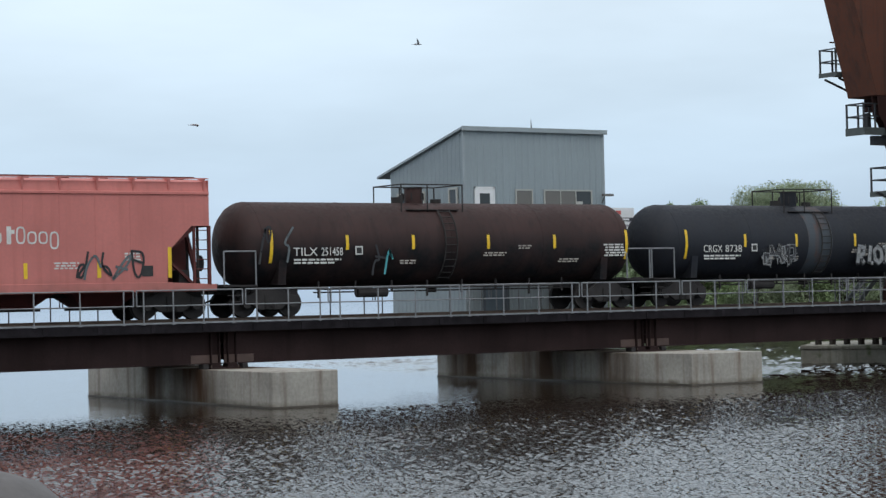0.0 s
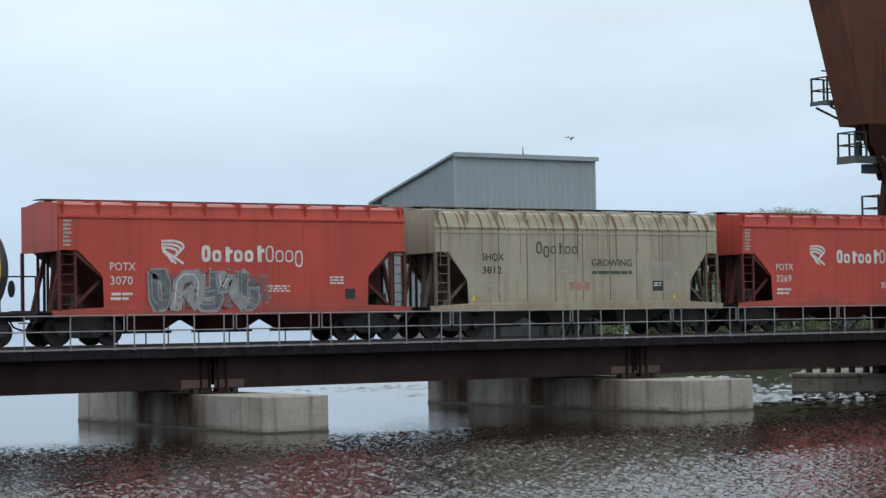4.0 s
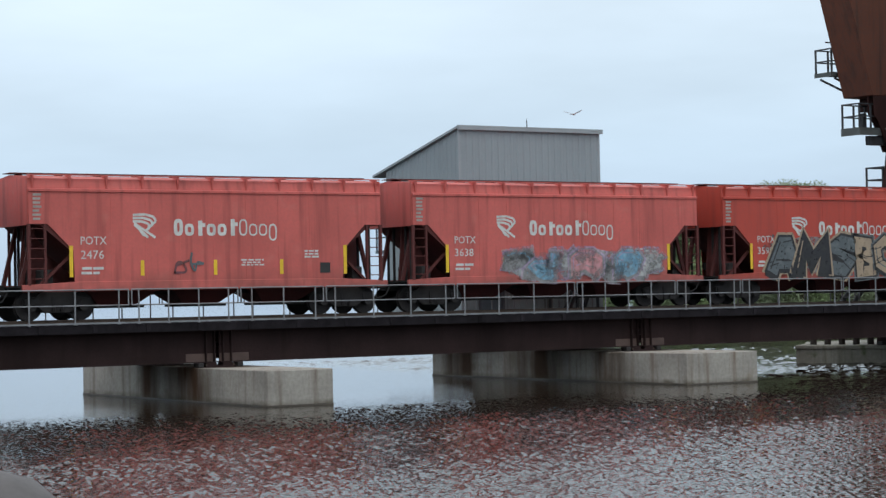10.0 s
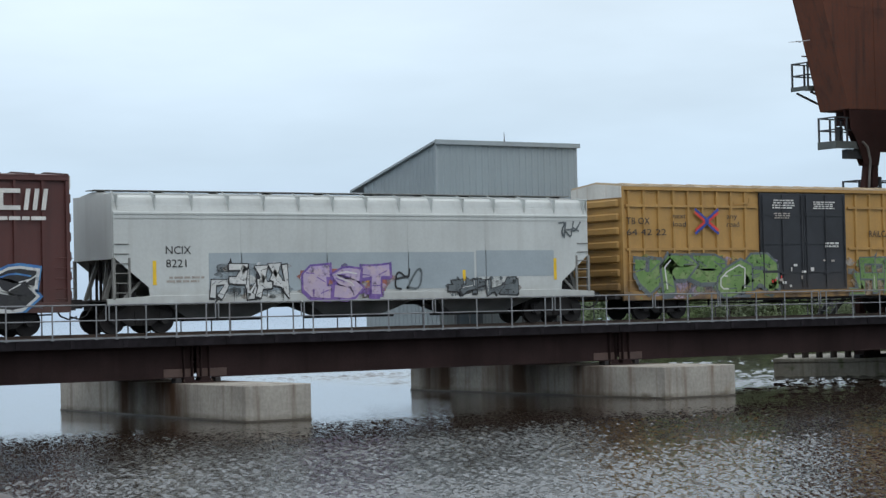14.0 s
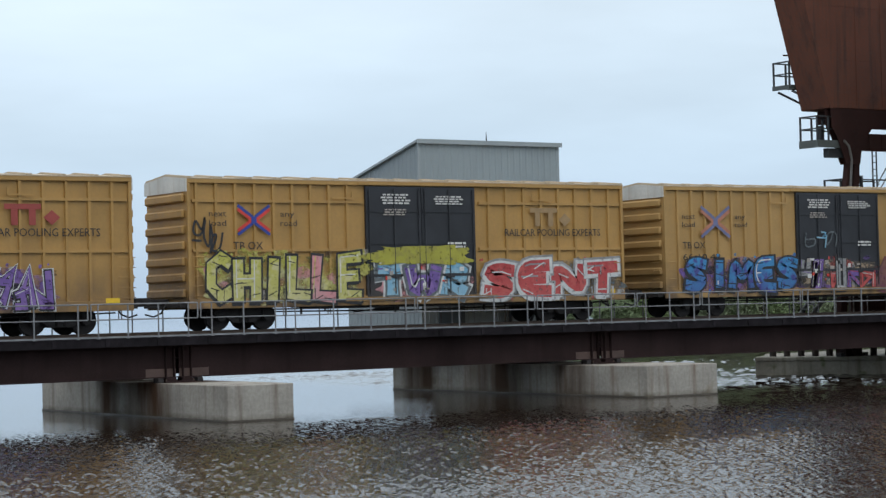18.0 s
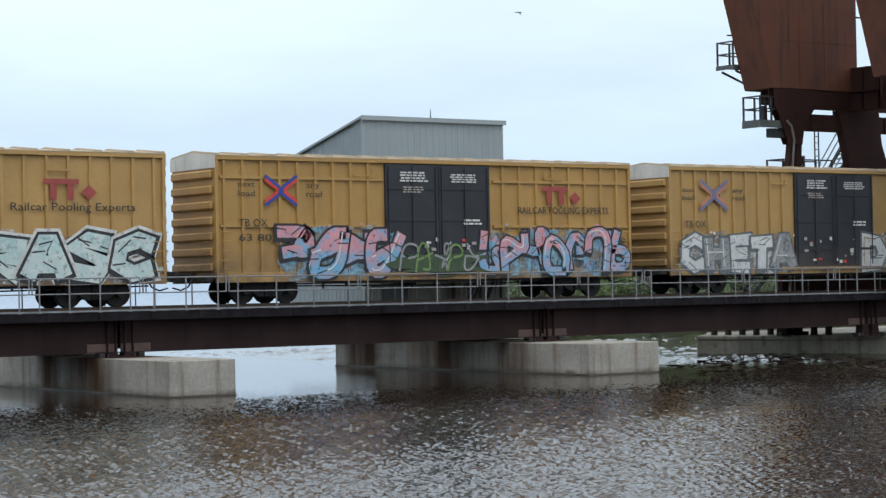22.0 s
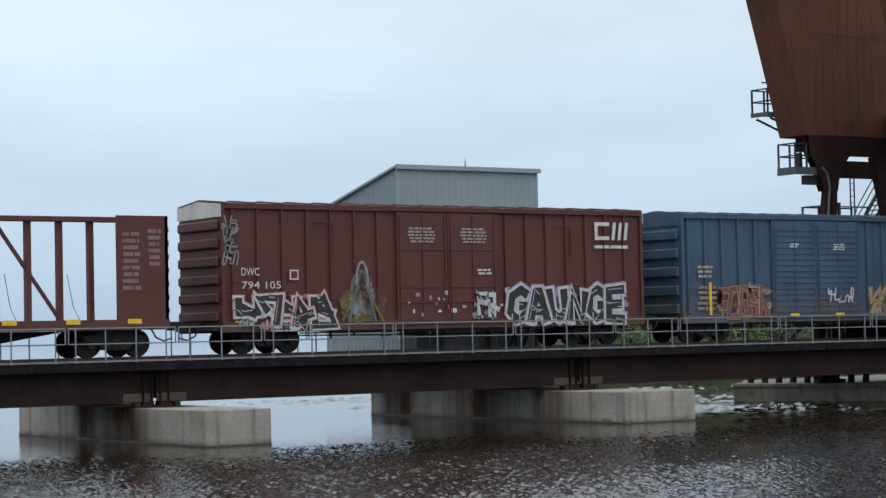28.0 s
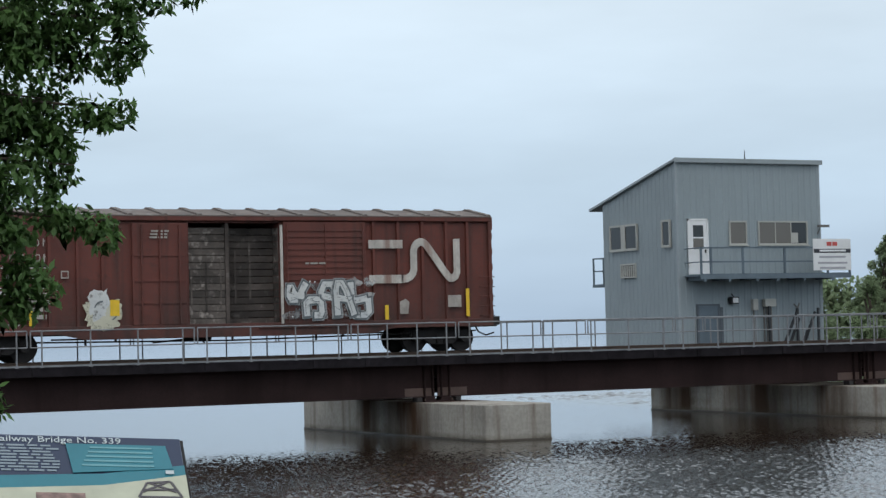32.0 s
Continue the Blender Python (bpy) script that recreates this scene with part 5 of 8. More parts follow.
    part("brake_rod", Geo().rod((3.6, -0.6, 0.5), (length - 3.6, -0.6, 0.5), 0.03, 6).rod((5.2, 0.7, 0.56), (length - 5, 0.7, 0.56), 0.025, 6), M_under, root)
    part("air_tank", Geo().rod((length * 0.42, -0.85, 0.48), (length * 0.42 + 0.9, -0.85, 0.48), 0.13, 12), M_under, root, smooth=True)
    for k in range(11):
        x = length * 0.24 + k * length * 0.052
        part("hanger", Geo().box(x - 0.03, x + 0.03, -1.3, -1.24, 0.30 + 0.09 * (k % 4), sill - 0.1), M_under, root)
    part("train_pipe", Geo().tube([(0.4, -1.0, 0.5), (3.4, -1.0, 0.42), (length * 0.5, -1.05, 0.36), (length - 3.4, -1.0, 0.44), (length - 0.4, -1.0, 0.5)], 0.03), M_under, root, "black brake pipe")
    part("brake_lever", Geo().bar((length * 0.36, -1.1, 0.34), (length * 0.36 + 1.4, -1.1, 0.46), 0.05), M_under, root)
    running_gear(root, length, inset)
    return root


M_yel = mat("yellow_car_paint", (0.425, 0.250, 0.078), 0.55, 0, 0.12, 0.6, 0.08, 10, streak=(0.33, 0.19, 0.07), amount=0.55, low=((0.125, 0.082, 0.052), 0.6, 2.1), per=0.06)
M_yel2 = mat("faded_yellow_paint", (0.44, 0.27, 0.097), 0.6, 0, 0.12, 0.6, 0.08, 10, streak=(0.40, 0.25, 0.10), amount=0.4, low=((0.14, 0.092, 0.055), 0.6, 2.1), per=0.06)
M_bdoor = mat("black_door_paint", (0.022, 0.024, 0.03), 0.5, 0, 0.25, 1.0, 0.08, 12, low=((0.06, 0.05, 0.045), 0.7, 1.8))
M_logored = mat("logo_red", (0.32, 0.06, 0.05), 0.55, 0, 0.15, 2)
M_emblue = mat("emblem_blue", (0.035, 0.06, 0.30), 0.55, 0, 0.15, 2)
M_emred = mat("emblem_red", (0.62, 0.055, 0.04), 0.55, 0, 0.15, 2)
M_emblue2 = mat("faded_emblem_blue", (0.16, 0.17, 0.30), 0.6, 0, 0.15, 2)
M_emred2 = mat("faded_emblem_red", (0.45, 0.19, 0.12), 0.6, 0, 0.15, 2)
M_brown = mat("dark_brown_car_paint", (0.088, 0.030, 0.027), 0.55, 0, 0.15, 0.6, 0.08, 10, streak=(0.05, 0.02, 0.02), amount=0.4, low=((0.07, 0.045, 0.038), 0.7, 1.4))
M_brown2 = mat("oxide_red_car_paint", (0.108, 0.030, 0.026), 0.6, 0, 0.15, 0.6, 0.08, 10, streak=(0.07, 0.025, 0.02), amount=0.4, low=((0.10, 0.05, 0.04), 0.7, 1.4))
M_rbrown = mat("rusty_red_car_paint", (0.130, 0.036, 0.026), 0.65, 0, 0.25, 0.7, 0.1, 10, streak=(0.06, 0.024, 0.018), amount=0.85, second=(0.085, 0.03, 0.022), spread=0.40, low=((0.055, 0.027, 0.022), 0.7, 2.4))
M_blue = mat("faded_blue_car_paint", (0.050, 0.100, 0.165), 0.6, 0, 0.2, 0.6, 0.08, 10, streak=(0.035, 0.05, 0.065), amount=0.75, second=(0.10, 0.065, 0.05), spread=0.36, soft=0.2, low=((0.12, 0.085, 0.065), 0.7, 2.0))


def emblem(root, x, z, size, a, b):
    """Two crossed arcs, each drawn as three straight bands."""
    y = -SIDE - 0.036

    def band(x0, z0, x1, z1, w, yy, geo):
        d = Vector((x1 - x0, z1 - z0)).normalized()
        s = Vector((-d.y, d.x)) * w / 2
        geo.add([(x0 + s.x, yy, z0 + s.y), (x0 - s.x, yy, z0 - s.y), (x1 - s.x, yy, z1 - s.y), (x1 + s.x, yy, z1 + s.y)], [(0, 1, 2, 3)])
    w, zz = size * 0.17, size * 0.70
    qa, qb = Geo(), Geo()
    for sx in (1, -1):
        for sg_ in (1, -1):
            lift = y - 0.002 * (2 + sx + sg_ * 0.5)
            for o, geo in ((0.5, qa), (-0.5, qb)):
                dz = o * w * 1.25 * sg_ * sx
                band(x + sx * size, z + sg_ * zz + dz * sx, x + sx * size * 0.08, z + sg_ * zz * 0.10 + dz * sx, w, lift, geo)
    e = part("emblem", qa, a, root, "crossed-band emblem")
    part("emblem_arm", qb, b, e)
    part("emblem_core", Geo().box(x - size * 0.16, x + size * 0.16, y - 0.012, y - 0.009, z - size * 0.2, z + size * 0.2), a, e)


def bar_logo(root, x0, x1, z0, z1, material):
    """The pooling company's mark as plain bars."""
    w, h, y = x1 - x0, z1 - z0, -SIDE - 0.03
    q = Geo().box(x0, x0 + w * 0.66, y, y + 0.004, z1 - h * 0.26, z1).box(x0 + w * 0.12, x0 + w * 0.24, y, y + 0.004, z0, z1 - h * 0.27)
    q.box(x0 + w * 0.44, x0 + w * 0.56, y, y + 0.004, z0, z1 - h * 0.27)
    q.add([(x0 + w * a, y, z0 + h * b) for a, b in ((0.70, 0.36), (0.85, 0.0), (1.0, 0.36), (0.85, 0.72))], [(0, 1, 2, 3)])
    part("logo_mark", q, material, root)


def door_clutter(root, x0, x1, seed, top=2.0):
    """Stickers, lock plates and stencils low on the doors."""
    rnd = random.Random(seed)
    for k in range(15):
        x, z = rnd.uniform(x0 + 0.2, x1 - 0.5), rnd.uniform(0.95, top)
        w, h = rnd.uniform(0.06, 0.24), rnd.uniform(0.05, 0.17)
        part("sticker", Geo().box(x, x + w, -SIDE - 0.066, -SIDE - 0.062, z, z + h), (M_mark, M_markdim, M_markdim, M_mark, M_emred)[k % 5], root)


GRID_L = [0.35 + 0.74 * k for k in range(9)]
GRID_R = [12.35 + 0.80 * k for k in range(8)]


def pool_car(number, label, grid=True, faded=False, word="RAILCAR POOLING EXPERTS", marks=(0.33, 3.72, 3.27), emb=(5.0, 3.5, 0.55), black_logo=False, seed=1, logo=None):
    posts = GRID_L + GRID_R if grid else [0.72 + 0.70 * k for k in range(9)] + [12.77 + 0.78 * k for k in range(8)]
    bars = [(0.2, 6.9, z) for z in (4.2, 2.52)] + [(11.9, 18.5, z) for z in (4.2, 2.52)] if grid else ()
    p = M_yel2 if faded else M_yel
    root = box_car("box_car", label, 18.65, p, M_bdoor, posts, 7.0, 11.72, bars=bars, roof=M_rooftan, end_white=M_endwhite, inset=2.35)
    reflectors(root, [(17.9, 0.82, 0.98)], w=0.5)
    em = (M_emblue2, M_emred2) if faded else (M_emblue, M_emred)
    emblem(root, emb[0], emb[1], emb[2], *em)
    e = emb[0]
    stencil(root, "next", e - 1.7, e - 1.05, emb[1] + 0.12, emb[1] + 0.32, M_markblack)
    stencil(root, "load", e - 1.7, e - 1.05, emb[1] - 0.2, emb[1], M_markblack)
    stencil(root, "any", e + 1.05, e + 1.6, emb[1] + 0.12, emb[1] + 0.32, M_markblack)
    stencil(root, "road", e + 1.05, e + 1.7, emb[1] - 0.2, emb[1], M_markblack)
    stencil(root, "TB OX", marks[0], marks[0] + 1.15, marks[1], marks[1] + 0.26, M_markblack)
    stencil(root, number, marks[0], marks[0] + 1.95, marks[2], marks[2] + 0.24, M_markblack)
    if black_logo:
        part("logo_panel", Geo().box(14.9, 17.3, -SIDE - 0.03, -SIDE - 0.024, 3.6, 4.25), M_markblack, root)
        word_blocks(root, 15.1, 17.15, 3.72, 4.12, [(1, 0), (1, 0), (1, 0)], M_mark, y=-SIDE - 0.036)
        stencil(root, "Railcar Pooling", 14.5, 17.75, 3.2, 3.42, M_markblack)
        stencil(root, "Experts", 15.3, 17.0, 2.76, 3.0, M_markblack)
        text_bars(root, 15.4, 16.9, 2.36, 2.6, 1, M_markblack)
    else:
        bar_logo(root, 14.2, 16.1, 3.36, 4.04, logo or M_logored)
        stencil(root, word, 13.05, 17.5, 3.0, 3.26, M_markblack)
    text_bars(root, 7.6, 8.9, 4.12, 4.52, 4, M_mark, y=-SIDE - 0.066, seed=seed)
    text_bars(root, 7.7, 8.7, 3.72, 3.98, 3, M_markdim, y=-SIDE - 0.066, seed=seed + 5)
    text_bars(root, 9.85, 11.2, 4.12, 4.46, 4, M_mark, y=-SIDE - 0.066, seed=seed + 1)
    text_bars(root, 10.4, 11.3, 2.55, 2.8, 2, M_mark, y=-SIDE - 0.066, seed=seed + 3)
    door_clutter(root, 7.2, 11.5, seed)
    part("lift_hook", Geo().box(14.3, 15.2, -SIDE - 0.05, -SIDE - 0.02, 4.3, 4.36).box(14.3, 14.38, -SIDE - 0.05, -SIDE - 0.02, 4.36, 4.56), p, root)
    part("lift_hook", Geo().box(5.6, 6.5, -SIDE - 0.05, -SIDE - 0.02, 4.3, 4.36).box(6.42, 6.5, -SIDE - 0.05, -SIDE - 0.02, 4.36, 4.56), p, root)
    return root


def national_car(number, body, label, seed):
    posts = [0.45 + 0.98 * k for k in range(7)] + [12.0 + 0.95 * k for k in range(7)]
    root = box_car("box_car", label, 18.6, body, body, posts, 7.1, 11.55, end_white=M_endwhite, door_bars=(1.55, 2.1, 3.45), ends=6, inset=2.1)
    q, y = Geo(), -SIDE - 0.034  # the railway's mark as two plain open blocks
    q.box(16.2, 16.92, y, y + 0.004, 3.84, 3.98).box(16.2, 16.92, y, y + 0.004, 4.38, 4.52).box(16.2, 16.35, y, y + 0.004, 3.981, 4.379)
    for k in range(3):
        a = 17.02 + 0.3 * k
        q.add([(a, y, 3.84), (a + 0.15, y, 3.84), (a + 0.25, y, 4.52), (a + 0.10, y, 4.52)], [(0, 1, 2, 3)])
    part("logo_mark", q, M_mark, root)
    text_bars(root, 16.2, 17.85, 3.48, 3.68, 1, M_mark, seed=seed)
    stencil(root, "DWC", 0.75, 1.45, 2.5, 2.77, M_mark)
    stencil(root, number, 0.76, 2.3, 2.05, 2.30, M_mark)
    for a in (7.55, 9.86):
        text_bars(root, a, a + 1.25, 3.66, 4.25, 5, M_markdim, y=-SIDE - 0.066, seed=seed + 2)
    text_bars(root, 10.6, 11.3, 2.5, 2.75, 2, M_mark, y=-SIDE - 0.066, seed=seed + 4)
    door_clutter(root, 7.3, 11.3, seed, 1.9)
    part("stencil_box", Geo().box(2.65, 3.0, -SIDE - 0.02, -SIDE - 0.012, 2.35, 2.7), M_mark, root)
    part("stencil_core", Geo().box(2.70, 2.95, -SIDE - 0.026, -SIDE - 0.021, 2.40, 2.65), body, root)
    reflectors(root, [(17.35, 0.9, 1.9), (9.4, 0.95, 1.45), (0.55, 0.9, 1.6)])
    for x in (3.6, 14.2):
        part("lift_hook", Geo().box(x, x + 0.9, -SIDE - 0.05, -SIDE - 0.02, 4.35, 4.4).box(x + 0.82, x + 0.9, -SIDE - 0.05, -SIDE - 0.02, 3.2, 4.35), body, root)
    return root


# ---------------------------------------------------------------- covered hoppers
def hopper(label, length, paint, dark, top=4.42, band=3.92, style="flat", chutes=3, hatch=None, cut=(0.64, 1.5, 2.9, 2.05), group="covered hoppers", brackets=True, rib_n=8, runs=None):
    """style flat: straight side sheets with a top band; round: sides that bow in under the roof."""
    root = thing("hopper_car", label, "hopper car", group)
    s, L, sill = SIDE, length, 0.98
    c0, c1, zc0, zc1 = cut
    out = [(0, band), (0, zc0), (c0, zc0), (c1, zc1), (c1 + 0.04, sill), (L - c1 - 0.04, sill), (L - c1, zc1), (L - c0, zc0), (L, zc0), (L, band)]
    inner = [(0.06, band), (0.06, zc0 + 0.02), (0.35, zc0 + 0.02), (c1 + 1.25, sill), (L - c1 - 1.25, sill), (L - 0.35, zc0 + 0.02), (L - 0.06, zc0 + 0.02), (L - 0.06, band)]
    # dark puts the recess shade of hold, posts and rungs into their colour
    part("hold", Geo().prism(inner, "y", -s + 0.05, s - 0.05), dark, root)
    for sg_ in (-1, 1):
        a, b = (-s, -s + 0.03) if sg_ < 0 else (s - 0.03, s)
        part("side_sheet", Geo().prism(out, "y", a, b), paint, root)
    # upper band and roof
    if style == "flat":
        sec = [(-s, band), (-s - 0.05, band + 0.02), (-s - 0.05, band + 0.09), (-s + 0.04, band + 0.12), (-s + 0.10, top - 0.06), (-s + 0.45, top + 0.02), (0, top + 0.12),
               (s - 0.45, top + 0.02), (s - 0.10, top - 0.06), (s - 0.04, band + 0.12), (s + 0.05, band + 0.09), (s + 0.05, band + 0.02), (s, band)]
    else:
        sec = [(-s, band - 0.0), (-s - 0.03, band + 0.01), (-s - 0.03, band + 0.07), (-s + 0.02, band + 0.1), (-s + 0.10, band + 0.30), (-s + 0.28, top - 0.12), (-s + 0.6, top + 0.02), (0, top + 0.12),
               (s - 0.6, top + 0.02), (s - 0.28, top - 0.12), (s - 0.10, band + 0.30), (s - 0.02, band + 0.1), (s + 0.03, band + 0.07), (s + 0.03, band + 0.01), (s, band)]
    part("roof", Geo().prism(sec, "x", 0, L), paint, root, smooth=False)
    rb = part("running_board", Geo().box(-0.1, L + 0.1, -0.35, 0.35, top + 0.16, top + 0.185), dark, root, "steel roof walkway")
    for k in range(10):
        x = 0.3 + (L - 0.6) * k / 9
        part("walkway_stand", Geo().box(x - 0.03, x + 0.03, -0.3, 0.3, top + 0.05, top + 0.158), dark, rb)
    for k in range(hatch or 0):
        x = L * (k + 0.5) / hatch
        part("hatch", Geo().rod((x, -0.75, top + 0.06), (x, -0.75, top + 0.17), 0.3, 14), paint, root)
    if brackets:
        n = max(8, int(L / 1.3))
        zb, zt = (band + 0.12, top - 0.02) if style == "flat" else (band + 0.14, top - 0.10)
        br = Geo().prism([(-s + 0.03, zb), (-s - 0.035, zt), (-s - 0.035, zt + 0.05), (-s + 0.5, top + 0.10), (-s + 0.2, zt - 0.02)], "x", -0.03 if style == "flat" else -0.014, 0.03 if style == "flat" else 0.014).mesh("eave_bracket", paint)
        for k in range(n + 1):
            part("eave_bracket", br, None, root, at=(0.15 + (L - 0.3) * k / n, 0, 0))
        part("eave_rail", Geo().box(0, L, -s - 0.045, -s + 0.03, zt + 0.051, zt + 0.085), paint, root)
    if runs:  # rust washed down from the roof brackets
        rnd = random.Random(int(L * 10))
        sect = [(-s + 0.5, top - 0.02), (-s + 0.28, top - 0.12), (-s + 0.10, band + 0.30), (-s + 0.02, band + 0.1), (-s - 0.03, band + 0.07), (-s - 0.03, band + 0.01), (-s, band)]
        for k in range(int(L / 0.42)):
            x, w = 0.2 + 0.42 * k + rnd.uniform(-0.2, 0.2), rnd.choice((0.015, 0.02, 0.03, 0.045, 0.08))
            if min(x, L - x) < 1.6:
                w *= 1.8
            foot = sect + [(-s, band - rnd.choice((0.05, 0.2, 0.5, 1.1)) * rnd.uniform(0.5, 1.0))]
            if foot[-1][1] < band - 0.12 and rnd.random() < 0.6:
                foot = foot + [(-s, foot[-1][1] - 0.5)]
            vs = []
            for j, (yy, zz) in enumerate(foot):
                ww = w * (1.0 - 0.85 * j / (len(foot) - 1)) + 0.006
                vs += [(x - ww, yy - 0.007, zz), (x + ww, yy - 0.007, zz)]
            part("rust_run", Geo().add(vs, [(2 * j, 2 * j + 1, 2 * j + 3, 2 * j + 2) for j in range(len(foot) - 1)]), runs, root)
    for k in range(1, rib_n):
        x = c1 + 0.1 + (L - 2 * c1 - 0.2) * k / rib_n
        part("seam", Geo().box(x - 0.014, x + 0.014, -s - 0.008, -s - 0.001, sill + 0.1, band - 0.02), dark if runs else paint, root)
    # sill, end platforms, ladders, struts
    part("side_sill", Geo().prism([(-0.25, 0.74), (L + 0.25, 0.74), (L + 0.25, 0.96), (L - c1 - 0.2, 1.05), (c1 + 0.2, 1.05), (-0.25, 0.96)], "y", -s - 0.03, -s + 0.06), paint, root, bevel=0.01)
    part("far_sill", Geo().box(-0.25, L + 0.25, s - 0.06, s + 0.03, 0.74, 0.98), paint, root)
    part("centre_sill", Geo().box(-0.25, L + 0.25, -0.32, 0.32, 0.60, 0.93), M_under, root)
    for x, e in ((0.0, 1), (L, -1)):
        part("end_wall", Geo().box(min(x - e * 0.03, x - e * 0.004), max(x - e * 0.03, x - e * 0.004), -s + 0.04, s - 0.04, zc0 - 0.03, top), paint, root)
        part("end_platform", Geo().box(min(x - e * 0.3, x + e * 0.5), max(x - e * 0.3, x + e * 0.5), -s + 0.07, s - 0.07, 0.88, 0.93), M_under, root)
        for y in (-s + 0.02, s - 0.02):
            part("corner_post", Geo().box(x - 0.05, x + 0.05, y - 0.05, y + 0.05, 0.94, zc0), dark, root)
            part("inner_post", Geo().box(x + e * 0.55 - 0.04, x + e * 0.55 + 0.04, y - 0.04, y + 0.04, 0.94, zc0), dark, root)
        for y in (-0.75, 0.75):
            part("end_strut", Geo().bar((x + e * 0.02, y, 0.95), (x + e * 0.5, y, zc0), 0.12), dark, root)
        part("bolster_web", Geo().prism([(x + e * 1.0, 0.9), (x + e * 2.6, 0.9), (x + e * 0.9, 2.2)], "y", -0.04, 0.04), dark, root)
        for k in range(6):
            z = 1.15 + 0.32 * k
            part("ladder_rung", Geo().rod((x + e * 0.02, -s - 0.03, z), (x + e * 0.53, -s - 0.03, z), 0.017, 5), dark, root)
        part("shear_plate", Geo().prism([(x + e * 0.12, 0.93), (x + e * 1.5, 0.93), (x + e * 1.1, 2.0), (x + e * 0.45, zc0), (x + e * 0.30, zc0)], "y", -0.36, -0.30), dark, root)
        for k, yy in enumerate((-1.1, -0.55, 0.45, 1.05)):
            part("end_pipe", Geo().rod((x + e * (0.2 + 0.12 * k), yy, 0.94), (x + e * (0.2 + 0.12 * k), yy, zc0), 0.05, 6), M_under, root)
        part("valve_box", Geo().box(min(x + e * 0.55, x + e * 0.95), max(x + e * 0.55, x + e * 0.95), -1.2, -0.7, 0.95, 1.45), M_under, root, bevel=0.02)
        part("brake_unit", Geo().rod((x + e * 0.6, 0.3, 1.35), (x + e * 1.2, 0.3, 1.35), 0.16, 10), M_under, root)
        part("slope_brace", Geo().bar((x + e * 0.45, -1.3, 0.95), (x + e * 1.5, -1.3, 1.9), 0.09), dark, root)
    # outlet chutes
    span = (L - 2 * c1 - 0.9) / chutes
    for k in range(chutes):
        x0 = c1 + 0.45 + k * span
        xm = x0 + span / 2
        v = [(x0 + 0.03, -1.25, 0.95), (x0 + span - 0.03, -1.25, 0.95), (x0 + span - 0.03, 1.25, 0.95), (x0 + 0.03, 1.25, 0.95),
             (xm - span * 0.22, -0.5, 0.28), (xm + span * 0.22, -0.5, 0.28), (xm + span * 0.22, 0.5, 0.28), (xm - span * 0.22, 0.5, 0.28)]
        ch = part("chute", Geo().add(v, [(0, 1, 2, 3), (7, 6, 5, 4), (0, 4, 5, 1), (1, 5, 6, 2), (2, 6, 7, 3), (3, 7, 4, 0)]), dark, root, "dark outlet chute")
        part("outlet_gate", Geo().box(xm - span * 0.26, xm + span * 0.3, -0.62, 0.62, 0.18, 0.277), M_under, ch)
    running_gear(root, L, 1.15)
    return root


M_red = mat("bright_red_hopper_paint", (0.475, 0.062, 0.040), 0.5, 0, 0.10, 0.5, 0.05, 10, streak=(0.28, 0.045, 0.034), amount=0.65, low=((0.20, 0.06, 0.045), 0.7, 1.5))
M_red2 = mat("faded_red_hopper_paint", (0.60, 0.130, 0.112), 0.6, 0, 0.12, 0.5, 0.05, 10, streak=(0.26, 0.055, 0.045), amount=0.7, second=(0.62, 0.19, 0.16), spread=0.42, soft=0.25, low=((0.24, 0.075, 0.06), 0.7, 1.5), per=0.05)
M_pink = mat("chalky_pink_hopper_paint", (0.55, 0.185, 0.165), 0.7, 0, 0.10, 0.5, 0.05, 10, streak=(0.42, 0.13, 0.11), amount=0.5, low=((0.3, 0.12, 0.10), 0.7, 1.3))
# Red with the shade of the end bays painted in, besides grime.
M_reddk = mat("shaded_grimy_red_paint", (0.10, 0.022, 0.020), 0.75, 0, 0.25, 1.0)
M_beige = mat("beige_hopper_paint", (0.355, 0.325, 0.25), 0.6, 0, 0.12, 0.5, 0.05, 10, streak=(0.22, 0.165, 0.10), amount=0.6, low=((0.26, 0.19, 0.11), 0.7, 1.5))
M_run = worn(mat("rust_wash", (0.20, 0.105, 0.05), 0.75, 0, 0.3, 2.0), 4.0, 0.46, 0.74, 0.9)
M_rundk = worn(mat("dark_rust_wash", (0.13, 0.06, 0.028), 0.75, 0, 0.3, 2.0), 3.0, 0.50, 0.76, 0.9)
# Beige darkened likewise: end-bay shade in the colour, plus grime.
M_beigedk = mat("shaded_grimy_beige_paint", (0.13, 0.105, 0.08), 0.75, 0, 0.25, 1.0)
M_mq = mat("rust_stained_grey_paint", (0.29, 0.285, 0.24), 0.65, 0, 0.14, 0.5, 0.05, 10, streak=(0.15, 0.075, 0.04), amount=0.5, second=(0.18, 0.13, 0.09), spread=0.30)
M_mqroof = mat("rusted_cream_roof", (0.38, 0.33, 0.24), 0.7, 0, 0.25, 0.35, 0.1, 8, second=(0.10, 0.043, 0.022), spread=0.66, soft=0.26, streak=(0.16, 0.075, 0.035), amount=0.7)
M_nc = mat("pale_grey_hopper_paint", (0.52, 0.55, 0.545), 0.5, 0, 0.08, 0.5, 0.04, 10, streak=(0.40, 0.41, 0.40), amount=0.4, low=((0.36, 0.36, 0.34), 0.7, 1.4))
# Grey darkened likewise: end-bay shade in the colour, plus grime.
M_ncdk = mat("shaded_grimy_grey_paint", (0.20, 0.20, 0.19), 0.75, 0, 0.25, 1.0)
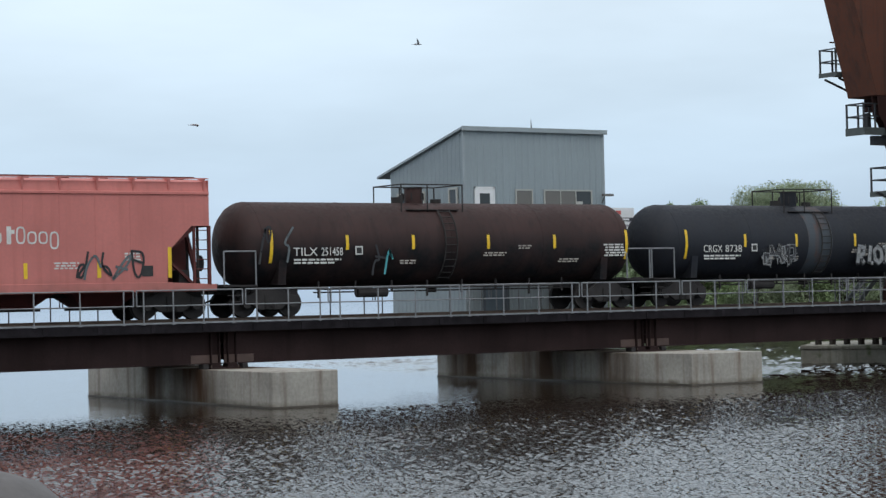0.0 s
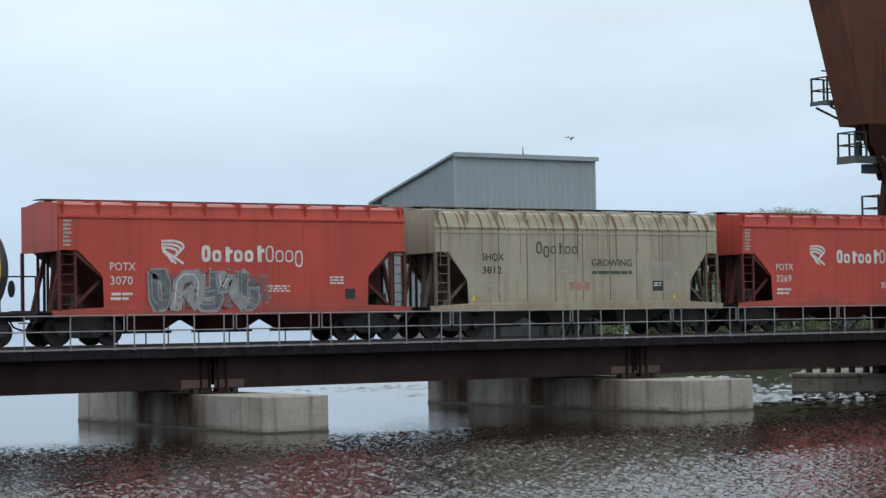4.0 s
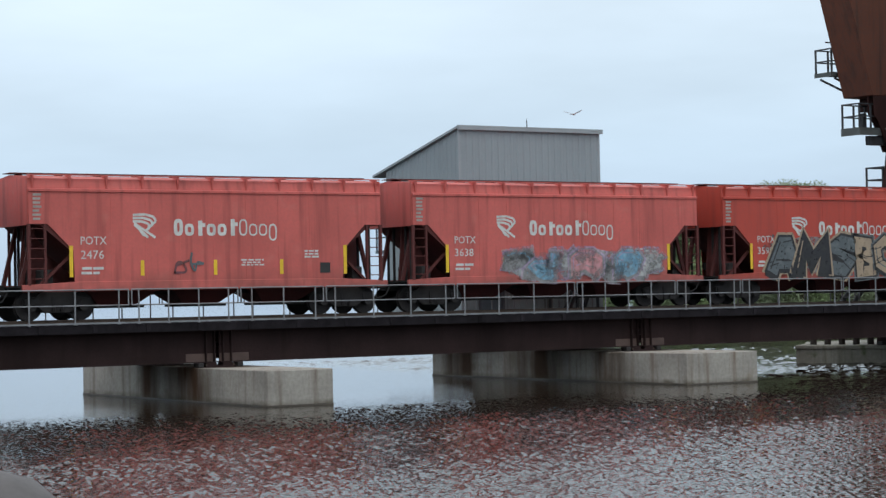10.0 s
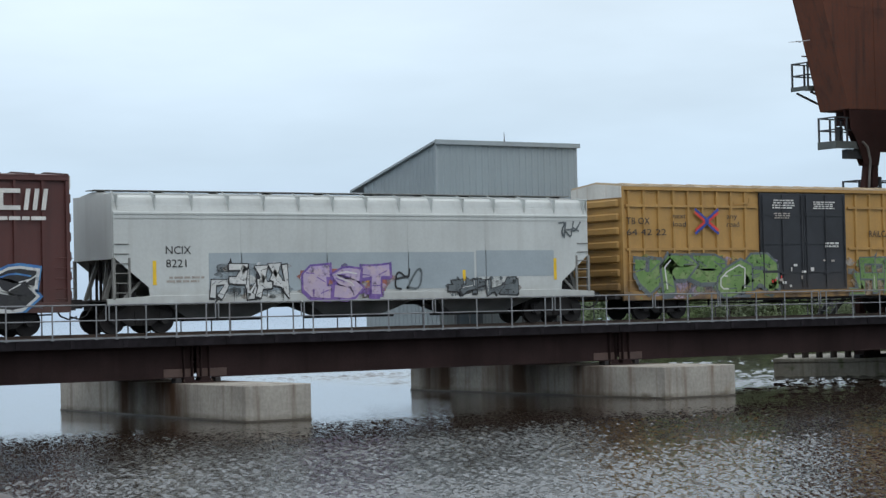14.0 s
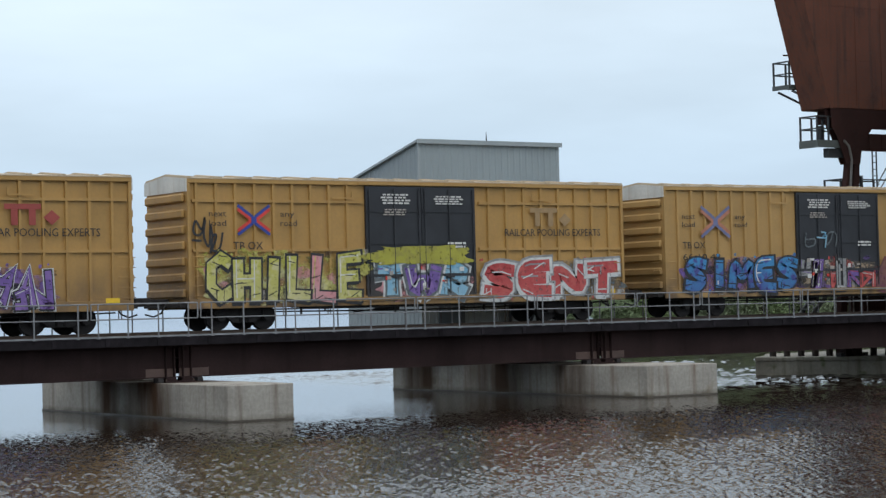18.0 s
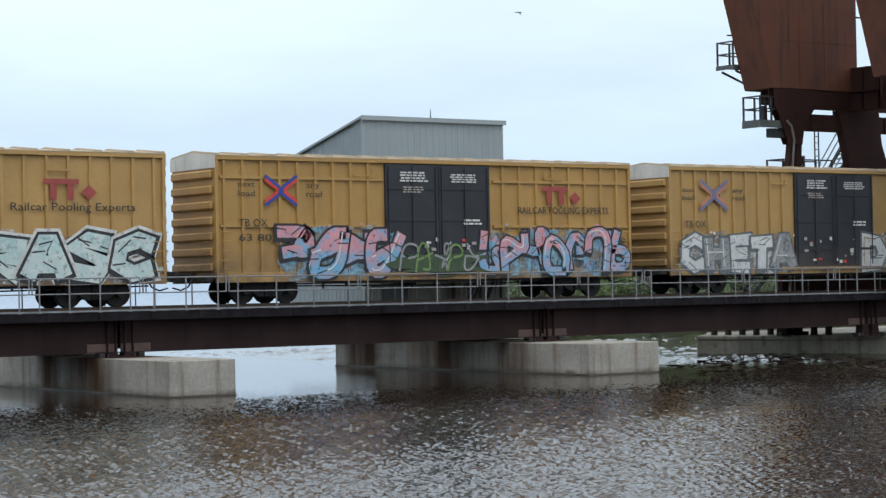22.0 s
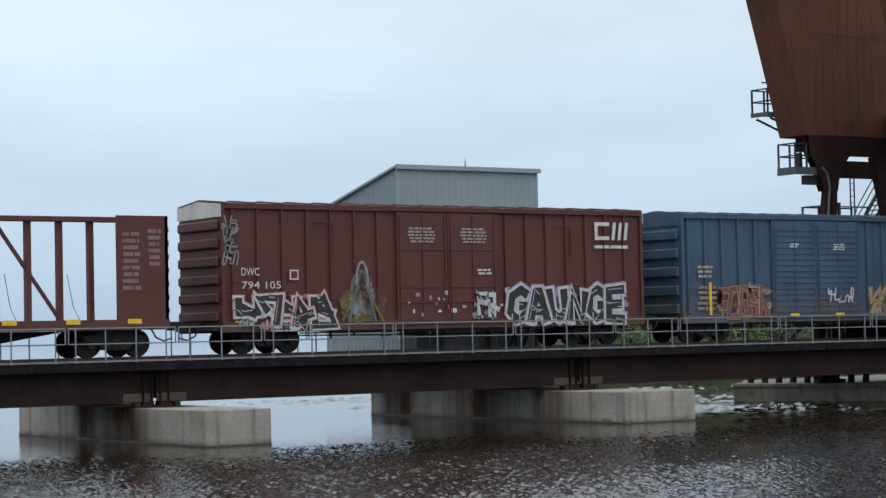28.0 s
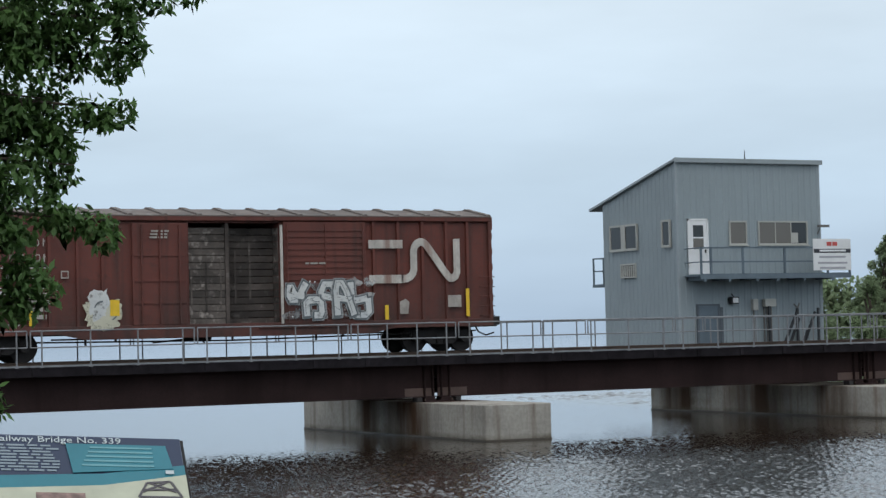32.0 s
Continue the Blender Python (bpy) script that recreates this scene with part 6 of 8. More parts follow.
M_ncpatch = mat("overpainted_grey_patch", (0.33, 0.385, 0.42), 0.5, 0, 0.08, 1.0)
M_greypaint = mat("grey_cover_paint", (0.17, 0.175, 0.18), 0.6, 0, 0.2, 1.5)
M_agtext = mat("dark_green_letters", (0.05, 0.075, 0.06), 0.5, 0, 0.1, 2)

POTASH_WORD = [(1.0, 0), (0.72, 0), (0.9, 0), (0.72, 0), (0.72, 0), (1.0, 0), (1.0, 0), (0.72, 0), (0.72, 0), (0.72, 0.3)]


def potash_car(label, paint, number, dark=None, yellow=True, graf=None, code="POTX", wx=0.0, wz=0.0):
    root = hopper(label, 13.0, paint, dark or M_reddk, group="red covered hoppers")
    y = -SIDE - 0.012
    q = Geo()  # emblem: a fan of bent bands
    for k in range(5):
        f = 0.115 * k
        pts = [(3.58, 3.20 - f * 0.9), (4.02 - f * 0.6, 3.22 - f), (4.32 - f * 0.8, 3.14 - f), (4.40 - f, 3.0 - f), (4.22 - f, 2.86 - f * 0.8)] if k < 3 else [(3.62 + 0.14 * (k - 3), 2.90 - 0.05 * (k - 3)), (4.12 + 0.26 * (k - 3), 2.46)]
        for (xa, za), (xb, zb) in zip(pts, pts[1:]):
            t = Vector((xb - xa, zb - za)).normalized() * 0.04
            q.add([(xa - t.y, y - 0.001 * k, za + t.x), (xa + t.y, y - 0.001 * k, za - t.x), (xb + t.y, y - 0.001 * k, zb - t.x), (xb - t.y, y - 0.001 * k, zb + t.x)], [(0, 1, 2, 3)])
    q.add([(3.60, y, 2.96), (3.70, y, 2.96), (4.05, y, 2.5), (3.93, y, 2.5)], [(0, 1, 2, 3)])
    part("emblem", q, M_mark, root, "pale fan emblem")
    word_blocks(root, 5.04 + wx, 7.45 + wx, 2.52 + wz, 3.08 + wz, POTASH_WORD[:6], M_mark, bold=1.55)
    word_blocks(root, 7.45 + wx, 8.95 + wx, 2.52 + wz, 3.08 + wz, POTASH_WORD[6:], M_mark, bold=0.75)
    stencil(root, code, 1.75, 2.65, 2.24, 2.50, M_mark)
    stencil(root, number, 1.75, 2.55, 1.78, 2.05, M_mark)
    text_bars(root, 1.75, 2.6, 1.25, 1.55, 2, M_mark, y=y)
    text_bars(root, 7.5, 8.4, 1.5, 1.75, 3, M_mark, y=y, seed=4)
    text_bars(root, 9.9, 10.6, 1.75, 2.05, 3, M_mark, y=y, seed=5)
    text_bars(root, 0.12, 0.45, 3.0, 3.9, 7, M_markdim, y=y, seed=6)
    part("data_box", Geo().box(10.55, 10.95, y, y + 0.004, 1.25, 1.6), M_markblack, root)
    if yellow:
        reflectors(root, [(1.42, 1.2, 2.2)] + [(x, 1.22, 1.72) for x in (3.9, 6.55, 9.05)] + [(11.55, 1.2, 2.2)])
    return root


def grower_car(label, number):
    root = hopper(label, 13.08, M_beige, M_beigedk, top=4.42, band=3.75, style="round", group="beige covered hoppers", cut=(0.55, 1.35, 2.9, 1.85), hatch=0, runs=M_run)
    y = -SIDE - 0.012
    part("ridge_line", Geo().box(0, 13.08, -SIDE - 0.02, -SIDE - 0.001, 3.58, 3.64), M_beige, root)
    word_blocks(root, 4.4, 6.35, 2.85, 3.3, [(1, 0), (0.65, 0.3), (0.65, 0), (0.9, 0), (0.65, 0), (0.65, 0)], M_agtext)
    stencil(root, "GROWING", 6.95, 8.85, 2.4, 2.66, M_markblack)
    text_bars(root, 6.95, 8.85, 2.06, 2.26, 1, M_agtext, y=y)
    text_bars(root, 5.2, 6.4, 2.12, 2.26, 1, M_markdim, y=y)
    stencil(root, "SHQX", 2.0, 2.95, 2.6, 2.86, M_markblack)
    stencil(root, number, 2.0, 2.85, 2.12, 2.38, M_markblack)
    text_bars(root, 2.0, 2.9, 1.45, 1.75, 2, M_markdim, y=y)
    text_bars(root, 9.75, 11.2, 1.95, 2.6, 8, M_markdim, y=y, seed=3)
    part("faded_stamp", Geo().box(5.9, 6.85, y, y + 0.004, 1.5, 1.8), mat("faded_red_stamp", (0.36, 0.21, 0.17), 0.6, 0, 0.2, 6), root)
    part("data_box", Geo().box(9.85, 10.35, y, y + 0.004, 1.46, 1.84), M_markblack, root)
    text_bars(root, 9.9, 10.3, 1.62, 1.8, 2, M_mark, y=y - 0.005)
    reflectors(root, [(1.6, 1.15, 1.3), (10.9, 1.15, 1.3)], w=0.1)
    return root


# ---------------------------------------------------------------- tank cars
def tank_mat(name, base, rust, amt):
    return mat(name, base, 0.6, 0, 0.2, 0.35, 0.05, 8, streak=rust, amount=amt, low=((0.03, 0.028, 0.026), 0.6, 1.3), spec=0.3)


# Brown upper half; low turns it near black below mid height.
M_tbrown = mat("brown_topped_black_paint", (0.050, 0.027, 0.025), 0.65, 0, 0.25, 0.4, 0.05, 8, streak=(0.02, 0.014, 0.013), amount=0.6, low=((0.011, 0.011, 0.013), 2.05, 2.75), spec=0.25)
M_tblack = tank_mat("black_tank_paint", (0.018, 0.0205, 0.028), (0.024, 0.023, 0.025), 0.5)
M_tgrey = mat("dusty_grey_tank_paint", (0.054, 0.066, 0.080), 0.65, 0, 0.2, 0.35, 0.05, 8, streak=(0.10, 0.048, 0.036), amount=0.75, second=(0.085, 0.052, 0.043), spread=0.52, soft=0.3, low=((0.05, 0.047, 0.045), 0.6, 1.4))
M_spill = mat("dark_product_stain", (0.014, 0.012, 0.011), 0.35, 0, 0.3, 1.0)


def curved_patch(root, x0, x1, z0, z1, r, zc, material, name, lift=0.012):
    """A patch that lies on the barrel between two heights on the near side."""
    a0, a1 = math.asin(max(-1, min(1, (z0 - zc) / r))), math.asin(max(-1, min(1, (z1 - zc) / r)))
    q, n = Geo(), max(2, int(abs(a1 - a0) * 10))
    vs = []
    for k in range(n + 1):
        a = a0 + (a1 - a0) * k / n
        vs += [(x0, -(r + lift) * math.cos(a), zc + (r + lift) * math.sin(a)), (x1, -(r + lift) * math.cos(a), zc + (r + lift) * math.sin(a))]
    q.add(vs, [(2 * k, 2 * k + 1, 2 * k + 3, 2 * k + 2) for k in range(n)])
    return part(name, q, material, root)


def tank_car(label, paint, code, number, L=17.2, stain=False, band=None):
    root = thing("tank_car", label, "tank car", "tank cars")
    r, zc, n = 1.49, 2.30, 48
    prof = [(0.0, 0.0), (0.06, 0.45), (0.16, 0.8), (0.32, 1.12), (0.52, 1.34), (0.74, 1.46), (0.95, r)]
    prof = prof + [(L - x, q) for x, q in reversed(prof)]
    vs, fs = [], []
    for x, q in prof:
        vs += [(x, q * math.cos(6.28319 * k / n), zc + q * math.sin(6.28319 * k / n)) for k in range(n)]
    for i in range(len(prof) - 1):
        fs += [(i * n + k, i * n + (k + 1) % n, (i + 1) * n + (k + 1) % n, (i + 1) * n + k) for k in range(n)]
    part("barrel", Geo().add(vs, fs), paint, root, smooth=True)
    for x in (0.95, 4.6, 8.6, 12.6, L - 0.95):
        part("weld_band", Geo().rod((x - 0.02, 0, zc), (x + 0.02, 0, zc), r + 0.006, 48), paint, root, smooth=True)
    # fittings on the crown
    mx = L * 0.46
    dome = part("manway", Geo().rod((mx, 0, zc + r - 0.05), (mx, 0, zc + r + 0.52), 0.33, 16), paint, root, smooth=True)
    part("manway_lid", Geo().rod((mx, 0, zc + r + 0.521), (mx, 0, zc + r + 0.57), 0.37, 16), M_under, dome)
    part("safety_valve", Geo().rod((mx + 0.95, 0, zc + r - 0.05), (mx + 0.95, 0, zc + r + 0.14), 0.2, 12), M_under, root)
    part("loading_valve", Geo().rod((mx - 0.7, 0, zc + r - 0.05), (mx - 0.7, 0, zc + r + 0.2), 0.22, 10), M_under, root)
    for k in range(6):
        part("bolt", Geo().rod((mx + 0.42 * math.cos(k), 0.42 * math.sin(k), zc + r + 0.1), (mx + 0.42 * math.cos(k), 0.42 * math.sin(k), zc + r + 0.36), 0.03, 5), M_under, dome)
    cage = part("platform_frame", Geo().box(mx - 0.9, mx + 1.3, -1.02, -0.72, zc + r - 0.30, zc + r - 0.275), M_under, root, "crown walkway with handrails")
    for x in (mx - 1.1, mx, mx + 1.5):
        for y in (-0.95, 0.95):
            part("stanchion", Geo().rod((x, y, zc + r - 0.4), (x, y, zc + r + 0.62), 0.025, 6), M_under, cage)
    for y in (-0.95, 0.95):
        part("handrail", Geo().rod((mx - 1.1, y, zc + r + 0.62), (mx + 1.5, y, zc + r + 0.62), 0.025, 6), M_under, cage)
    part("handrail", Geo().rod((mx - 1.1, -0.95, zc + r + 0.62), (mx - 1.1, 0.95, zc + r + 0.62), 0.025, 6).rod((mx + 1.5, -0.95, zc + r + 0.62), (mx + 1.5, 0.95, zc + r + 0.62), 0.025, 6), M_under, cage)
    # ladder down the barrel
    lad = Geo()
    for x in (mx + 0.35, mx + 0.85):
        pts = [(x, -(r + 0.09) * math.cos(a), zc + (r + 0.09) * math.sin(a)) for a in [-0.95 + 0.18 * k for k in range(11)]]
        lad.tube(pts, 0.028, 5)
    ladder = part("ladder", lad, M_under, root)
    for k in range(11):
        a = -0.9 + 0.17 * k
        part("rung", Geo().rod((mx + 0.35, -(r + 0.09) * math.cos(a), zc + (r + 0.09) * math.sin(a)), (mx + 0.85, -(r + 0.09) * math.cos(a), zc + (r + 0.09) * math.sin(a)), 0.018, 5), M_under, ladder)
    # saddles, stub sills, end rails
    for x, e in ((0.0, 1), (L, -1)):
        part("stub_sill", Geo().box(min(x - e * 0.55, x + e * 2.9), max(x - e * 0.55, x + e * 2.9), -0.3, 0.3, 0.62, 0.95), M_under, root)
        part("saddle", Geo().prism([(-1.3, 0.9), (1.3, 0.9), (1.42, 1.75), (0.9, 1.35), (0, 1.1), (-0.9, 1.35), (-1.42, 1.75)], "x", x + e * 1.75 - 0.15, x + e * 1.75 + 0.15), paint, root)
        part("end_platform", Geo().box(min(x - e * 0.55, x + e * 0.75), max(x - e * 0.55, x + e * 0.75), -1.45, 1.45, 0.86, 0.92), M_under, root)
        rail = part("end_rail", Geo().tube([(x - e * 0.5, -1.42, 0.92), (x - e * 0.5, -1.42, 2.05), (x + e * 0.7, -1.42, 2.05), (x + e * 0.7, -1.42, 0.92)], 0.03), M_railing if not stain else M_under, root, "bent pipe end rail")
        part("brake_wheel", Geo().rod((x - e * 0.42, 0.5, 1.7), (x - e * 0.46, 0.5, 1.7), 0.28, 14), M_under, rail)
        for k in range(3):
            part("step", Geo().rod((x - e * 0.4, -1.45, 0.35 + 0.22 * k), (x + e * 0.1, -1.45, 0.35 + 0.22 * k), 0.02, 5), M_under, root)
    part("bottom_outlet", Geo().rod((L / 2, 0, 0.55), (L / 2, 0, 0.95), 0.2, 10).box(L / 2 - 0.5, L / 2 + 0.5, -0.5, 0.5, 0.72, 0.82), M_under, root)
    part("brake_rod", Geo().rod((3.3, -0.7, 0.62), (L - 3.3, -0.7, 0.62), 0.03, 6).rod((3.3, -0.9, 0.72), (L - 3.3, -0.9, 0.72), 0.025, 6), M_under, root)
    part("air_tank", Geo().rod((5.0, -0.8, 0.58), (6.2, -0.8, 0.58), 0.17, 10), M_under, root)
    for k in range(8):
        x = 3.4 + k * (L - 6.8) / 7
        part("pipe_hanger", Geo().box(x - 0.03, x + 0.03, -0.92, -0.86, 0.42 + 0.1 * (k % 3), 1.0), M_under, root)
    # marks
    for x in (4.25, 6.95, 10.15, 13.1):
        curved_patch(root, x - 0.06, x + 0.06, 2.08, 2.58, r, zc, M_reflect, "reflector")
    for x in (1.28, L - 0.75):
        curved_patch(root, x - 0.06, x + 0.06, 1.65, 2.75, r, zc, M_reflect, "reflector")
    y = -r - 0.03
    stencil(root, code, 2.1, 3.05, 1.88, 2.16, M_mark, y)
    stencil(root, number, 3.2, 4.05, 1.88, 2.16, M_mark, y)
    text_bars(root, 2.1, 4.0, 1.58, 1.8, 2, M_mark, y + 0.02)
    text_bars(root, L - 1.85, L - 0.75, 1.75, 2.25, 5, M_mark, y + 0.01, seed=3)
    part("placard", Geo().box(4.55, 4.85, y, y + 0.004, 1.9, 2.2), M_mark, root)
    part("placard_core", Geo().box(4.60, 4.80, y - 0.006, y - 0.001, 1.95, 2.15), M_markblack, root)
    for k, x in enumerate((6.3, 9.9, 11.4, 13.2)):
        text_bars(root, x, x + 0.8 + 0.3 * (k % 2), 1.55 + 0.25 * (k % 3), 1.72 + 0.25 * (k % 3), 2, M_markdim, y + 0.02, seed=k)
    if stain:
        rnd = random.Random(17)
        for x0, x1, zt in ((10.1, 12.2, 3.15), (7.75, 8.4, 3.75)):
            x = x0
            while x < x1:
                w = rnd.uniform(0.08, 0.24)
                edge = math.sqrt(max(0.0, min(x - x0, x1 - x) / (x1 - x0)) * 0.5)
                curved_patch(root, x, x + w + 0.02, 0.95 + rnd.uniform(0, 0.5) * (0.5 - edge), zt - rnd.uniform(0.0, 1.5) * (0.5 - edge), r, zc, M_spill, "product_stain", 0.010)
                x += w
    running_gear(root, L, 1.4)
    return root


# ---------------------------------------------------------------- centre-beam flat car
M_markfaint = mat("worn_red_stencil", (0.22, 0.15, 0.14), 0.7, 0, 0.25, 3)


def beam_car(label):
    root = thing("centre_beam_car", label, "flat car")
    L, p = 22.3, M_brown2
    part("deck", Geo().box(0, L, -1.5, 1.5, 0.95, 1.06), p, root)
    part("side_sill", Geo().box(0, L, -1.56, -1.501, 0.72, 1.06), p, root)
    part("fish_belly", Geo().prism([(3.2, 0.72), (L - 3.2, 0.72), (L - 5.5, 0.36), (5.5, 0.36)], "y", -0.5, 0.5), M_under, root)
    for x, e in ((0.0, 1), (L, -1)):
        bk = part("bulkhead", Geo().box(min(x, x + e * 0.12), max(x, x + e * 0.12), -1.5, 1.5, 1.061, 4.5), p, root, "solid end bulkhead")
        part("side_plate", Geo().prism([(x, 1.061), (x + e * (0.9 if x == 0 else 1.9), 1.061), (x + e * (0.5 if x == 0 else 1.9), 4.5), (x, 4.5)], "y", -1.5, -1.46), p, bk)
        for k in range(7):
            part("bulkhead_rib", Geo().box(min(x, x - e * 0.08), max(x, x - e * 0.08), -1.4, 1.4, 1.25 + 0.45 * k, 1.42 + 0.45 * k), p, bk)
    part("top_chord", Geo().box(0, L, -0.28, 0.28, 4.36, 4.52), p, root)
    text_bars(root, L - 1.7, L - 1.0, 2.0, 4.0, 9, M_markfaint, y=-1.512, seed=4)
    text_bars(root, L - 0.75, L - 0.25, 2.8, 4.1, 6, M_markfaint, y=-1.512, seed=5)
    n = 17
    xs = [1.15 + (L - 2.3 - 1.0) * k / n for k in range(n + 1)]
    for k, x in enumerate(xs):
        part("post", Geo().box(x - 0.09, x + 0.09, -0.12, 0.12, 1.062, 4.357), p, root)
    for k in range(0, n - 1, 2):
        mid_ = xs[k + 1]
        if k < n / 2:
            part("diagonal", Geo().bar((xs[k], 0, 1.1), (xs[k + 2], 0, 4.3), 0.11, 0.11), p, root)
        else:
            part("diagonal", Geo().bar((xs[k], 0, 4.3), (xs[k + 2], 0, 1.1), 0.11, 0.11), p, root)
    for k in range(10):
        x = 1.2 + k * 2.2
        part("winch", Geo().box(x - 0.25, x + 0.25, -1.58, -1.561, 0.92, 1.08), M_reflect, root, "yellow tie-down winch")
        part("strap", Geo().tube([(x + 0.3, -1.4, 1.1), (x + 0.36, -0.8, 1.5), (x + 0.42, -0.2, 2.6)], 0.012, 4), M_black, root)
    running_gear(root, L, 1.75)
    return root


# ---------------------------------------------------------------- the train, front to rear
W = (0.62, 0.62, 0.60)
BLK = spray((0.02, 0.02, 0.025), (0.03, 0.03, 0.03))
WHT = spray((0.62, 0.63, 0.62), (0.52, 0.54, 0.55))
LBL = spray((0.17, 0.40, 0.58), (0.30, 0.50, 0.62))
BLU = spray((0.05, 0.16, 0.42), (0.08, 0.26, 0.50))
PUR = spray((0.13, 0.075, 0.29), (0.24, 0.14, 0.40))
PNK = spray((0.62, 0.26, 0.28), (0.58, 0.33, 0.34))
GRN = spray((0.12, 0.24, 0.06), (0.22, 0.30, 0.12))
LIM = spray((0.50, 0.48, 0.10), (0.58, 0.54, 0.30))
RED = spray((0.42, 0.045, 0.05), (0.50, 0.10, 0.09))
TEA = spray((0.05, 0.30, 0.33), (0.12, 0.40, 0.44))
GRY = spray((0.24, 0.25, 0.26), (0.33, 0.33, 0.33))
DGR = spray((0.10, 0.12, 0.13), (0.14, 0.16, 0.17))
LIL = spray((0.42, 0.34, 0.52), (0.52, 0.42, 0.48))
MAR = spray((0.14, 0.06, 0.055), (0.20, 0.07, 0.09))
TAN = spray((0.36, 0.28, 0.20), (0.42, 0.32, 0.22))

TRAIN = []


def couple(x, root):
    TRAIN.append((x, root))
    return root


couple(17.99, potash_car("chalky pink covered hopper car with dark scrawled graffiti", M_pink, "3104", wx=-1.2, wz=-0.2))
graffiti(TRAIN[-1][1], 8.1, 10.6, 1.25, 2.15, 5, [DGR], BLK, M_pink, 11, fat=0.10)
t1 = couple(32.1, tank_car("brown-topped black tank car with white stencils and green tags", M_tbrown, "TILX", "251458"))
graffiti(t1, 0.9, 2.0, 1.6, 3.0, 2, [TEA, DGR], BLK, M_tbrown, 3, y=-1.50, fat=0.12)
graffiti(t1, 5.3, 6.3, 1.25, 2.3, 2, [TEA], BLK, M_tbrown, 4, y=-1.52, fat=0.12)
t2 = couple(50.2, tank_car("glossy black tank car with silver tags and yellow strips", M_tblack, "CRGX", "8738"))
graffiti(t2, 5.2, 6.8, 1.5, 2.15, 4, [BLK], GRY, M_tblack, 5, y=-1.52, fat=0.2)
graffiti(t2, 10.2, 12.1, 1.45, 2.15, 4, [GRY], BLK, M_tblack, 6, y=-1.52, fat=0.2, word="RIOT")
curved_patch(t2, 7.6, 8.9, 1.0, 3.7, 1.49, 2.30, M_tgrey, "dust_streak", 0.009)
part("yellow_placard", Geo().box(12.2, 13.1, -1.53, -1.524, 1.78, 2.05), M_reflect, t2)
couple(68.35, tank_car("dusty grey tank car with a black product stain", M_tgrey, "CRGX", "8229", stain=True))
c = couple(86.79, potash_car("bright red covered hopper car with grey graffiti", M_red, "3070", yellow=False))
graffiti(c, 3.3, 7.4, 1.05, 2.25, 5, [DGR, GRY], GRY, M_greypaint, 21)
couple(101.1, grower_car("beige covered hopper car with rust streaks", "3812"))
couple(115.5, potash_car("clean bright red covered hopper car", M_red, "3269", yellow=False))
couple(129.79, grower_car("beige covered hopper car with rust streaks", "3520"))

c = couple(144.25, hopper("rust-stained grey covered hopper car with faint tags", 16.28, M_mq, M_beigedk, top=4.42, band=3.58, style="round", chutes=3, cut=(0.6, 1.2, 2.45, 1.65), group="grey covered hoppers", runs=M_rundk))
part("rusted_crown", Geo().prism([(-SIDE + 0.075, 3.92), (-SIDE + 0.255, 4.31), (-SIDE + 0.58, 4.455), (-SIDE + 0.58, 4.445), (-SIDE + 0.27, 4.29), (-SIDE + 0.09, 3.9)], "x", 0.02, 16.26), M_mqroof, c)
part("stencil_panel", Geo().box(1.35, 2.7, -SIDE - 0.012, -SIDE - 0.006, 2.12, 2.5), M_mark, c)
part("stencil_panel", Geo().box(1.35, 2.45, -SIDE - 0.012, -SIDE - 0.006, 1.64, 2.0), M_mark, c)
stencil(c, "MQRX", 1.42, 2.62, 2.18, 2.43, M_markblack, -SIDE - 0.02)
stencil(c, "80060", 1.42, 2.36, 1.69, 1.94, M_markblack, -SIDE - 0.02)
part("data_box", Geo().box(15.0, 15.55, -SIDE - 0.012, -SIDE - 0.006, 1.3, 1.7), M_markblack, c)
for a, b, n_, f, sd in ((2.5, 7.7, 5, GRY, 31), (8.2, 9.8, 3, MAR, 32), (10.4, 14.2, 5, GRY, 33)):
    graffiti(c, a, b, 1.2, 2.05, n_, [f], DGR, M_mq, sd, fat=0.16)
for k in range(4):
    reflectors(c, [(3.0 + 3.5 * k, 1.15, 1.5)])

c = couple(161.82, potash_car("faded red covered hopper car with grey painted-over graffiti", M_red2, "2349"))
GREYC = spray((0.17, 0.185, 0.19), (0.22, 0.23, 0.23))
graffiti(c, 3.5, 9.1, 0.92, 1.85, 7, [GREYC], GREYC, spray((0.30, 0.045, 0.045), (0.36, 0.06, 0.055)), 41, fat=0.4)
part("cover_patch", Geo().prism([(3.4, 0.86), (9.3, 0.86), (8.9, 1.12), (8.1, 1.28), (6.4, 1.2), (4.9, 1.3), (3.9, 1.1)], "y", -SIDE - 0.064, -SIDE - 0.062), GREYC, c, "grey painted-over band")
reflectors(c, [(x, 1.22, 1.72) for x in (3.9, 6.55, 9.05)], y=-SIDE - 0.07)
c = couple(176.13, potash_car("faded red covered hopper car with a small dark tag", M_red2, "2476"))
graffiti(c, 5.1, 6.1, 1.35, 2.05, 2, [DGR], MAR, M_red2, 42, fat=0.12)
c = couple(190.48, potash_car("faded red covered hopper car with pale blue-grey graffiti", M_red2, "3638"))
graffiti(c, 4.0, 11.2, 0.95, 2.0, 7, [haze_of(GRY), haze_of(LBL), haze_of(WHT), haze_of(PNK)], haze_of(GRY), GRY, 43, halo=haze_of(LIL), fat=0.34)
c = couple(204.8, potash_car("orange-red covered hopper car with black and silver graffiti", M_red, "3599"))
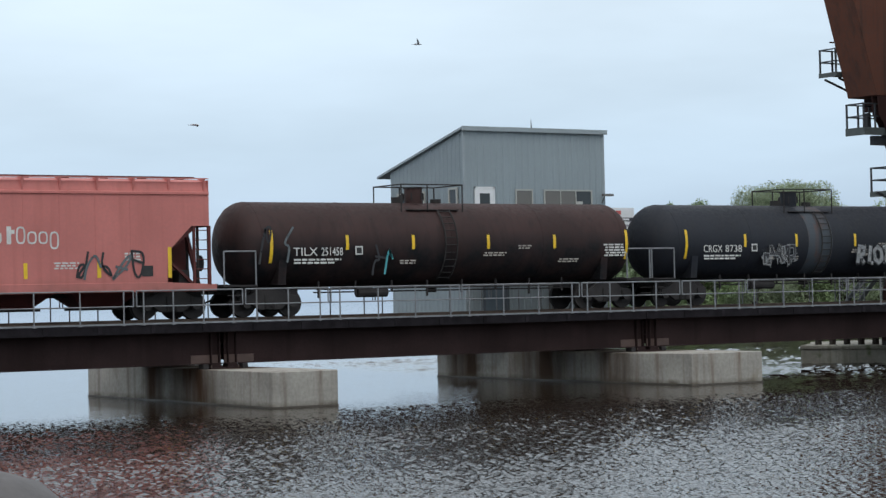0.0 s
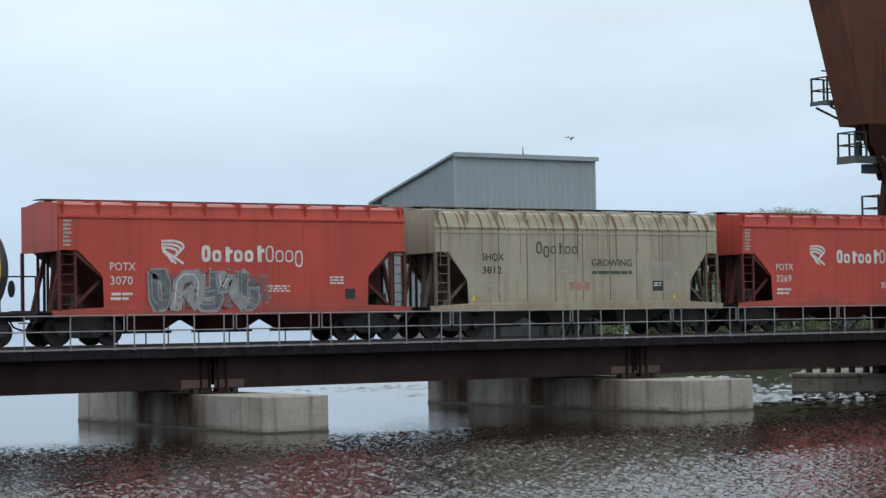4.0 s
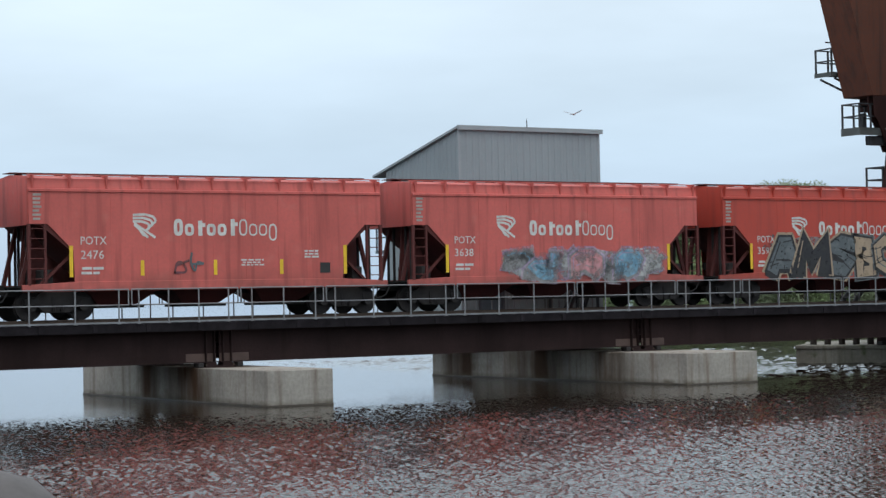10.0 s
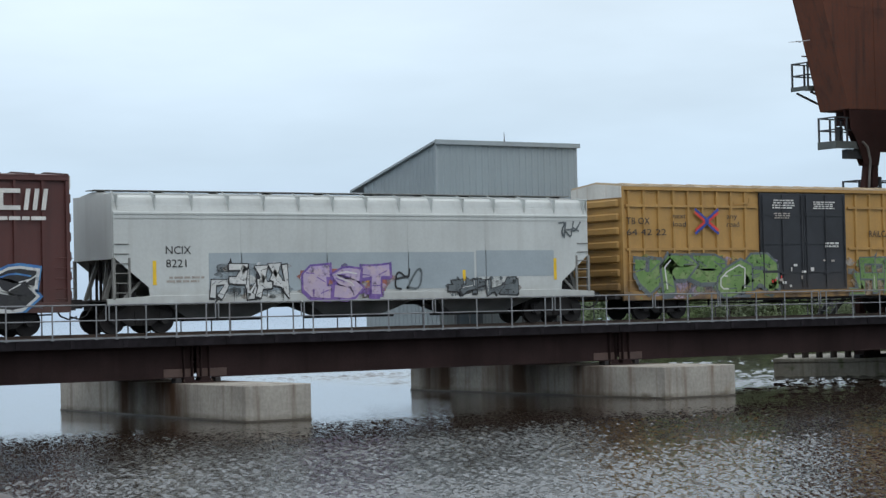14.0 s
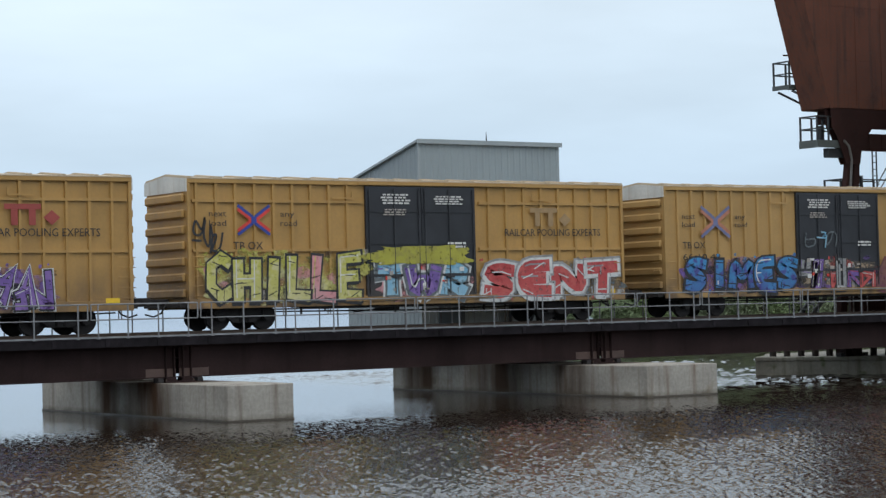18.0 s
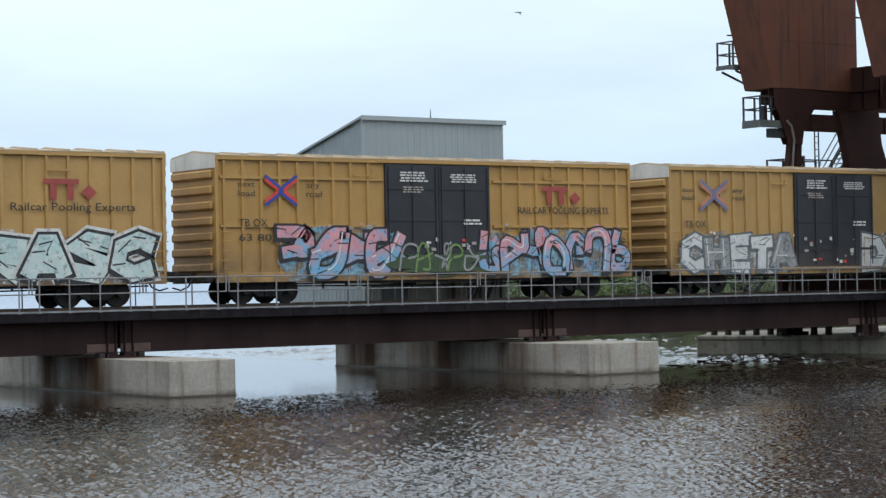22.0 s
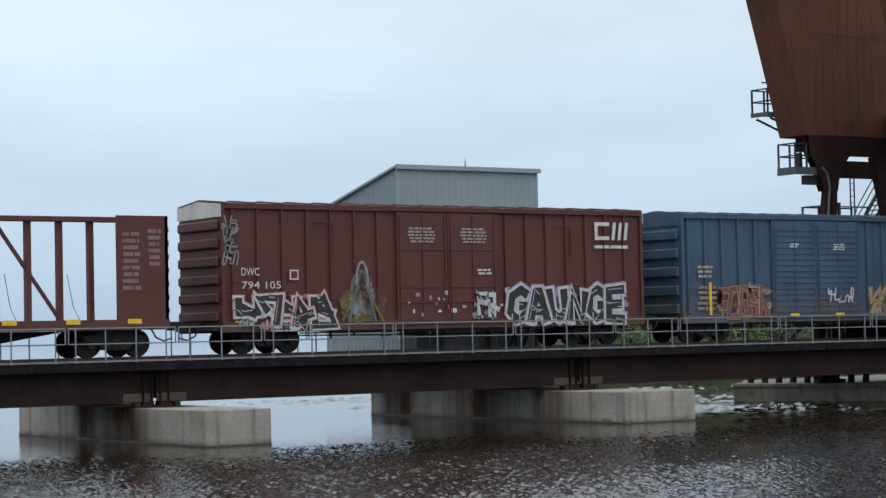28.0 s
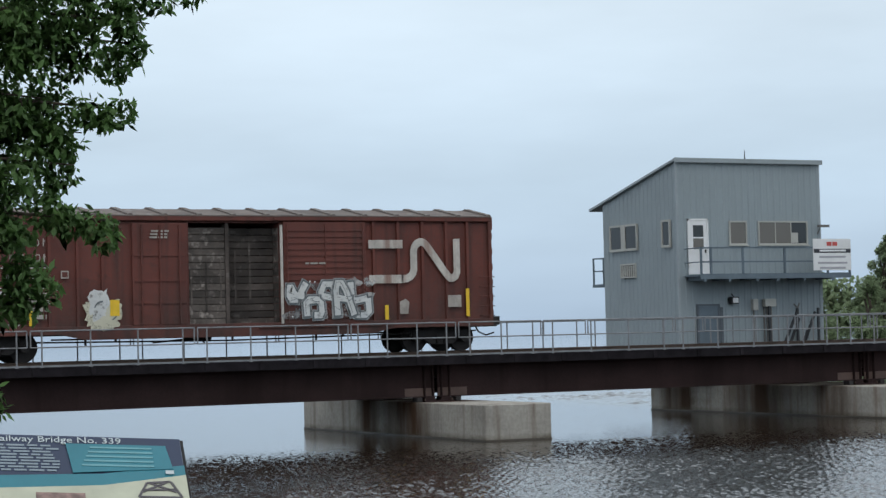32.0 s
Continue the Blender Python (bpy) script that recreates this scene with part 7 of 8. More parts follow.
graffiti(c, 2.35, 7.0, 0.95, 2.5, 4, [DGR, BLK, DGR], BLK, GRY, 44, halo=TAN, fat=0.24, word="AMS")
graffiti(c, 7.0, 11.6, 0.95, 2.5, 4, [TAN, TAN, GRY], BLK, TAN, 45, halo=DGR, fat=0.24, word="BOZE")

c = couple(219.28, national_car("793 900", M_brown, "dark brown box car with pastel and blue graffiti", 51))
graffiti(c, 0.4, 7.4, 0.55, 2.0, 6, [spray((0.62, 0.27, 0.28), (0.17, 0.10, 0.38), 1.15, 1.55)], PUR, GRN, 52, halo=WHT, fat=0.34, word="UATOR")
graffiti(c, 11.5, 17.4, 0.55, 2.0, 5, [DGR, BLK], WHT, LBL, 53, halo=BLU, fat=0.32, word="CBAS")
graffiti(c, 2.45, 3.5, 2.65, 3.4, 2, [GRY], BLK, GRY, 54, fat=0.2)
graffiti(c, 0.15, 1.3, 3.1, 3.9, 3, [GRY], GRY, M_brown, 55, fat=0.1)

c = couple(239.39, hopper("long pale grey covered hopper car with graffiti", 19.41, M_nc, M_ncdk, top=4.42, band=3.72, style="round", chutes=3, cut=(0.02, 1.24, 2.3, 1.33), group="grey covered hoppers", brackets=True, rib_n=5))
part("ridge_line", Geo().box(0, 19.41, -SIDE - 0.02, -SIDE - 0.001, 3.6, 3.68), M_nc, c)
part("cover_patch", Geo().box(3.45, 14.2, -SIDE - 0.008, -SIDE - 0.004, 1.15, 2.45), M_ncpatch, c, "blue-grey overpainted patch")
part("cover_patch", Geo().box(14.3, 17.8, -SIDE - 0.008, -SIDE - 0.004, 1.55, 2.5), M_ncpatch, c, "blue-grey overpainted patch")
stencil(c, "NCIX", 1.87, 2.8, 2.42, 2.68, M_markblack)
stencil(c, "8221", 1.87, 2.62, 1.98, 2.24, M_markblack)
text_bars(c, 1.87, 3.3, 1.45, 1.7, 2, M_markdim, y=-SIDE - 0.012)
graffiti(c, 3.6, 6.4, 1.0, 2.1, 4, [WHT], BLK, M_ncpatch, 61, fat=0.2)
graffiti(c, 7.0, 10.6, 0.95, 2.0, 3, [LIL], PUR, spray((0.36, 0.12, 0.10), (0.40, 0.16, 0.12)), 62, fat=0.34, word="EST")
graffiti(c, 10.8, 11.9, 1.2, 1.9, 2, [DGR], BLK, M_ncpatch, 63, fat=0.14)
graffiti(c, 13.0, 16.0, 1.0, 1.5, 4, [DGR], BLK, M_nc, 64, fat=0.2)
graffiti(c, 18.0, 19.0, 3.0, 3.6, 3, [DGR], DGR, M_nc, 65, fat=0.1)
for k in range(5):
    reflectors(c, [(1.45 + 4.1 * k, 1.4, 2.2 if k in (0, 4) else 1.8)])

M_logofaint = mat("faded_logo_paint", (0.33, 0.22, 0.11), 0.6, 0, 0.15, 2)
c = couple(260.48, pool_car("64 42 22", "yellow box car with black doors and green graffiti", marks=(0.2, 3.48, 3.06), emb=(4.2, 3.6, 0.6), seed=71))
graffiti(c, 0.8, 7.6, 0.75, 2.3, 5, [GRN, GRN], DGR, LIL, 72, fat=0.34)
graffiti(c, 11.9, 18.0, 0.75, 2.2, 7, [GRN], DGR, TAN, 73, fat=0.22)
c = couple(281.17, pool_car("64 04 94", "yellow box car with black doors and violet graffiti", marks=(0.9, 2.5, 2.05), emb=(2.55, 3.55, 0.62), seed=74))
graffiti(c, 2.2, 7.1, 0.78, 2.0, 5, [PUR, BLU], BLK, LIL, 75, halo=WHT, fat=0.34, word="POLEN")
graffiti(c, 11.3, 15.7, 0.78, 2.05, 6, [PUR], BLK, PUR, 76, halo=WHT, fat=0.2)
part("cover_patch", Geo().box(0.9, 1.4, -SIDE - 0.03, -SIDE - 0.024, 0.95, 1.2), M_reflect, c)
c = couple(301.85, pool_car("64 15 03", "yellow box car with lime and red graffiti", marks=(1.7, 2.55, 2.1), emb=(2.5, 3.55, 0.62), seed=77, logo=M_logofaint))
graffiti(c, 0.65, 6.8, 0.78, 2.45, 6, [LIM, LIM, LIM, LIM, PNK, LIM], BLK, LIM, 78, fat=0.26, word="CHILLE")
graffiti(c, 7.4, 11.3, 0.85, 2.1, 4, [LBL, PUR], DGR, PNK, 79, halo=WHT, fat=0.3, word="TWR")
graffiti(c, 11.9, 18.35, 0.75, 2.15, 5, [RED], WHT, DGR, 80, halo=GRY, fat=0.36, word="SENT")
part("cover_patch", blob(7.1, 11.6, 1.95, 2.65, -SIDE - 0.07, random.Random(5)), spray((0.38, 0.36, 0.05), (0.30, 0.28, 0.06)), c)
graffiti(c, 0.15, 1.3, 2.5, 3.7, 3, [BLK], BLK, M_yel, 81, fat=0.1)
c = couple(322.56, pool_car("66 10 42", "faded yellow box car with blue and maroon graffiti", grid=False, faded=True, word="Railcar Pooling Experts", marks=(0.9, 2.5, 2.05), emb=(2.6, 3.55, 0.75), seed=82))
graffiti(c, 0.9, 7.0, 0.78, 2.2, 5, [spray((0.045, 0.24, 0.50), (0.06, 0.045, 0.24))], BLK, PUR, 83, fat=0.36, word="SIMES")
graffiti(c, 11.6, 18.0, 0.78, 2.15, 6, [spray((0.22, 0.11, 0.08), (0.16, 0.05, 0.09))], MAR, MAR, 84, fat=0.3, word="ASUR2")
graffiti(c, 7.2, 11.3, 0.85, 2.1, 5, [GRY, PUR, RED], BLK, TAN, 85, fat=0.18)
graffiti(c, 7.4, 9.2, 2.6, 3.2, 3, [LBL], DGR, M_bdoor, 86, y=-SIDE - 0.07, fat=0.14)
part("data_box", Geo().box(16.1, 16.6, -SIDE - 0.062, -SIDE - 0.058, 1.35, 1.75), M_mark, c)
c = couple(343.21, pool_car("66 19 93", "faded yellow box car with silver and mint graffiti", grid=False, faded=True, word="Railcar Pooling Experts", marks=(0.9, 2.5, 2.05), emb=(2.5, 3.6, 0.8), seed=87))
graffiti(c, 0.7, 6.9, 0.72, 2.2, 6, [GRY, WHT, DGR], BLK, GRY, 88, halo=GRY, fat=0.3, word="HOMS")
graffiti(c, 11.9, 18.2, 0.72, 2.3, 6, [spray((0.42, 0.58, 0.58), (0.60, 0.66, 0.64))], BLK, GRY, 89, halo=WHT, fat=0.26, word="RASC")
graffiti(c, 7.2, 9.4, 0.9, 1.8, 3, [BLU], BLK, M_bdoor, 90, y=-SIDE - 0.07, fat=0.2)
c = couple(363.77, pool_car("63 80 01", "yellow box car with pink and sky-blue graffiti", marks=(0.9, 2.5, 2.0), emb=(2.6, 3.75, 0.65), seed=91))
HALF = [spray((0.62, 0.30, 0.34), (0.16, 0.40, 0.60), 1.45, 1.75)]
graffiti(c, 2.5, 7.6, 0.72, 2.55, 4, HALF, BLK, LBL, 92, fat=0.4)
graffiti(c, 11.3, 18.4, 0.72, 2.5, 7, HALF, BLK, LBL, 93, fat=0.4)
DKG = spray((0.035, 0.065, 0.03), (0.06, 0.09, 0.045))
part("cover_patch", blob(7.4, 11.6, 0.75, 1.55, -SIDE - 0.07, random.Random(6), 26, 0.3), DKG, c, "green sprayed haze")
graffiti(c, 7.6, 11.2, 0.9, 2.0, 5, [GRN], GRY, DKG, 194, y=-SIDE - 0.075, fat=0.13)
c = couple(384.46, pool_car("66 11 37", "faded yellow box car with white dripping graffiti", grid=False, faded=True, marks=(0.8, 2.5, 2.03), emb=(2.4, 3.8, 0.75), black_logo=True, seed=94))
graffiti(c, 0.6, 6.9, 0.72, 2.25, 5, [WHT, GRY, WHT], DGR, WHT, 95, fat=0.26, word="CHETA")
graffiti(c, 11.0, 17.9, 0.72, 2.3, 6, [WHT, TAN], DGR, WHT, 96, fat=0.26, word="DIMEY")
c = couple(404.88, pool_car("67 60 15", "yellow box car with teal and grey wildstyle graffiti", marks=(0.33, 3.72, 3.27), emb=(5.03, 3.5, 0.55), seed=97))
graffiti(c, 0.9, 7.6, 0.75, 2.25, 7, [GRY, DGR, LIL], BLK, GRY, 98, halo=GRN, fat=0.22)
graffiti(c, 11.4, 18.5, 0.75, 2.25, 7, [TEA, GRN, TEA], DGR, PUR, 99, halo=TEA, fat=0.24, word="TOGUE")
couple(425.51, beam_car("brown centre-beam lumber flat car, empty"))
c = couple(449.79, national_car("794 105", M_brown2, "oxide-red box car with black and white graffiti", 101))
graffiti(c, 0.6, 4.4, 0.55, 1.85, 4, [BLK], WHT, BLK, 102, halo=PNK, fat=0.26)
graffiti(c, 12.0, 17.6, 0.55, 2.1, 5, [BLK], WHT, BLK, 103, halo=LIL, fat=0.26, word="GAUNGE")
OLV = spray((0.19, 0.16, 0.045), (0.13, 0.10, 0.05))
fig = part("cover_patch", blob(4.6, 6.6, 0.82, 2.0, -SIDE - 0.03, random.Random(8), 26, 0.10), haze_of(OLV), c, "olive sprayed figure")
part("cover_patch", blob(5.05, 6.1, 1.0, 2.6, -SIDE - 0.034, random.Random(9), 22, 0.10), haze_of(GRY), fig)
for k, (a, b, e, m) in enumerate(((4.75, 5.1, 5.45, OLV), (6.45, 6.1, 5.75, OLV), (5.05, 5.3, 5.55, DGR), (6.15, 5.9, 5.65, DGR))):
    part("sprayed_arc", brush(Geo(), soften([(a, 0.9), (b, 1.5 + 0.35 * (k > 1)), (e, 2.1 + 0.55 * (k > 1))], False, 2), False, 0.10, -SIDE - 0.038 - 0.001 * k), m, fig)
part("sprayed_hood", brush(Geo(), soften([(5.35, 2.2), (5.4, 2.75), (5.6, 3.05), (5.8, 2.75), (5.85, 2.2)], False, 2), False, 0.09, -SIDE - 0.043), GRY, fig)
for k in range(4):
    graffiti(c, 0.05, 0.62, 2.95 + 0.4 * k, 3.4 + 0.4 * k, 2, [GRY], GRY, GRY, 104 + 7 * k, fat=0.1)
graffiti(c, 10.6, 11.6, 1.0, 1.9, 2, [WHT], BLK, M_brown2, 105, y=-SIDE - 0.07, fat=0.2)

# blue box car with ribbed doors
posts = [0.35 + 0.9 * k for k in range(5)] + [10.4 + 0.92 * k for k in range(7)]
c = couple(470.4, box_car("box_car", "faded blue box car with ribbed doors and rust-stained sills", 16.24, M_blue, M_blue, posts, 4.85, 9.85, top=4.88, ends=5, roof=M_blue, door_bars=[1.0 + 0.24 * k for k in range(15)]))
text_bars(c, 0.75, 1.9, 1.05, 2.1, 5, spray((0.26, 0.19, 0.13), (0.30, 0.25, 0.20)), seed=3)
text_bars(c, 0.75, 1.7, 2.35, 2.9, 3, M_markdim, seed=2)
text_bars(c, 5.8, 6.4, 3.6, 3.8, 2, M_mark, y=-SIDE - 0.066)
text_bars(c, 8.3, 9.1, 3.5, 3.8, 3, M_mark, y=-SIDE - 0.066)
graffiti(c, 10.5, 13.2, 0.8, 2.0, 4, [TAN], spray((0.45, 0.22, 0.08), (0.40, 0.25, 0.10)), TAN, 111, fat=0.2)
graffiti(c, 1.9, 4.6, 0.85, 2.05, 4, [MAR], spray((0.40, 0.20, 0.10), (0.36, 0.2, 0.12)), MAR, 112, fat=0.2)
graffiti(c, 7.9, 9.6, 1.4, 2.0, 4, [WHT], WHT, M_blue, 113, y=-SIDE - 0.07, fat=0.12)
reflectors(c, [(1.45, 0.9, 2.2), (3.2, 0.95, 1.4), (12.2, 0.95, 1.4), (15.4, 0.9, 1.6)])
reflectors(c, [(6.0, 0.78, 0.9), (8.6, 0.78, 0.9)], y=-SIDE - 0.075, w=0.5)

M_ribbon = mat("worn_white_paint", (0.50, 0.47, 0.43), 0.6, 0, 0.2, 2.0, 0.0, 12, streak=(0.20, 0.08, 0.05), amount=0.8, second=(0.30, 0.20, 0.16), spread=0.36)
# last car, its sliding door half open
posts = [0.35, 1.0, 1.75, 2.5, 3.3, 4.2, 5.0, 14.3, 15.2, 16.1, 17.0, 17.8]
c = couple(488.2, box_car("box_car", "rusty red box car with an open sliding door", 18.72, M_rbrown, M_rbrown, posts, 11.05, 14.0, top=4.32, ends=6, roof=M_roofgalv,
                          door_bars=[1.1 + 0.2 * k for k in range(15)], open_bay=(7.85, 10.95), leaves=1, crown=0.33, skirt=0.10))
dl = part("side_door", Geo().box(5.95, 7.75, -SIDE - 0.02, -SIDE + 0.05, 0.9, 4.1), M_rbrown, c, "closed panel door", bevel=0.01)
for z in (1.6, 2.3, 3.1):
    part("door_bar", Geo().box(6.0, 7.7, -SIDE - 0.05, -SIDE - 0.021, z - 0.04, z + 0.04), M_rbrown, dl)
for x in (6.25, 6.85, 7.5):
    part("lock_rod", Geo().rod((x, -SIDE - 0.055, 0.95), (x, -SIDE - 0.055, 4.05), 0.03, 6), M_rbrown, dl)
part("door_edge", Geo().box(10.93, 11.02, -SIDE - 0.06, -SIDE - 0.022, 0.86, 4.05), M_ribbon, c, "worn pale door edge")
part("fish_sill", Geo().prism([(3.2, 0.73), (15.4, 0.73), (14.2, 0.48), (4.4, 0.48)], "y", -SIDE - 0.012, -SIDE + 0.05), M_rbrown, c)
q, y = Geo(), -SIDE - 0.010
for z in (2.12, 3.28):
    q.box(14.1, 15.35, y, y + 0.004, z, z + 0.28)


def ribbon(q, pts, w, y):
    for i, ((a, b), (d, e)) in enumerate(zip(pts, pts[1:])):
        t = Vector((d - a, e - b)).normalized()
        s_ = Vector((-t.y, t.x)) * w / 2
        a, b, d, e = a - t.x * 0.035, b - t.y * 0.035, d + t.x * 0.035, e + t.y * 0.035
        q.add([(a + s_.x, y - 0.0006 * i, b + s_.y), (a - s_.x, y - 0.0006 * i, b - s_.y), (d - s_.x, y - 0.0006 * i, e - s_.y), (d + s_.x, y - 0.0006 * i, e + s_.y)], [(0, 1, 2, 3)])


ribbon(q, [(15.33, 2.26), (15.50, 2.28), (15.63, 2.35), (15.71, 2.45), (15.75, 2.58), (15.75, 3.18), (15.79, 3.33), (15.87, 3.44), (16.0, 3.5), (16.12, 3.48), (16.22, 3.40), (17.0, 2.36), (17.1, 2.28), (17.2, 2.27), (17.3, 2.34), (17.36, 2.48), (17.36, 3.56)], 0.25, y)
part("logo_ribbon", q, M_ribbon, c, "worn white ribbon marking")
for z, rows in ((3.38, [(0, 0.75), (0.95, 0.6), (1.7, 0.45)]), (2.9, [(0, 0.7), (0.95, 0.6), (1.75, 0.4)])):
    for x, w in rows:
        word_blocks(c, 1.1 + x, 1.1 + x + w, z, z + 0.24, [(1, 0)] * max(2, int(w / 0.24)), M_markdim, bold=0.85)
word_blocks(c, 1.15, 1.65, 2.33, 2.56, [(1, 0)] * 2, M_mark)
stencil(c, "558", 1.85, 2.45, 2.33, 2.56, M_mark)
stencil(c, "007", 2.6, 3.25, 2.33, 2.56, M_mark)
part("underline", Geo().box(1.1, 3.3, -SIDE - 0.02, -SIDE - 0.016, 2.70, 2.73).box(1.1, 3.3, -SIDE - 0.02, -SIDE - 0.016, 2.08, 2.11), M_mark, c)
part("dimension_bar", Geo().box(2.05, 2.15, -SIDE - 0.02, -SIDE - 0.016, 1.05, 2.0).box(1.75, 2.45, -SIDE - 0.02, -SIDE - 0.016, 1.9, 2.0).box(1.85, 2.35, -SIDE - 0.02, -SIDE - 0.016, 0.95, 1.0), M_mark, c)
text_bars(c, 2.55, 3.3, 1.1, 2.0, 4, M_markdim)
part("stencil_box", Geo().box(3.65, 3.9, -SIDE - 0.02, -SIDE - 0.014, 2.38, 2.62), M_markdim, c)
part("stencil_core", Geo().box(3.69, 3.86, -SIDE - 0.026, -SIDE - 0.021, 2.42, 2.58), M_rbrown, c)
CREAM = spray((0.52, 0.50, 0.38), (0.60, 0.58, 0.46))
cp = part("cream_patch", blob(4.35, 5.6, 0.78, 1.75, -SIDE - 0.03, random.Random(31), 18, 0.16), CREAM, c, "cream painted figure patch")
part("cream_patch", blob(4.5, 5.15, 1.1, 2.05, -SIDE - 0.036, random.Random(32), 14, 0.2), WHT, cp)
part("scrawl", hook(random.Random(4), 4.95, 1.4, 0.5, 0.5, -SIDE - 0.04, 0.06), DGR, cp)
part("scrawl", hook(random.Random(6), 5.2, 1.3, 0.4, 0.4, -SIDE - 0.041, 0.05), DGR, cp)
part("yellow_patch", Geo().box(5.2, 5.5, -SIDE - 0.042, -SIDE - 0.038, 1.2, 1.7), M_reflect, c)
graffiti(c, 11.2, 14.0, 1.1, 2.25, 5, [WHT], DGR, M_rbrown, 121, y=-SIDE - 0.07, halo=GRY, fat=0.3)
graffiti(c, 1.1, 1.7, 1.0, 1.5, 2, [GRY], GRY, M_rbrown, 122, fat=0.14)
reflectors(c, [(0.82, 0.92, 1.92), (2.7, 0.94, 1.4), (14.72, 0.92, 1.4), (17.75, 0.98, 1.92)])
text_bars(c, 6.5, 7.2, 3.6, 3.9, 3, M_markdim, y=-SIDE - 0.07)
text_bars(c, 11.8, 12.6, 2.75, 2.85, 1, M_markdim, y=-SIDE - 0.07)
part("data_box", Geo().box(17.0, 17.5, -SIDE - 0.02, -SIDE - 0.014, 1.3, 1.7), M_markdim, c)
part("worn_patch", Geo().prism([(15.2, 1.1), (15.5, 1.1), (15.55, 1.5), (15.4, 1.6), (15.2, 1.5)], "y", -SIDE - 0.02, -SIDE - 0.016), M_markdim, c)


# ---------------------------------------------------------------- trees
def leaf_mat(name, dark, light):
    m = bpy.data.materials.new(name)
    m.use_nodes = True
    t = m.node_tree
    n, k = t.nodes, t.links.new
    p = n["Principled BSDF"]
    g_ = n.new("ShaderNodeNewGeometry")
    r = n.new("ShaderNodeValToRGB")
    r.color_ramp.elements[0].color, r.color_ramp.elements[1].color = rgb(dark), rgb(light)
    k(g_.outputs["Random Per Island"], r.inputs[0])
    k(r.outputs[0], p.inputs["Base Color"])
    p.inputs["Roughness"].default_value = 0.55
    tr = n.new("ShaderNodeBsdfTranslucent")
    k(r.outputs[0], tr.inputs["Color"])
    mx = n.new("ShaderNodeMixShader")
    mx.inputs[0].default_value = 0.5
    k(p.outputs[0], mx.inputs[1])
    k(tr.outputs[0], mx.inputs[2])
    k(mx.outputs[0], n["Material Output"].inputs["Surface"])
    return m


M_leaf_near = leaf_mat("ash_leaves", (0.085, 0.165, 0.05), (0.20, 0.36, 0.12))
# Far-bank leaves are paler than life: distance haze is mixed into their colours.
M_leaf_willow = leaf_mat("hazed_willow_leaves", (0.32, 0.395, 0.245), (0.44, 0.52, 0.335))
M_leaf_dark = leaf_mat("hazed_poplar_leaves", (0.27, 0.36, 0.20), (0.38, 0.485, 0.275))
M_leaf_bright = leaf_mat("hazed_shrub_leaves", (0.31, 0.43, 0.21), (0.43, 0.55, 0.28))


def leaf_cloud(centres, per, size, rs, slim=0.5, droop=0.0):
    """Many small pointed leaves round the centres (x, y, z, radius); each leaf is a bent kite of two triangles."""
    vs, fs, ns = [], [], []
    for cx, cy, cz, rad in centres:
        m = int(per * max(0.3, rad) ** 1.5) if rad > 0.5 else per
        d = rs.normal(size=(m, 3))
        d /= np.linalg.norm(d, axis=1)[:, None]
        q = np.array([cx, cy, cz]) + d * (rad * rs.uniform(0.35, 1.0, (m, 1)) ** 0.6) * np.array([1, 1, 0.85])
        u = rs.normal(size=(m, 3))
        u[:, 2] -= droop
        u /= np.linalg.norm(u, axis=1)[:, None]
        w = np.cross(u, rs.normal(size=(m, 3)))
        w /= np.linalg.norm(w, axis=1)[:, None] + 1e-6
        s = size * rs.uniform(0.6, 1.3, (m, 1))
        a, b, c, e = q, q + u * s * 0.45 + w * s * slim * 0.5, q + u * s, q + u * s * 0.45 - w * s * slim * 0.5
        nn = 0.8 * d + np.array([0, -0.25, 0.8]) + 0.10 * np.cross(u, w)
        ns += np.repeat(nn / np.linalg.norm(nn, axis=1)[:, None], 4, axis=0).tolist()
        o = len(vs)
        vs += np.stack([a, b, c, e], 1).reshape(-1, 3).tolist()
        fs += [(o + 4 * i, o + 4 * i + 1, o + 4 * i + 2, o + 4 * i + 3) for i in range(m)]
    me = bpy.data.meshes.new("crown")
    me.from_pydata(vs, [], fs)
    me.shade_smooth()
    me.normals_split_custom_set_from_vertices(ns)
    return me


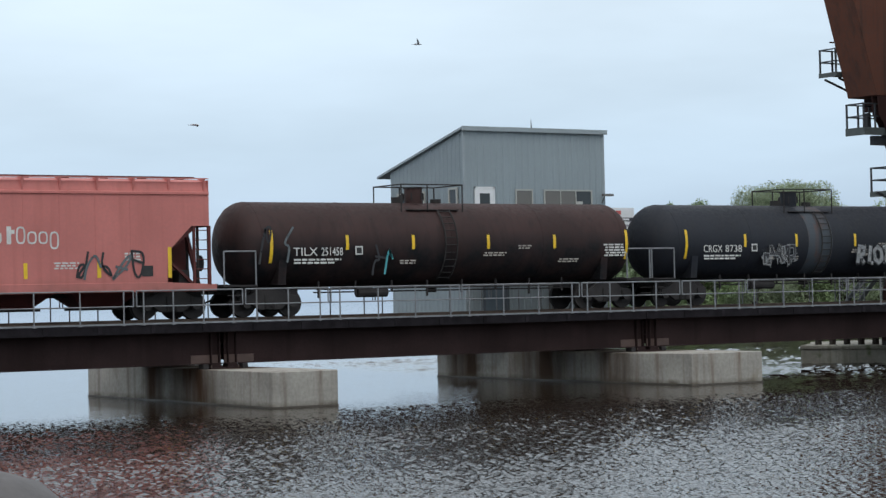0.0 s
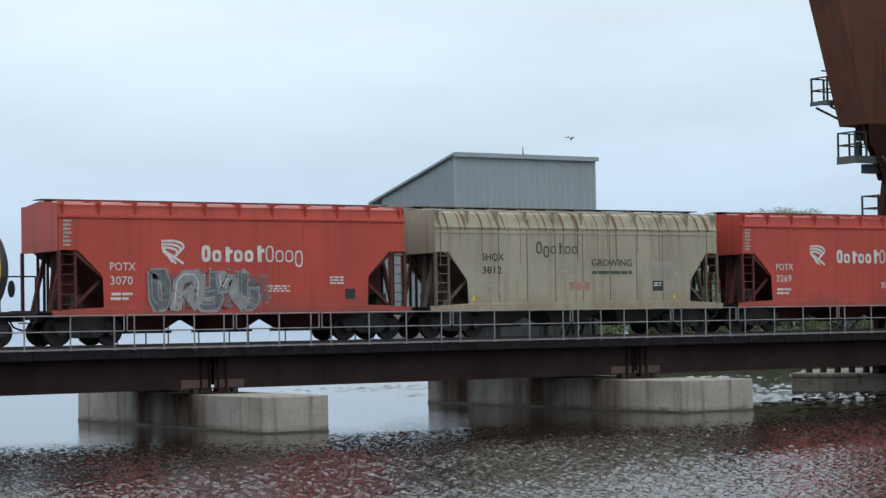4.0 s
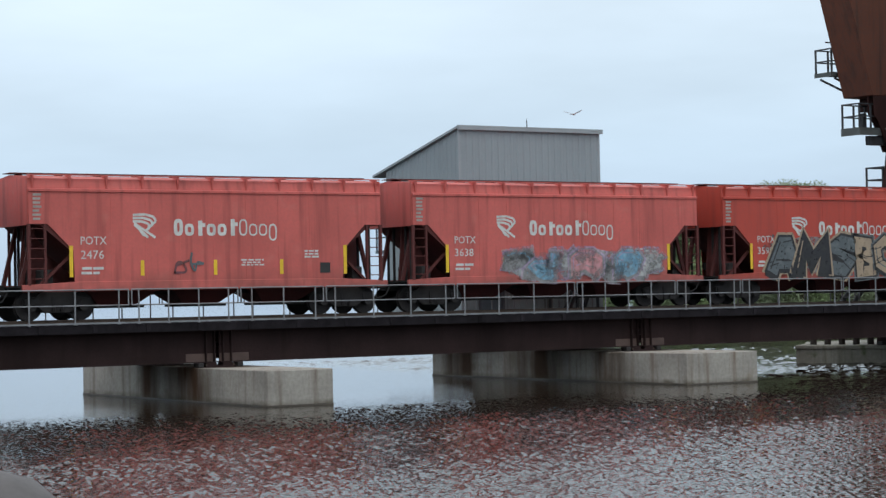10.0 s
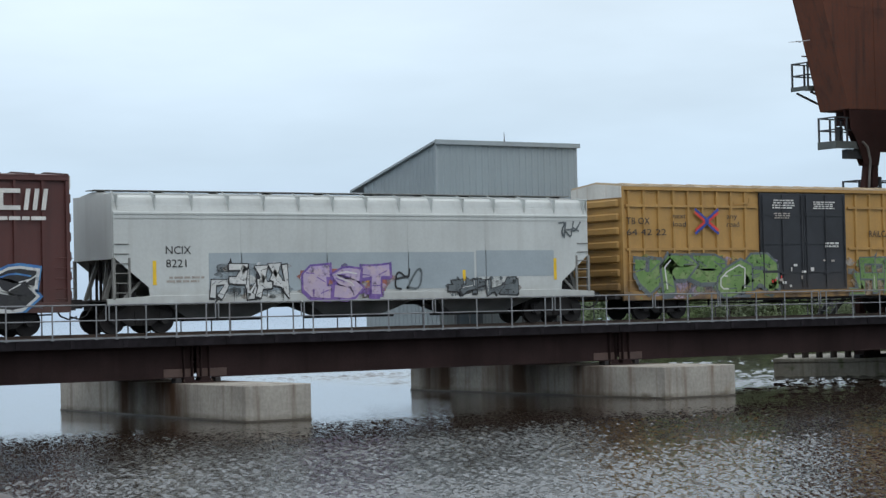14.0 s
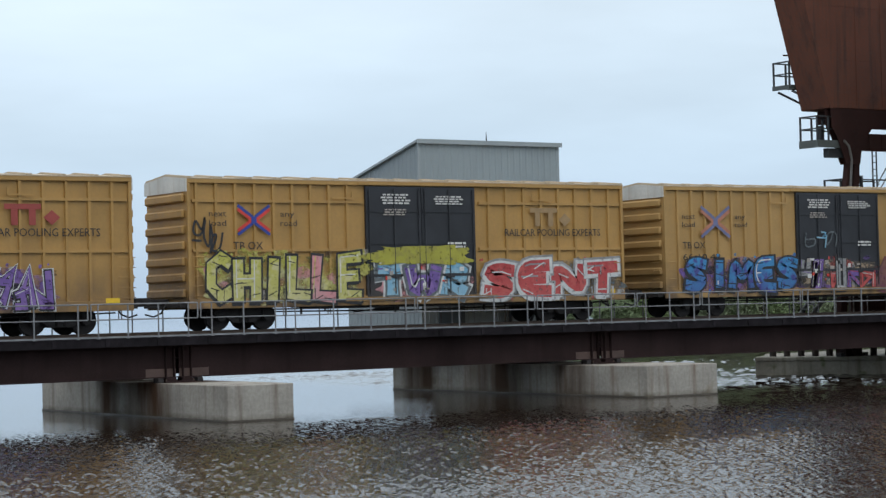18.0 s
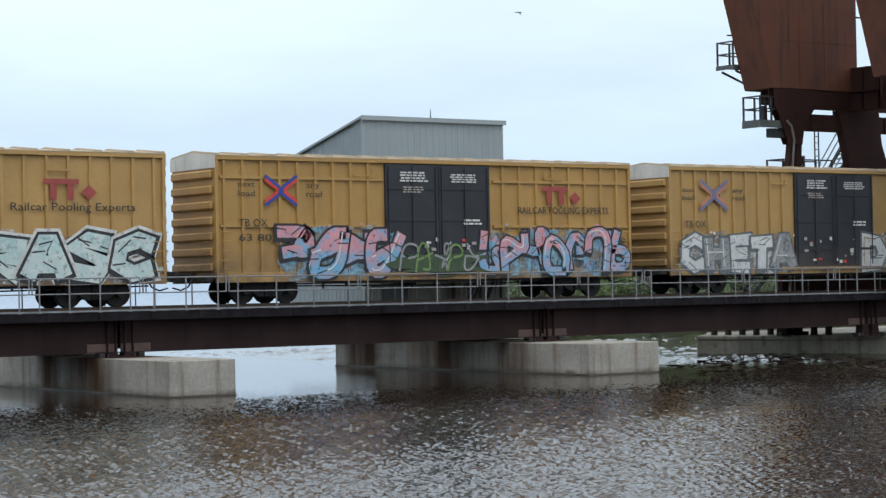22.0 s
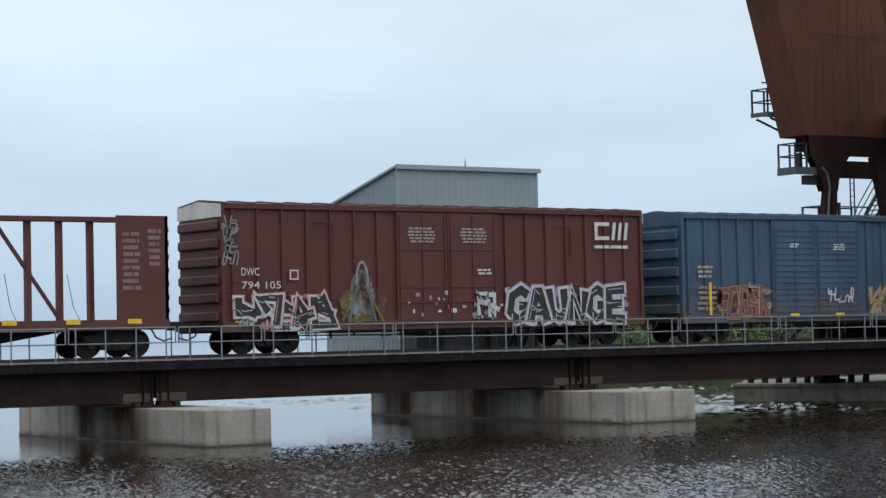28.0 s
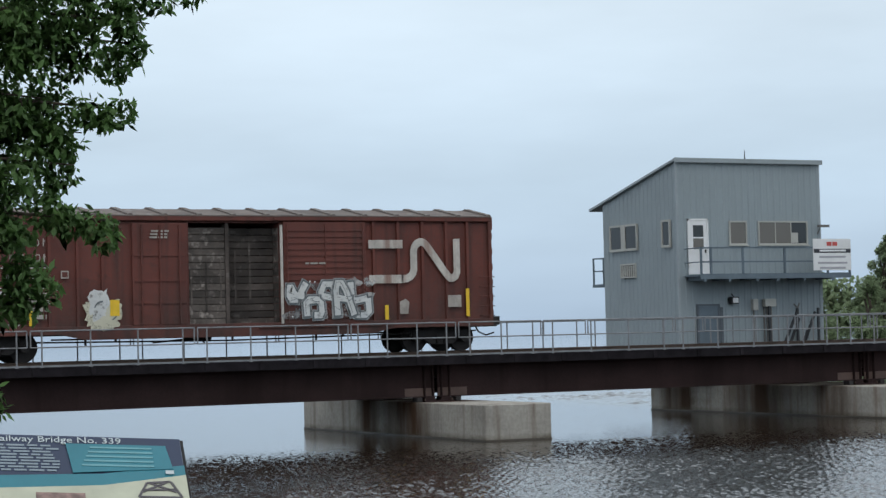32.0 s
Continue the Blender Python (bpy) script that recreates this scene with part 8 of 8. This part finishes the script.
def tree(x, y, base, h, w, seed, leaf, label, name="tree", shape="round", per=110, size=0.34, clumps=46):
    rs = np.random.RandomState(seed)
    root = thing(name, label, name.replace("_", " "), "trees on the far bank", at=(x, y, base))
    g_ = Geo()
    pts = [Vector((0, 0, -0.3)), Vector((rs.uniform(-0.2, 0.2), 0, h * 0.25)), Vector((rs.uniform(-0.4, 0.4), rs.uniform(-0.3, 0.3), h * 0.55)), Vector((rs.uniform(-0.4, 0.4), 0, h * 0.85))]
    rad = [0.045 * h, 0.035 * h, 0.022 * h, 0.006 * h]
    for i in range(3):
        g_.rod(pts[i], pts[i + 1], rad[i], 8, rad[i + 1])
    part("trunk", g_, M_bark, root, smooth=True)
    lim, cl = Geo(), []
    for k in range(clumps):
        a, f = rs.uniform(0, 6.28), rs.uniform(0.0, 1.0)
        if shape == "round":
            zz = 0.30 + 0.66 * f
            prof = math.sqrt(max(0.02, 1 - ((zz - 0.58) / 0.44) ** 2))
        elif shape == "tall":
            zz = 0.15 + 0.82 * f
            prof = max(0.12, 1 - abs((zz - 0.45) / 0.6) ** 1.6)
        else:
            zz = 0.12 + 0.80 * f
            prof = math.sqrt(max(0.02, 1 - ((zz - 0.25) / 0.75) ** 2))
        rr = w / 2 * prof * rs.uniform(0.35, 1.0)
        c = (rr * math.cos(a), rr * math.sin(a), h * zz + rs.uniform(-0.3, 0.3))
        cl.append((*c, w * rs.uniform(0.07, 0.15)))
        if k % 4 == 0:
            lim.rod((0, 0, h * zz * 0.6), c, 0.012 * h, 6, 0.003 * h)
    part("branchwork", lim, M_bark, root)
    me = leaf_cloud(cl, int(per * 3.2), size * 0.50, rs, 0.55, 0.6 if leaf is M_leaf_willow else 0.1)
    me.materials.append(leaf)
    part("crown", me, None, root)
    return root


B, K = 0.9, 1.16


def bank_tree(x, y, h, w, *rest, **kw):
    return tree(K * x, K * y, B, K * h - 0.38, K * w, *rest, **kw)


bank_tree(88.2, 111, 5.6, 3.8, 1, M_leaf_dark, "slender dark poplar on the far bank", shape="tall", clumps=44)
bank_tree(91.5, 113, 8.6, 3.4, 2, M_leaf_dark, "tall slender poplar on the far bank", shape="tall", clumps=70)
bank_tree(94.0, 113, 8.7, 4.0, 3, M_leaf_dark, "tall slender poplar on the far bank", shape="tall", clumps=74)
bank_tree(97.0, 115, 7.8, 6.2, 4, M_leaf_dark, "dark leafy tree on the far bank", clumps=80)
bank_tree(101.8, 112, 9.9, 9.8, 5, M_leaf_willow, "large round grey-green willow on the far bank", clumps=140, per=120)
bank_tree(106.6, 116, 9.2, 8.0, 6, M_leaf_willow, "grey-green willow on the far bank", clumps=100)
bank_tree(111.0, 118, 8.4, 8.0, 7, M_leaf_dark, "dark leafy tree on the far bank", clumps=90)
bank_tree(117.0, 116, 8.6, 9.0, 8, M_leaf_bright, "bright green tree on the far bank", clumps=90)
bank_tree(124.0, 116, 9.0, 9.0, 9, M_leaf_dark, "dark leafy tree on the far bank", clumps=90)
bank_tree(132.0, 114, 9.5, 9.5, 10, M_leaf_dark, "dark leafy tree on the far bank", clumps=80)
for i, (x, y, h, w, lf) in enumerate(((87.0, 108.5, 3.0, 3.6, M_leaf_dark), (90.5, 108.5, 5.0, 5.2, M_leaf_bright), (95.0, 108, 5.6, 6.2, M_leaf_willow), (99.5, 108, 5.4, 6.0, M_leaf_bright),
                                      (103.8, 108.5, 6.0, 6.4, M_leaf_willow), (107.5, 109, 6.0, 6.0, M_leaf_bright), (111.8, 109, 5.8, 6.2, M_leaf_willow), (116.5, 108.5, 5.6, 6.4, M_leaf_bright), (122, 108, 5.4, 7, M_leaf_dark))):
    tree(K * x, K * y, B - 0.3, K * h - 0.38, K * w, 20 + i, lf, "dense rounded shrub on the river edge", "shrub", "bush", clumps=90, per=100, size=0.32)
rs = np.random.RandomState(77)
cl = [(K * rs.uniform(86, 180), K * rs.uniform(120, 145), rs.uniform(1.0, 7.0), rs.uniform(1.1, 2.0)) for _ in range(420)]
cl = [c for c in cl if c[0] > 0.80 * c[1] - 12]
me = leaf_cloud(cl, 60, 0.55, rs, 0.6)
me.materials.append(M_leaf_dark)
thing("far_woods", "grey-green undergrowth of the wooded far bank", "woods", kind="stuff", data=me)
rs = np.random.RandomState(78)
cl = [(x, 123.6 + rs.uniform(0.6, 3.0), rs.uniform(0.3, 1.0), rs.uniform(0.4, 0.8)) for x in np.arange(102, 165, 0.5)]
me = leaf_cloud(cl, 60, 0.36, rs, 0.3, -1.2)
me.materials.append(M_leaf_bright)
thing("reeds", "rough green reeds along the far water's edge", "reeds", kind="stuff", data=me)


def near_tree():
    """A leafy ash beside the sign: trunk outside the view, boughs hanging into it."""
    rs = np.random.RandomState(9)
    base = Vector((0.9, 11.6, 1.5))
    root = thing("ash_tree", "dark green leafy ash tree with drooping boughs on the bank", "tree", at=(0, 0, 0))
    root.location = base
    tr = Geo()
    trunk = [Vector((0, 0, -0.05)), Vector((0.06, 0, 1.4)), Vector((0.15, 0.1, 3.0)), Vector((0.3, 0.1, 5.2)), Vector((0.4, 0, 7.4))]
    for i, (a, b) in enumerate(zip(trunk, trunk[1:])):
        tr.rod(a, b, 0.19 - 0.04 * i, 10, 0.15 - 0.04 * i)
    part("trunk", tr, M_bark, root, smooth=True)
    tips = [(4.15, 11.26, 5.22, 0.30), (3.92, 11.34, 4.99, 0.26), (3.83, 11.4, 4.88, 0.28), (3.73, 11.4, 4.5, 0.16), (3.56, 11.5, 4.37, 0.16), (3.50, 11.46, 4.18, 0.22),
            (3.74, 11.4, 3.86, 0.22), (3.40, 11.5, 3.60, 0.22), (3.28, 11.54, 3.42, 0.16), (3.08, 11.59, 2.86, 0.12), (3.6, 11.6, 5.3, 0.5), (3.1, 11.5, 5.35, 0.5), (2.95, 11.7, 5.0, 0.5), (2.9, 11.4, 4.6, 0.45), (3.3, 11.7, 4.9, 0.5), (3.3, 11.3, 5.5, 0.5),
            (3.35, 11.6, 4.75, 0.42), (3.3, 11.4, 4.55, 0.36), (3.2, 11.6, 4.35, 0.36), (3.2, 11.4, 4.05, 0.34), (3.15, 11.6, 3.75, 0.30), (3.2, 11.5, 5.2, 0.5), (2.7, 11.6, 5.9, 0.7), (2.4, 11.2, 4.9, 0.7), (2.3, 11.9, 4.2, 0.6), (1.6, 11.3, 6.2, 0.8), (0.2, 11.0, 6.0, 0.9),
            (-0.4, 12.2, 5.2, 0.9), (0.6, 12.6, 7.0, 1.0), (1.5, 12.0, 7.6, 0.9)]
    boughs, twigs, cl = Geo(), Geo(), []
    for x, y, z, spread in tips:
        tip = Vector((x, y, z + 0.12)) - base
        f = max(0.15, min(0.9, (tip.z - 0.2) / 7.4))
        start = Vector((0.1 + 0.3 * f, 0.05, max(1.6, tip.z - 0.5)))
        mid_ = start.lerp(tip, 0.6) + Vector((0, 0, 0.28))
        boughs.rod(start, mid_, 0.035, 6, 0.016)
        boughs.rod(mid_, tip, 0.016, 5, 0.004)
        m = 26
        for k in range(m):
            u = (k + 0.5) / m
            p = start.lerp(mid_, u / 0.6) if u < 0.6 else mid_.lerp(tip, (u - 0.6) / 0.4)
            s = spread * (1.05 - 0.85 * max(0, u - 0.25))
            q = p + Vector((rs.uniform(-s, s) * 0.8, rs.uniform(-s, s), rs.uniform(-s, s) * 0.9 - 0.05))
            if k % 2 == 0:
                twigs.rod(p, q, 0.006, 4, 0.002)
            cl.append((q.x, q.y, q.z, 0.10 + 0.12 * s))
    part("bough_frame", boughs, M_bark, root)
    part("twig_mass", twigs, M_bark, root)
    me = leaf_cloud(cl, 120, 0.066, rs, 0.42, 0.9)
    me.materials.append(M_leaf_near)
    part("crown", me, None, root)


near_tree()


# ---------------------------------------------------------------- sign and boulder on the near bank
part_of = part


def info_sign():
    """A tilted interpretive panel on two legs; local x runs along its top edge, local y down its slope."""
    rt, lt = Vector((3.03, 8.47, 2.87)), Vector((2.287, 8.584, 2.92))
    ax = (rt - lt).normalized()
    out = Vector((-0.166, -0.986, 0)).normalized()
    dn = out * math.cos(radians(42)) + Vector((0, 0, -1)) * math.sin(radians(42))
    dn = (dn - ax * dn.dot(ax)).normalized()
    up = -dn
    nrm = ax.cross(up)
    m = Matrix((ax, up, nrm)).transposed().to_4x4()
    m.translation = rt - ax * 1.25
    root = thing("information_sign", "tilted blue interpretive sign panel about the railway bridge", "sign", at=m)

    def part(name, geo, material, parent, label="", bevel=0.0, at=None):
        """Layout runs down the slope, so y is turned over."""
        if isinstance(geo, Geo):
            geo.v = [(x, -y, z) for x, y, z in geo.v]
        return part_of(name, geo, material, parent, label, bevel, False, at)
    navy = mat("sign_navy", (0.028, 0.042, 0.085), 0.4, 0, 0.08, 3, 0.0)
    teal = mat("sign_teal", (0.035, 0.19, 0.24), 0.4, 0, 0.08, 3, 0.0)
    cream = mat("sign_cream", (0.48, 0.49, 0.38), 0.4, 0, 0.1, 4, 0.0)
    pale = mat("sign_pale_print", (0.50, 0.56, 0.58), 0.5, 0, 0.05, 3, 0.0)
    part("panel", Geo().box(0, 1.25, 0, 0.62, -0.03, 0), navy, root, bevel=0.004)
    # lower fields sweep upward to the right
    part("teal_sweep", Geo().prism([(0, 0.27), (0.5, 0.245), (0.9, 0.225), (1.25, 0.165), (1.25, 0.40), (0, 0.45)], "z", 0.001, 0.004), teal, root)
    part("cream_field", Geo().prism([(0, 0.335), (0.5, 0.32), (0.9, 0.295), (1.25, 0.225), (1.25, 0.62), (0, 0.62)], "z", 0.005, 0.008), cream, root)
    part("teal_block", Geo().prism([(0.76, 0.055), (1.18, 0.055), (1.20, 0.19), (0.78, 0.225)], "z", 0.0045, 0.0075), teal, root)
    q = Geo()
    rnd = random.Random(3)
    for k in range(9):
        x = 0.02 if k else 0.1
        while x < 0.70:
            w = rnd.uniform(0.03, 0.08)
            q.box(x, min(x + w, 0.73), 0.062 + 0.018 * k, 0.072 + 0.018 * k, 0.001, 0.003)
            x += w + 0.012
    part("small_print", q, mat("sign_dim_print", (0.22, 0.27, 0.31), 0.5, 0, 0.05, 3, 0.0), root)
    q = Geo()
    for k in range(5):
        q.box(0.86 - 0.01 * k, 1.12, 0.072 + 0.026 * k, 0.082 + 0.026 * k, 0.008, 0.010)
    part("small_print", q, mat("sign_teal_print", (0.14, 0.33, 0.37), 0.5, 0, 0.05, 3, 0.0), root)
    me = lettering("Railway Bridge No. 339", 0.05, pale, 0.001)
    me.transform(Matrix.Rotation(radians(-90), 4, "X"))
    xs = [v.co.x for v in me.vertices]
    me.transform(Matrix.Diagonal((0.535 / (max(xs) - min(xs)), 1, 1, 1)))
    part("title", me, None, root, at=(0.455, -0.046, 0.003))
    part("logo_square", Geo().box(1.165, 1.20, 0.205, 0.225, 0.010, 0.012), pale, root)
    ink = mat("sign_ink", (0.10, 0.09, 0.10), 0.5, 0, 0.1, 3, 0.0)
    drawn = None
    for a, b in (((1.08, 0.28), (1.18, 0.27)), ((1.08, 0.28), (1.04, 0.36)), ((1.18, 0.27), (1.22, 0.36)), ((1.04, 0.36), (1.22, 0.36)), ((1.09, 0.28), (1.20, 0.33)), ((1.17, 0.27), (1.06, 0.33)), ((1.06, 0.32), (1.20, 0.315))):
        line = part("bridge_drawing" if drawn is None else "drawn_line", Geo().bar((a[0], a[1], 0.011), (b[0], b[1], 0.011), 0.010, 0.002), ink, drawn or root)
        drawn = drawn or line
    part("photo_block", Geo().box(0.62, 0.82, 0.345, 0.50, 0.0085, 0.0105), mat("sign_photo", (0.26, 0.17, 0.15), 0.5, 0, 0.5, 30, 0.0), root)
    part("frame", Geo().box(-0.02, 1.27, -0.02, 0.64, -0.05, -0.031), M_black, root)
    inv = m.inverted()
    for x in (0.2, 1.05):
        a = Vector((x, -0.3, -0.05))
        w = m @ a
        part_of("leg", Geo().bar(a, inv @ Vector((w.x, w.y, 1.45)), 0.08), M_black, root, "black steel leg")
    return root


info_sign()

g = Geo()
rs = np.random.RandomState(12)
bld = bpy.data.meshes.new("boulder")
bm = bmesh.new()
bmesh.ops.create_icosphere(bm, subdivisions=3, radius=1.0)
for v in bm.verts:
    k = 1 + 0.16 * noise.noise(v.co * 1.3) + 0.04 * noise.noise(v.co * 5)
    v.co = Vector((v.co.x * 0.68, v.co.y * 0.45, v.co.z * 0.56)) * k
bm.to_mesh(bld)
bm.free()
bld.shade_smooth()
bld.materials.append(mat("grey_boulder", (0.15, 0.14, 0.14), 0.85, 0, 0.2, 3, 0.5, 14))
thing("boulder", "smooth grey granite boulder on the bank", "boulder", at=(3.40, 9.42, 1.97), data=bld)


# ---------------------------------------------------------------- gulls
M_gull = mat("gull_grey", (0.55, 0.56, 0.58), 0.8, 0, 0.1, 5, 0.0)
GULLS = []


def gull(label):
    root = thing("gull", label, "bird", "gulls")
    q = Geo()
    q.rod((-0.18, 0, 0), (-0.06, 0, 0.01), 0.012, 8, 0.038).rod((-0.06, 0, 0.01), (0.10, 0, 0), 0.038, 8, 0.028).rod((0.10, 0, 0), (0.17, 0, -0.01), 0.028, 8, 0.006)
    part("body", q, M_gull, root, smooth=True)
    part("tail", Geo().prism([(-0.24, -0.035), (-0.24, 0.035), (-0.15, 0.012), (-0.15, -0.012)], "z", -0.006, 0.006), M_gull, root)
    wings = []
    for s in (-1, 1):
        out = [(0.05, 0.0), (0.07, s * 0.20), (0.0, s * 0.44), (-0.03, s * 0.43), (-0.01, s * 0.20), (-0.04, 0.0)]
        wings.append(part("wing", Geo().prism(out, "z", -0.008, 0.008), M_gull, root, "long bent grey wing", at=(0, s * 0.02, 0.015)))
    return root, wings


for rows, yaw in (([(0.0, 32.3, 66.0, 9.54), (1.0, 33.47, 65.5, 9.74), (2.0, 34.96, 65.0, 9.73), (3.0, 36.46, 64.5, 9.89), (6.0, 70.0, 45.0, 10.0), (32.0, 150.0, -40.0, 12.0)], -40),
                  ([(0.0, 45.9, 72.8, 13.8), (2.1, 51.3, 69.0, 13.2), (5.0, 85.0, 45.0, 12.0), (32.0, 190.0, -30.0, 14.0)], -35),
                  ([(0.0, -120.0, 96.0, 30.0), (3.4, -10.0, 110.0, 40.0), (5.5, 49.0, 77.0, 10.2), (6.1, 50.5, 75.6, 10.3), (6.9, 85.0, 50.0, 12.0), (8.5, 120.0, 35.0, 14.0), (32.0, 230.0, -60.0, 20.0)], -35),
                  ([(0.0, -130.0, 60.0, 30.0), (7.9, -10.0, 90.0, 45.0), (8.7, 44.0, 68.4, 11.5), (9.0, 46.9, 67.2, 9.9), (10.0, 49.2, 66.3, 10.4), (11.0, 50.9, 65.0, 11.0), (12.0, 52.0, 64.6, 11.3), (13.0, 52.9, 64.3, 11.6), (13.6, 54.0, 63.5, 12.4), (15.4, 80.0, 38.0, 18.0), (32.0, 190.0, -60.0, 24.0)], 20),
                  ([(0.0, -160.0, 60.0, 60.0), (19.0, 40.0, 120.0, 62.0), (21.4, 60.5, 83.0, 20.0), (22.0, 62.0, 80.0, 16.5), (23.0, 65.3, 75.9, 15.5), (25.0, 95.0, 50.0, 16.0), (32.0, 190.0, -38.0, 22.0)], -50)):
    GULLS.append((*gull("grey gull in flight over the river"), rows, yaw))


# ---------------------------------------------------------------- motion
# distance run by the train, in metres, at seconds from the start
RUN = [(0.0, 0.0), (1.5, 22.83), (3.5, 53.21), (5.5, 83.52), (7.0, 106.2), (8.0, 121.26), (9.0, 136.27), (10.5, 158.82), (11.5, 173.81), (12.0, 181.25),
       (13.0, 196.03), (13.5, 203.46), (15.5, 232.99), (16.5, 247.81), (17.5, 262.59), (18.5, 277.32), (19.0, 284.68), (20.0, 299.38), (21.0, 314.02),
       (22.0, 328.64), (23.0, 343.25), (24.0, 357.82), (25.0, 372.38), (25.5, 379.62), (27.5, 408.57), (28.0, 415.8), (29.0, 430.23), (30.0, 444.66),
       (31.0, 458.99), (31.5, 466.14), (32.0, 473.27)]


def ran(t):
    """Metres run at t seconds."""
    return float(np.interp(t, [q[0] for q in RUN], [q[1] for q in RUN]))


def roll_rows(car_x, at_, radius=0.457):
    """Turns of a wheel pair while its car is on the bridge in view; it rests before and after."""
    ts = [q / 30.0 for q in range(0, 961) if -4.0 < car_x - ran(q / 30.0) < 86.0]
    if not ts:
        return []
    d0 = ran(ts[0])
    rows = [(t, pose(*at_, 0, -math.degrees((ran(t) - d0) / radius), 0)) for t in ts]
    if ts[0] > 0:
        rows.insert(0, (0.0, rows[0][1]))
    if ts[-1] < 32.0:
        rows.append((32.0, rows[-1][1]))
    return rows


def motions():
    for x, car in TRAIN:
        walk(car, [(t, pose(x - d, TRACK, RAIL)) for t, d in RUN])
        for truck in [o for o in car.children if o.name.split(".")[0] == "truck"]:
            for wheels in [o for o in truck.children if o.name.split(".")[0] == "wheelset"]:
                at_ = tuple(wheels.location)
                rows = roll_rows(x + truck.location.x + at_[0], at_)
                if rows:
                    walk(wheels, rows)
    for bird, wings, rows, yaw in GULLS:
        walk(bird, [(t, pose(px, py, pz, 0, 0, yaw)) for t, px, py, pz in rows])
        for s, wing in zip((-1, 1), wings):
            beat = [(0.25 * k, pose(*wing.location, s * (12 + 24 * math.sin(2.4 * k + yaw)), 0, 0)) for k in range(129)]
            walk(wing, beat)


motions()
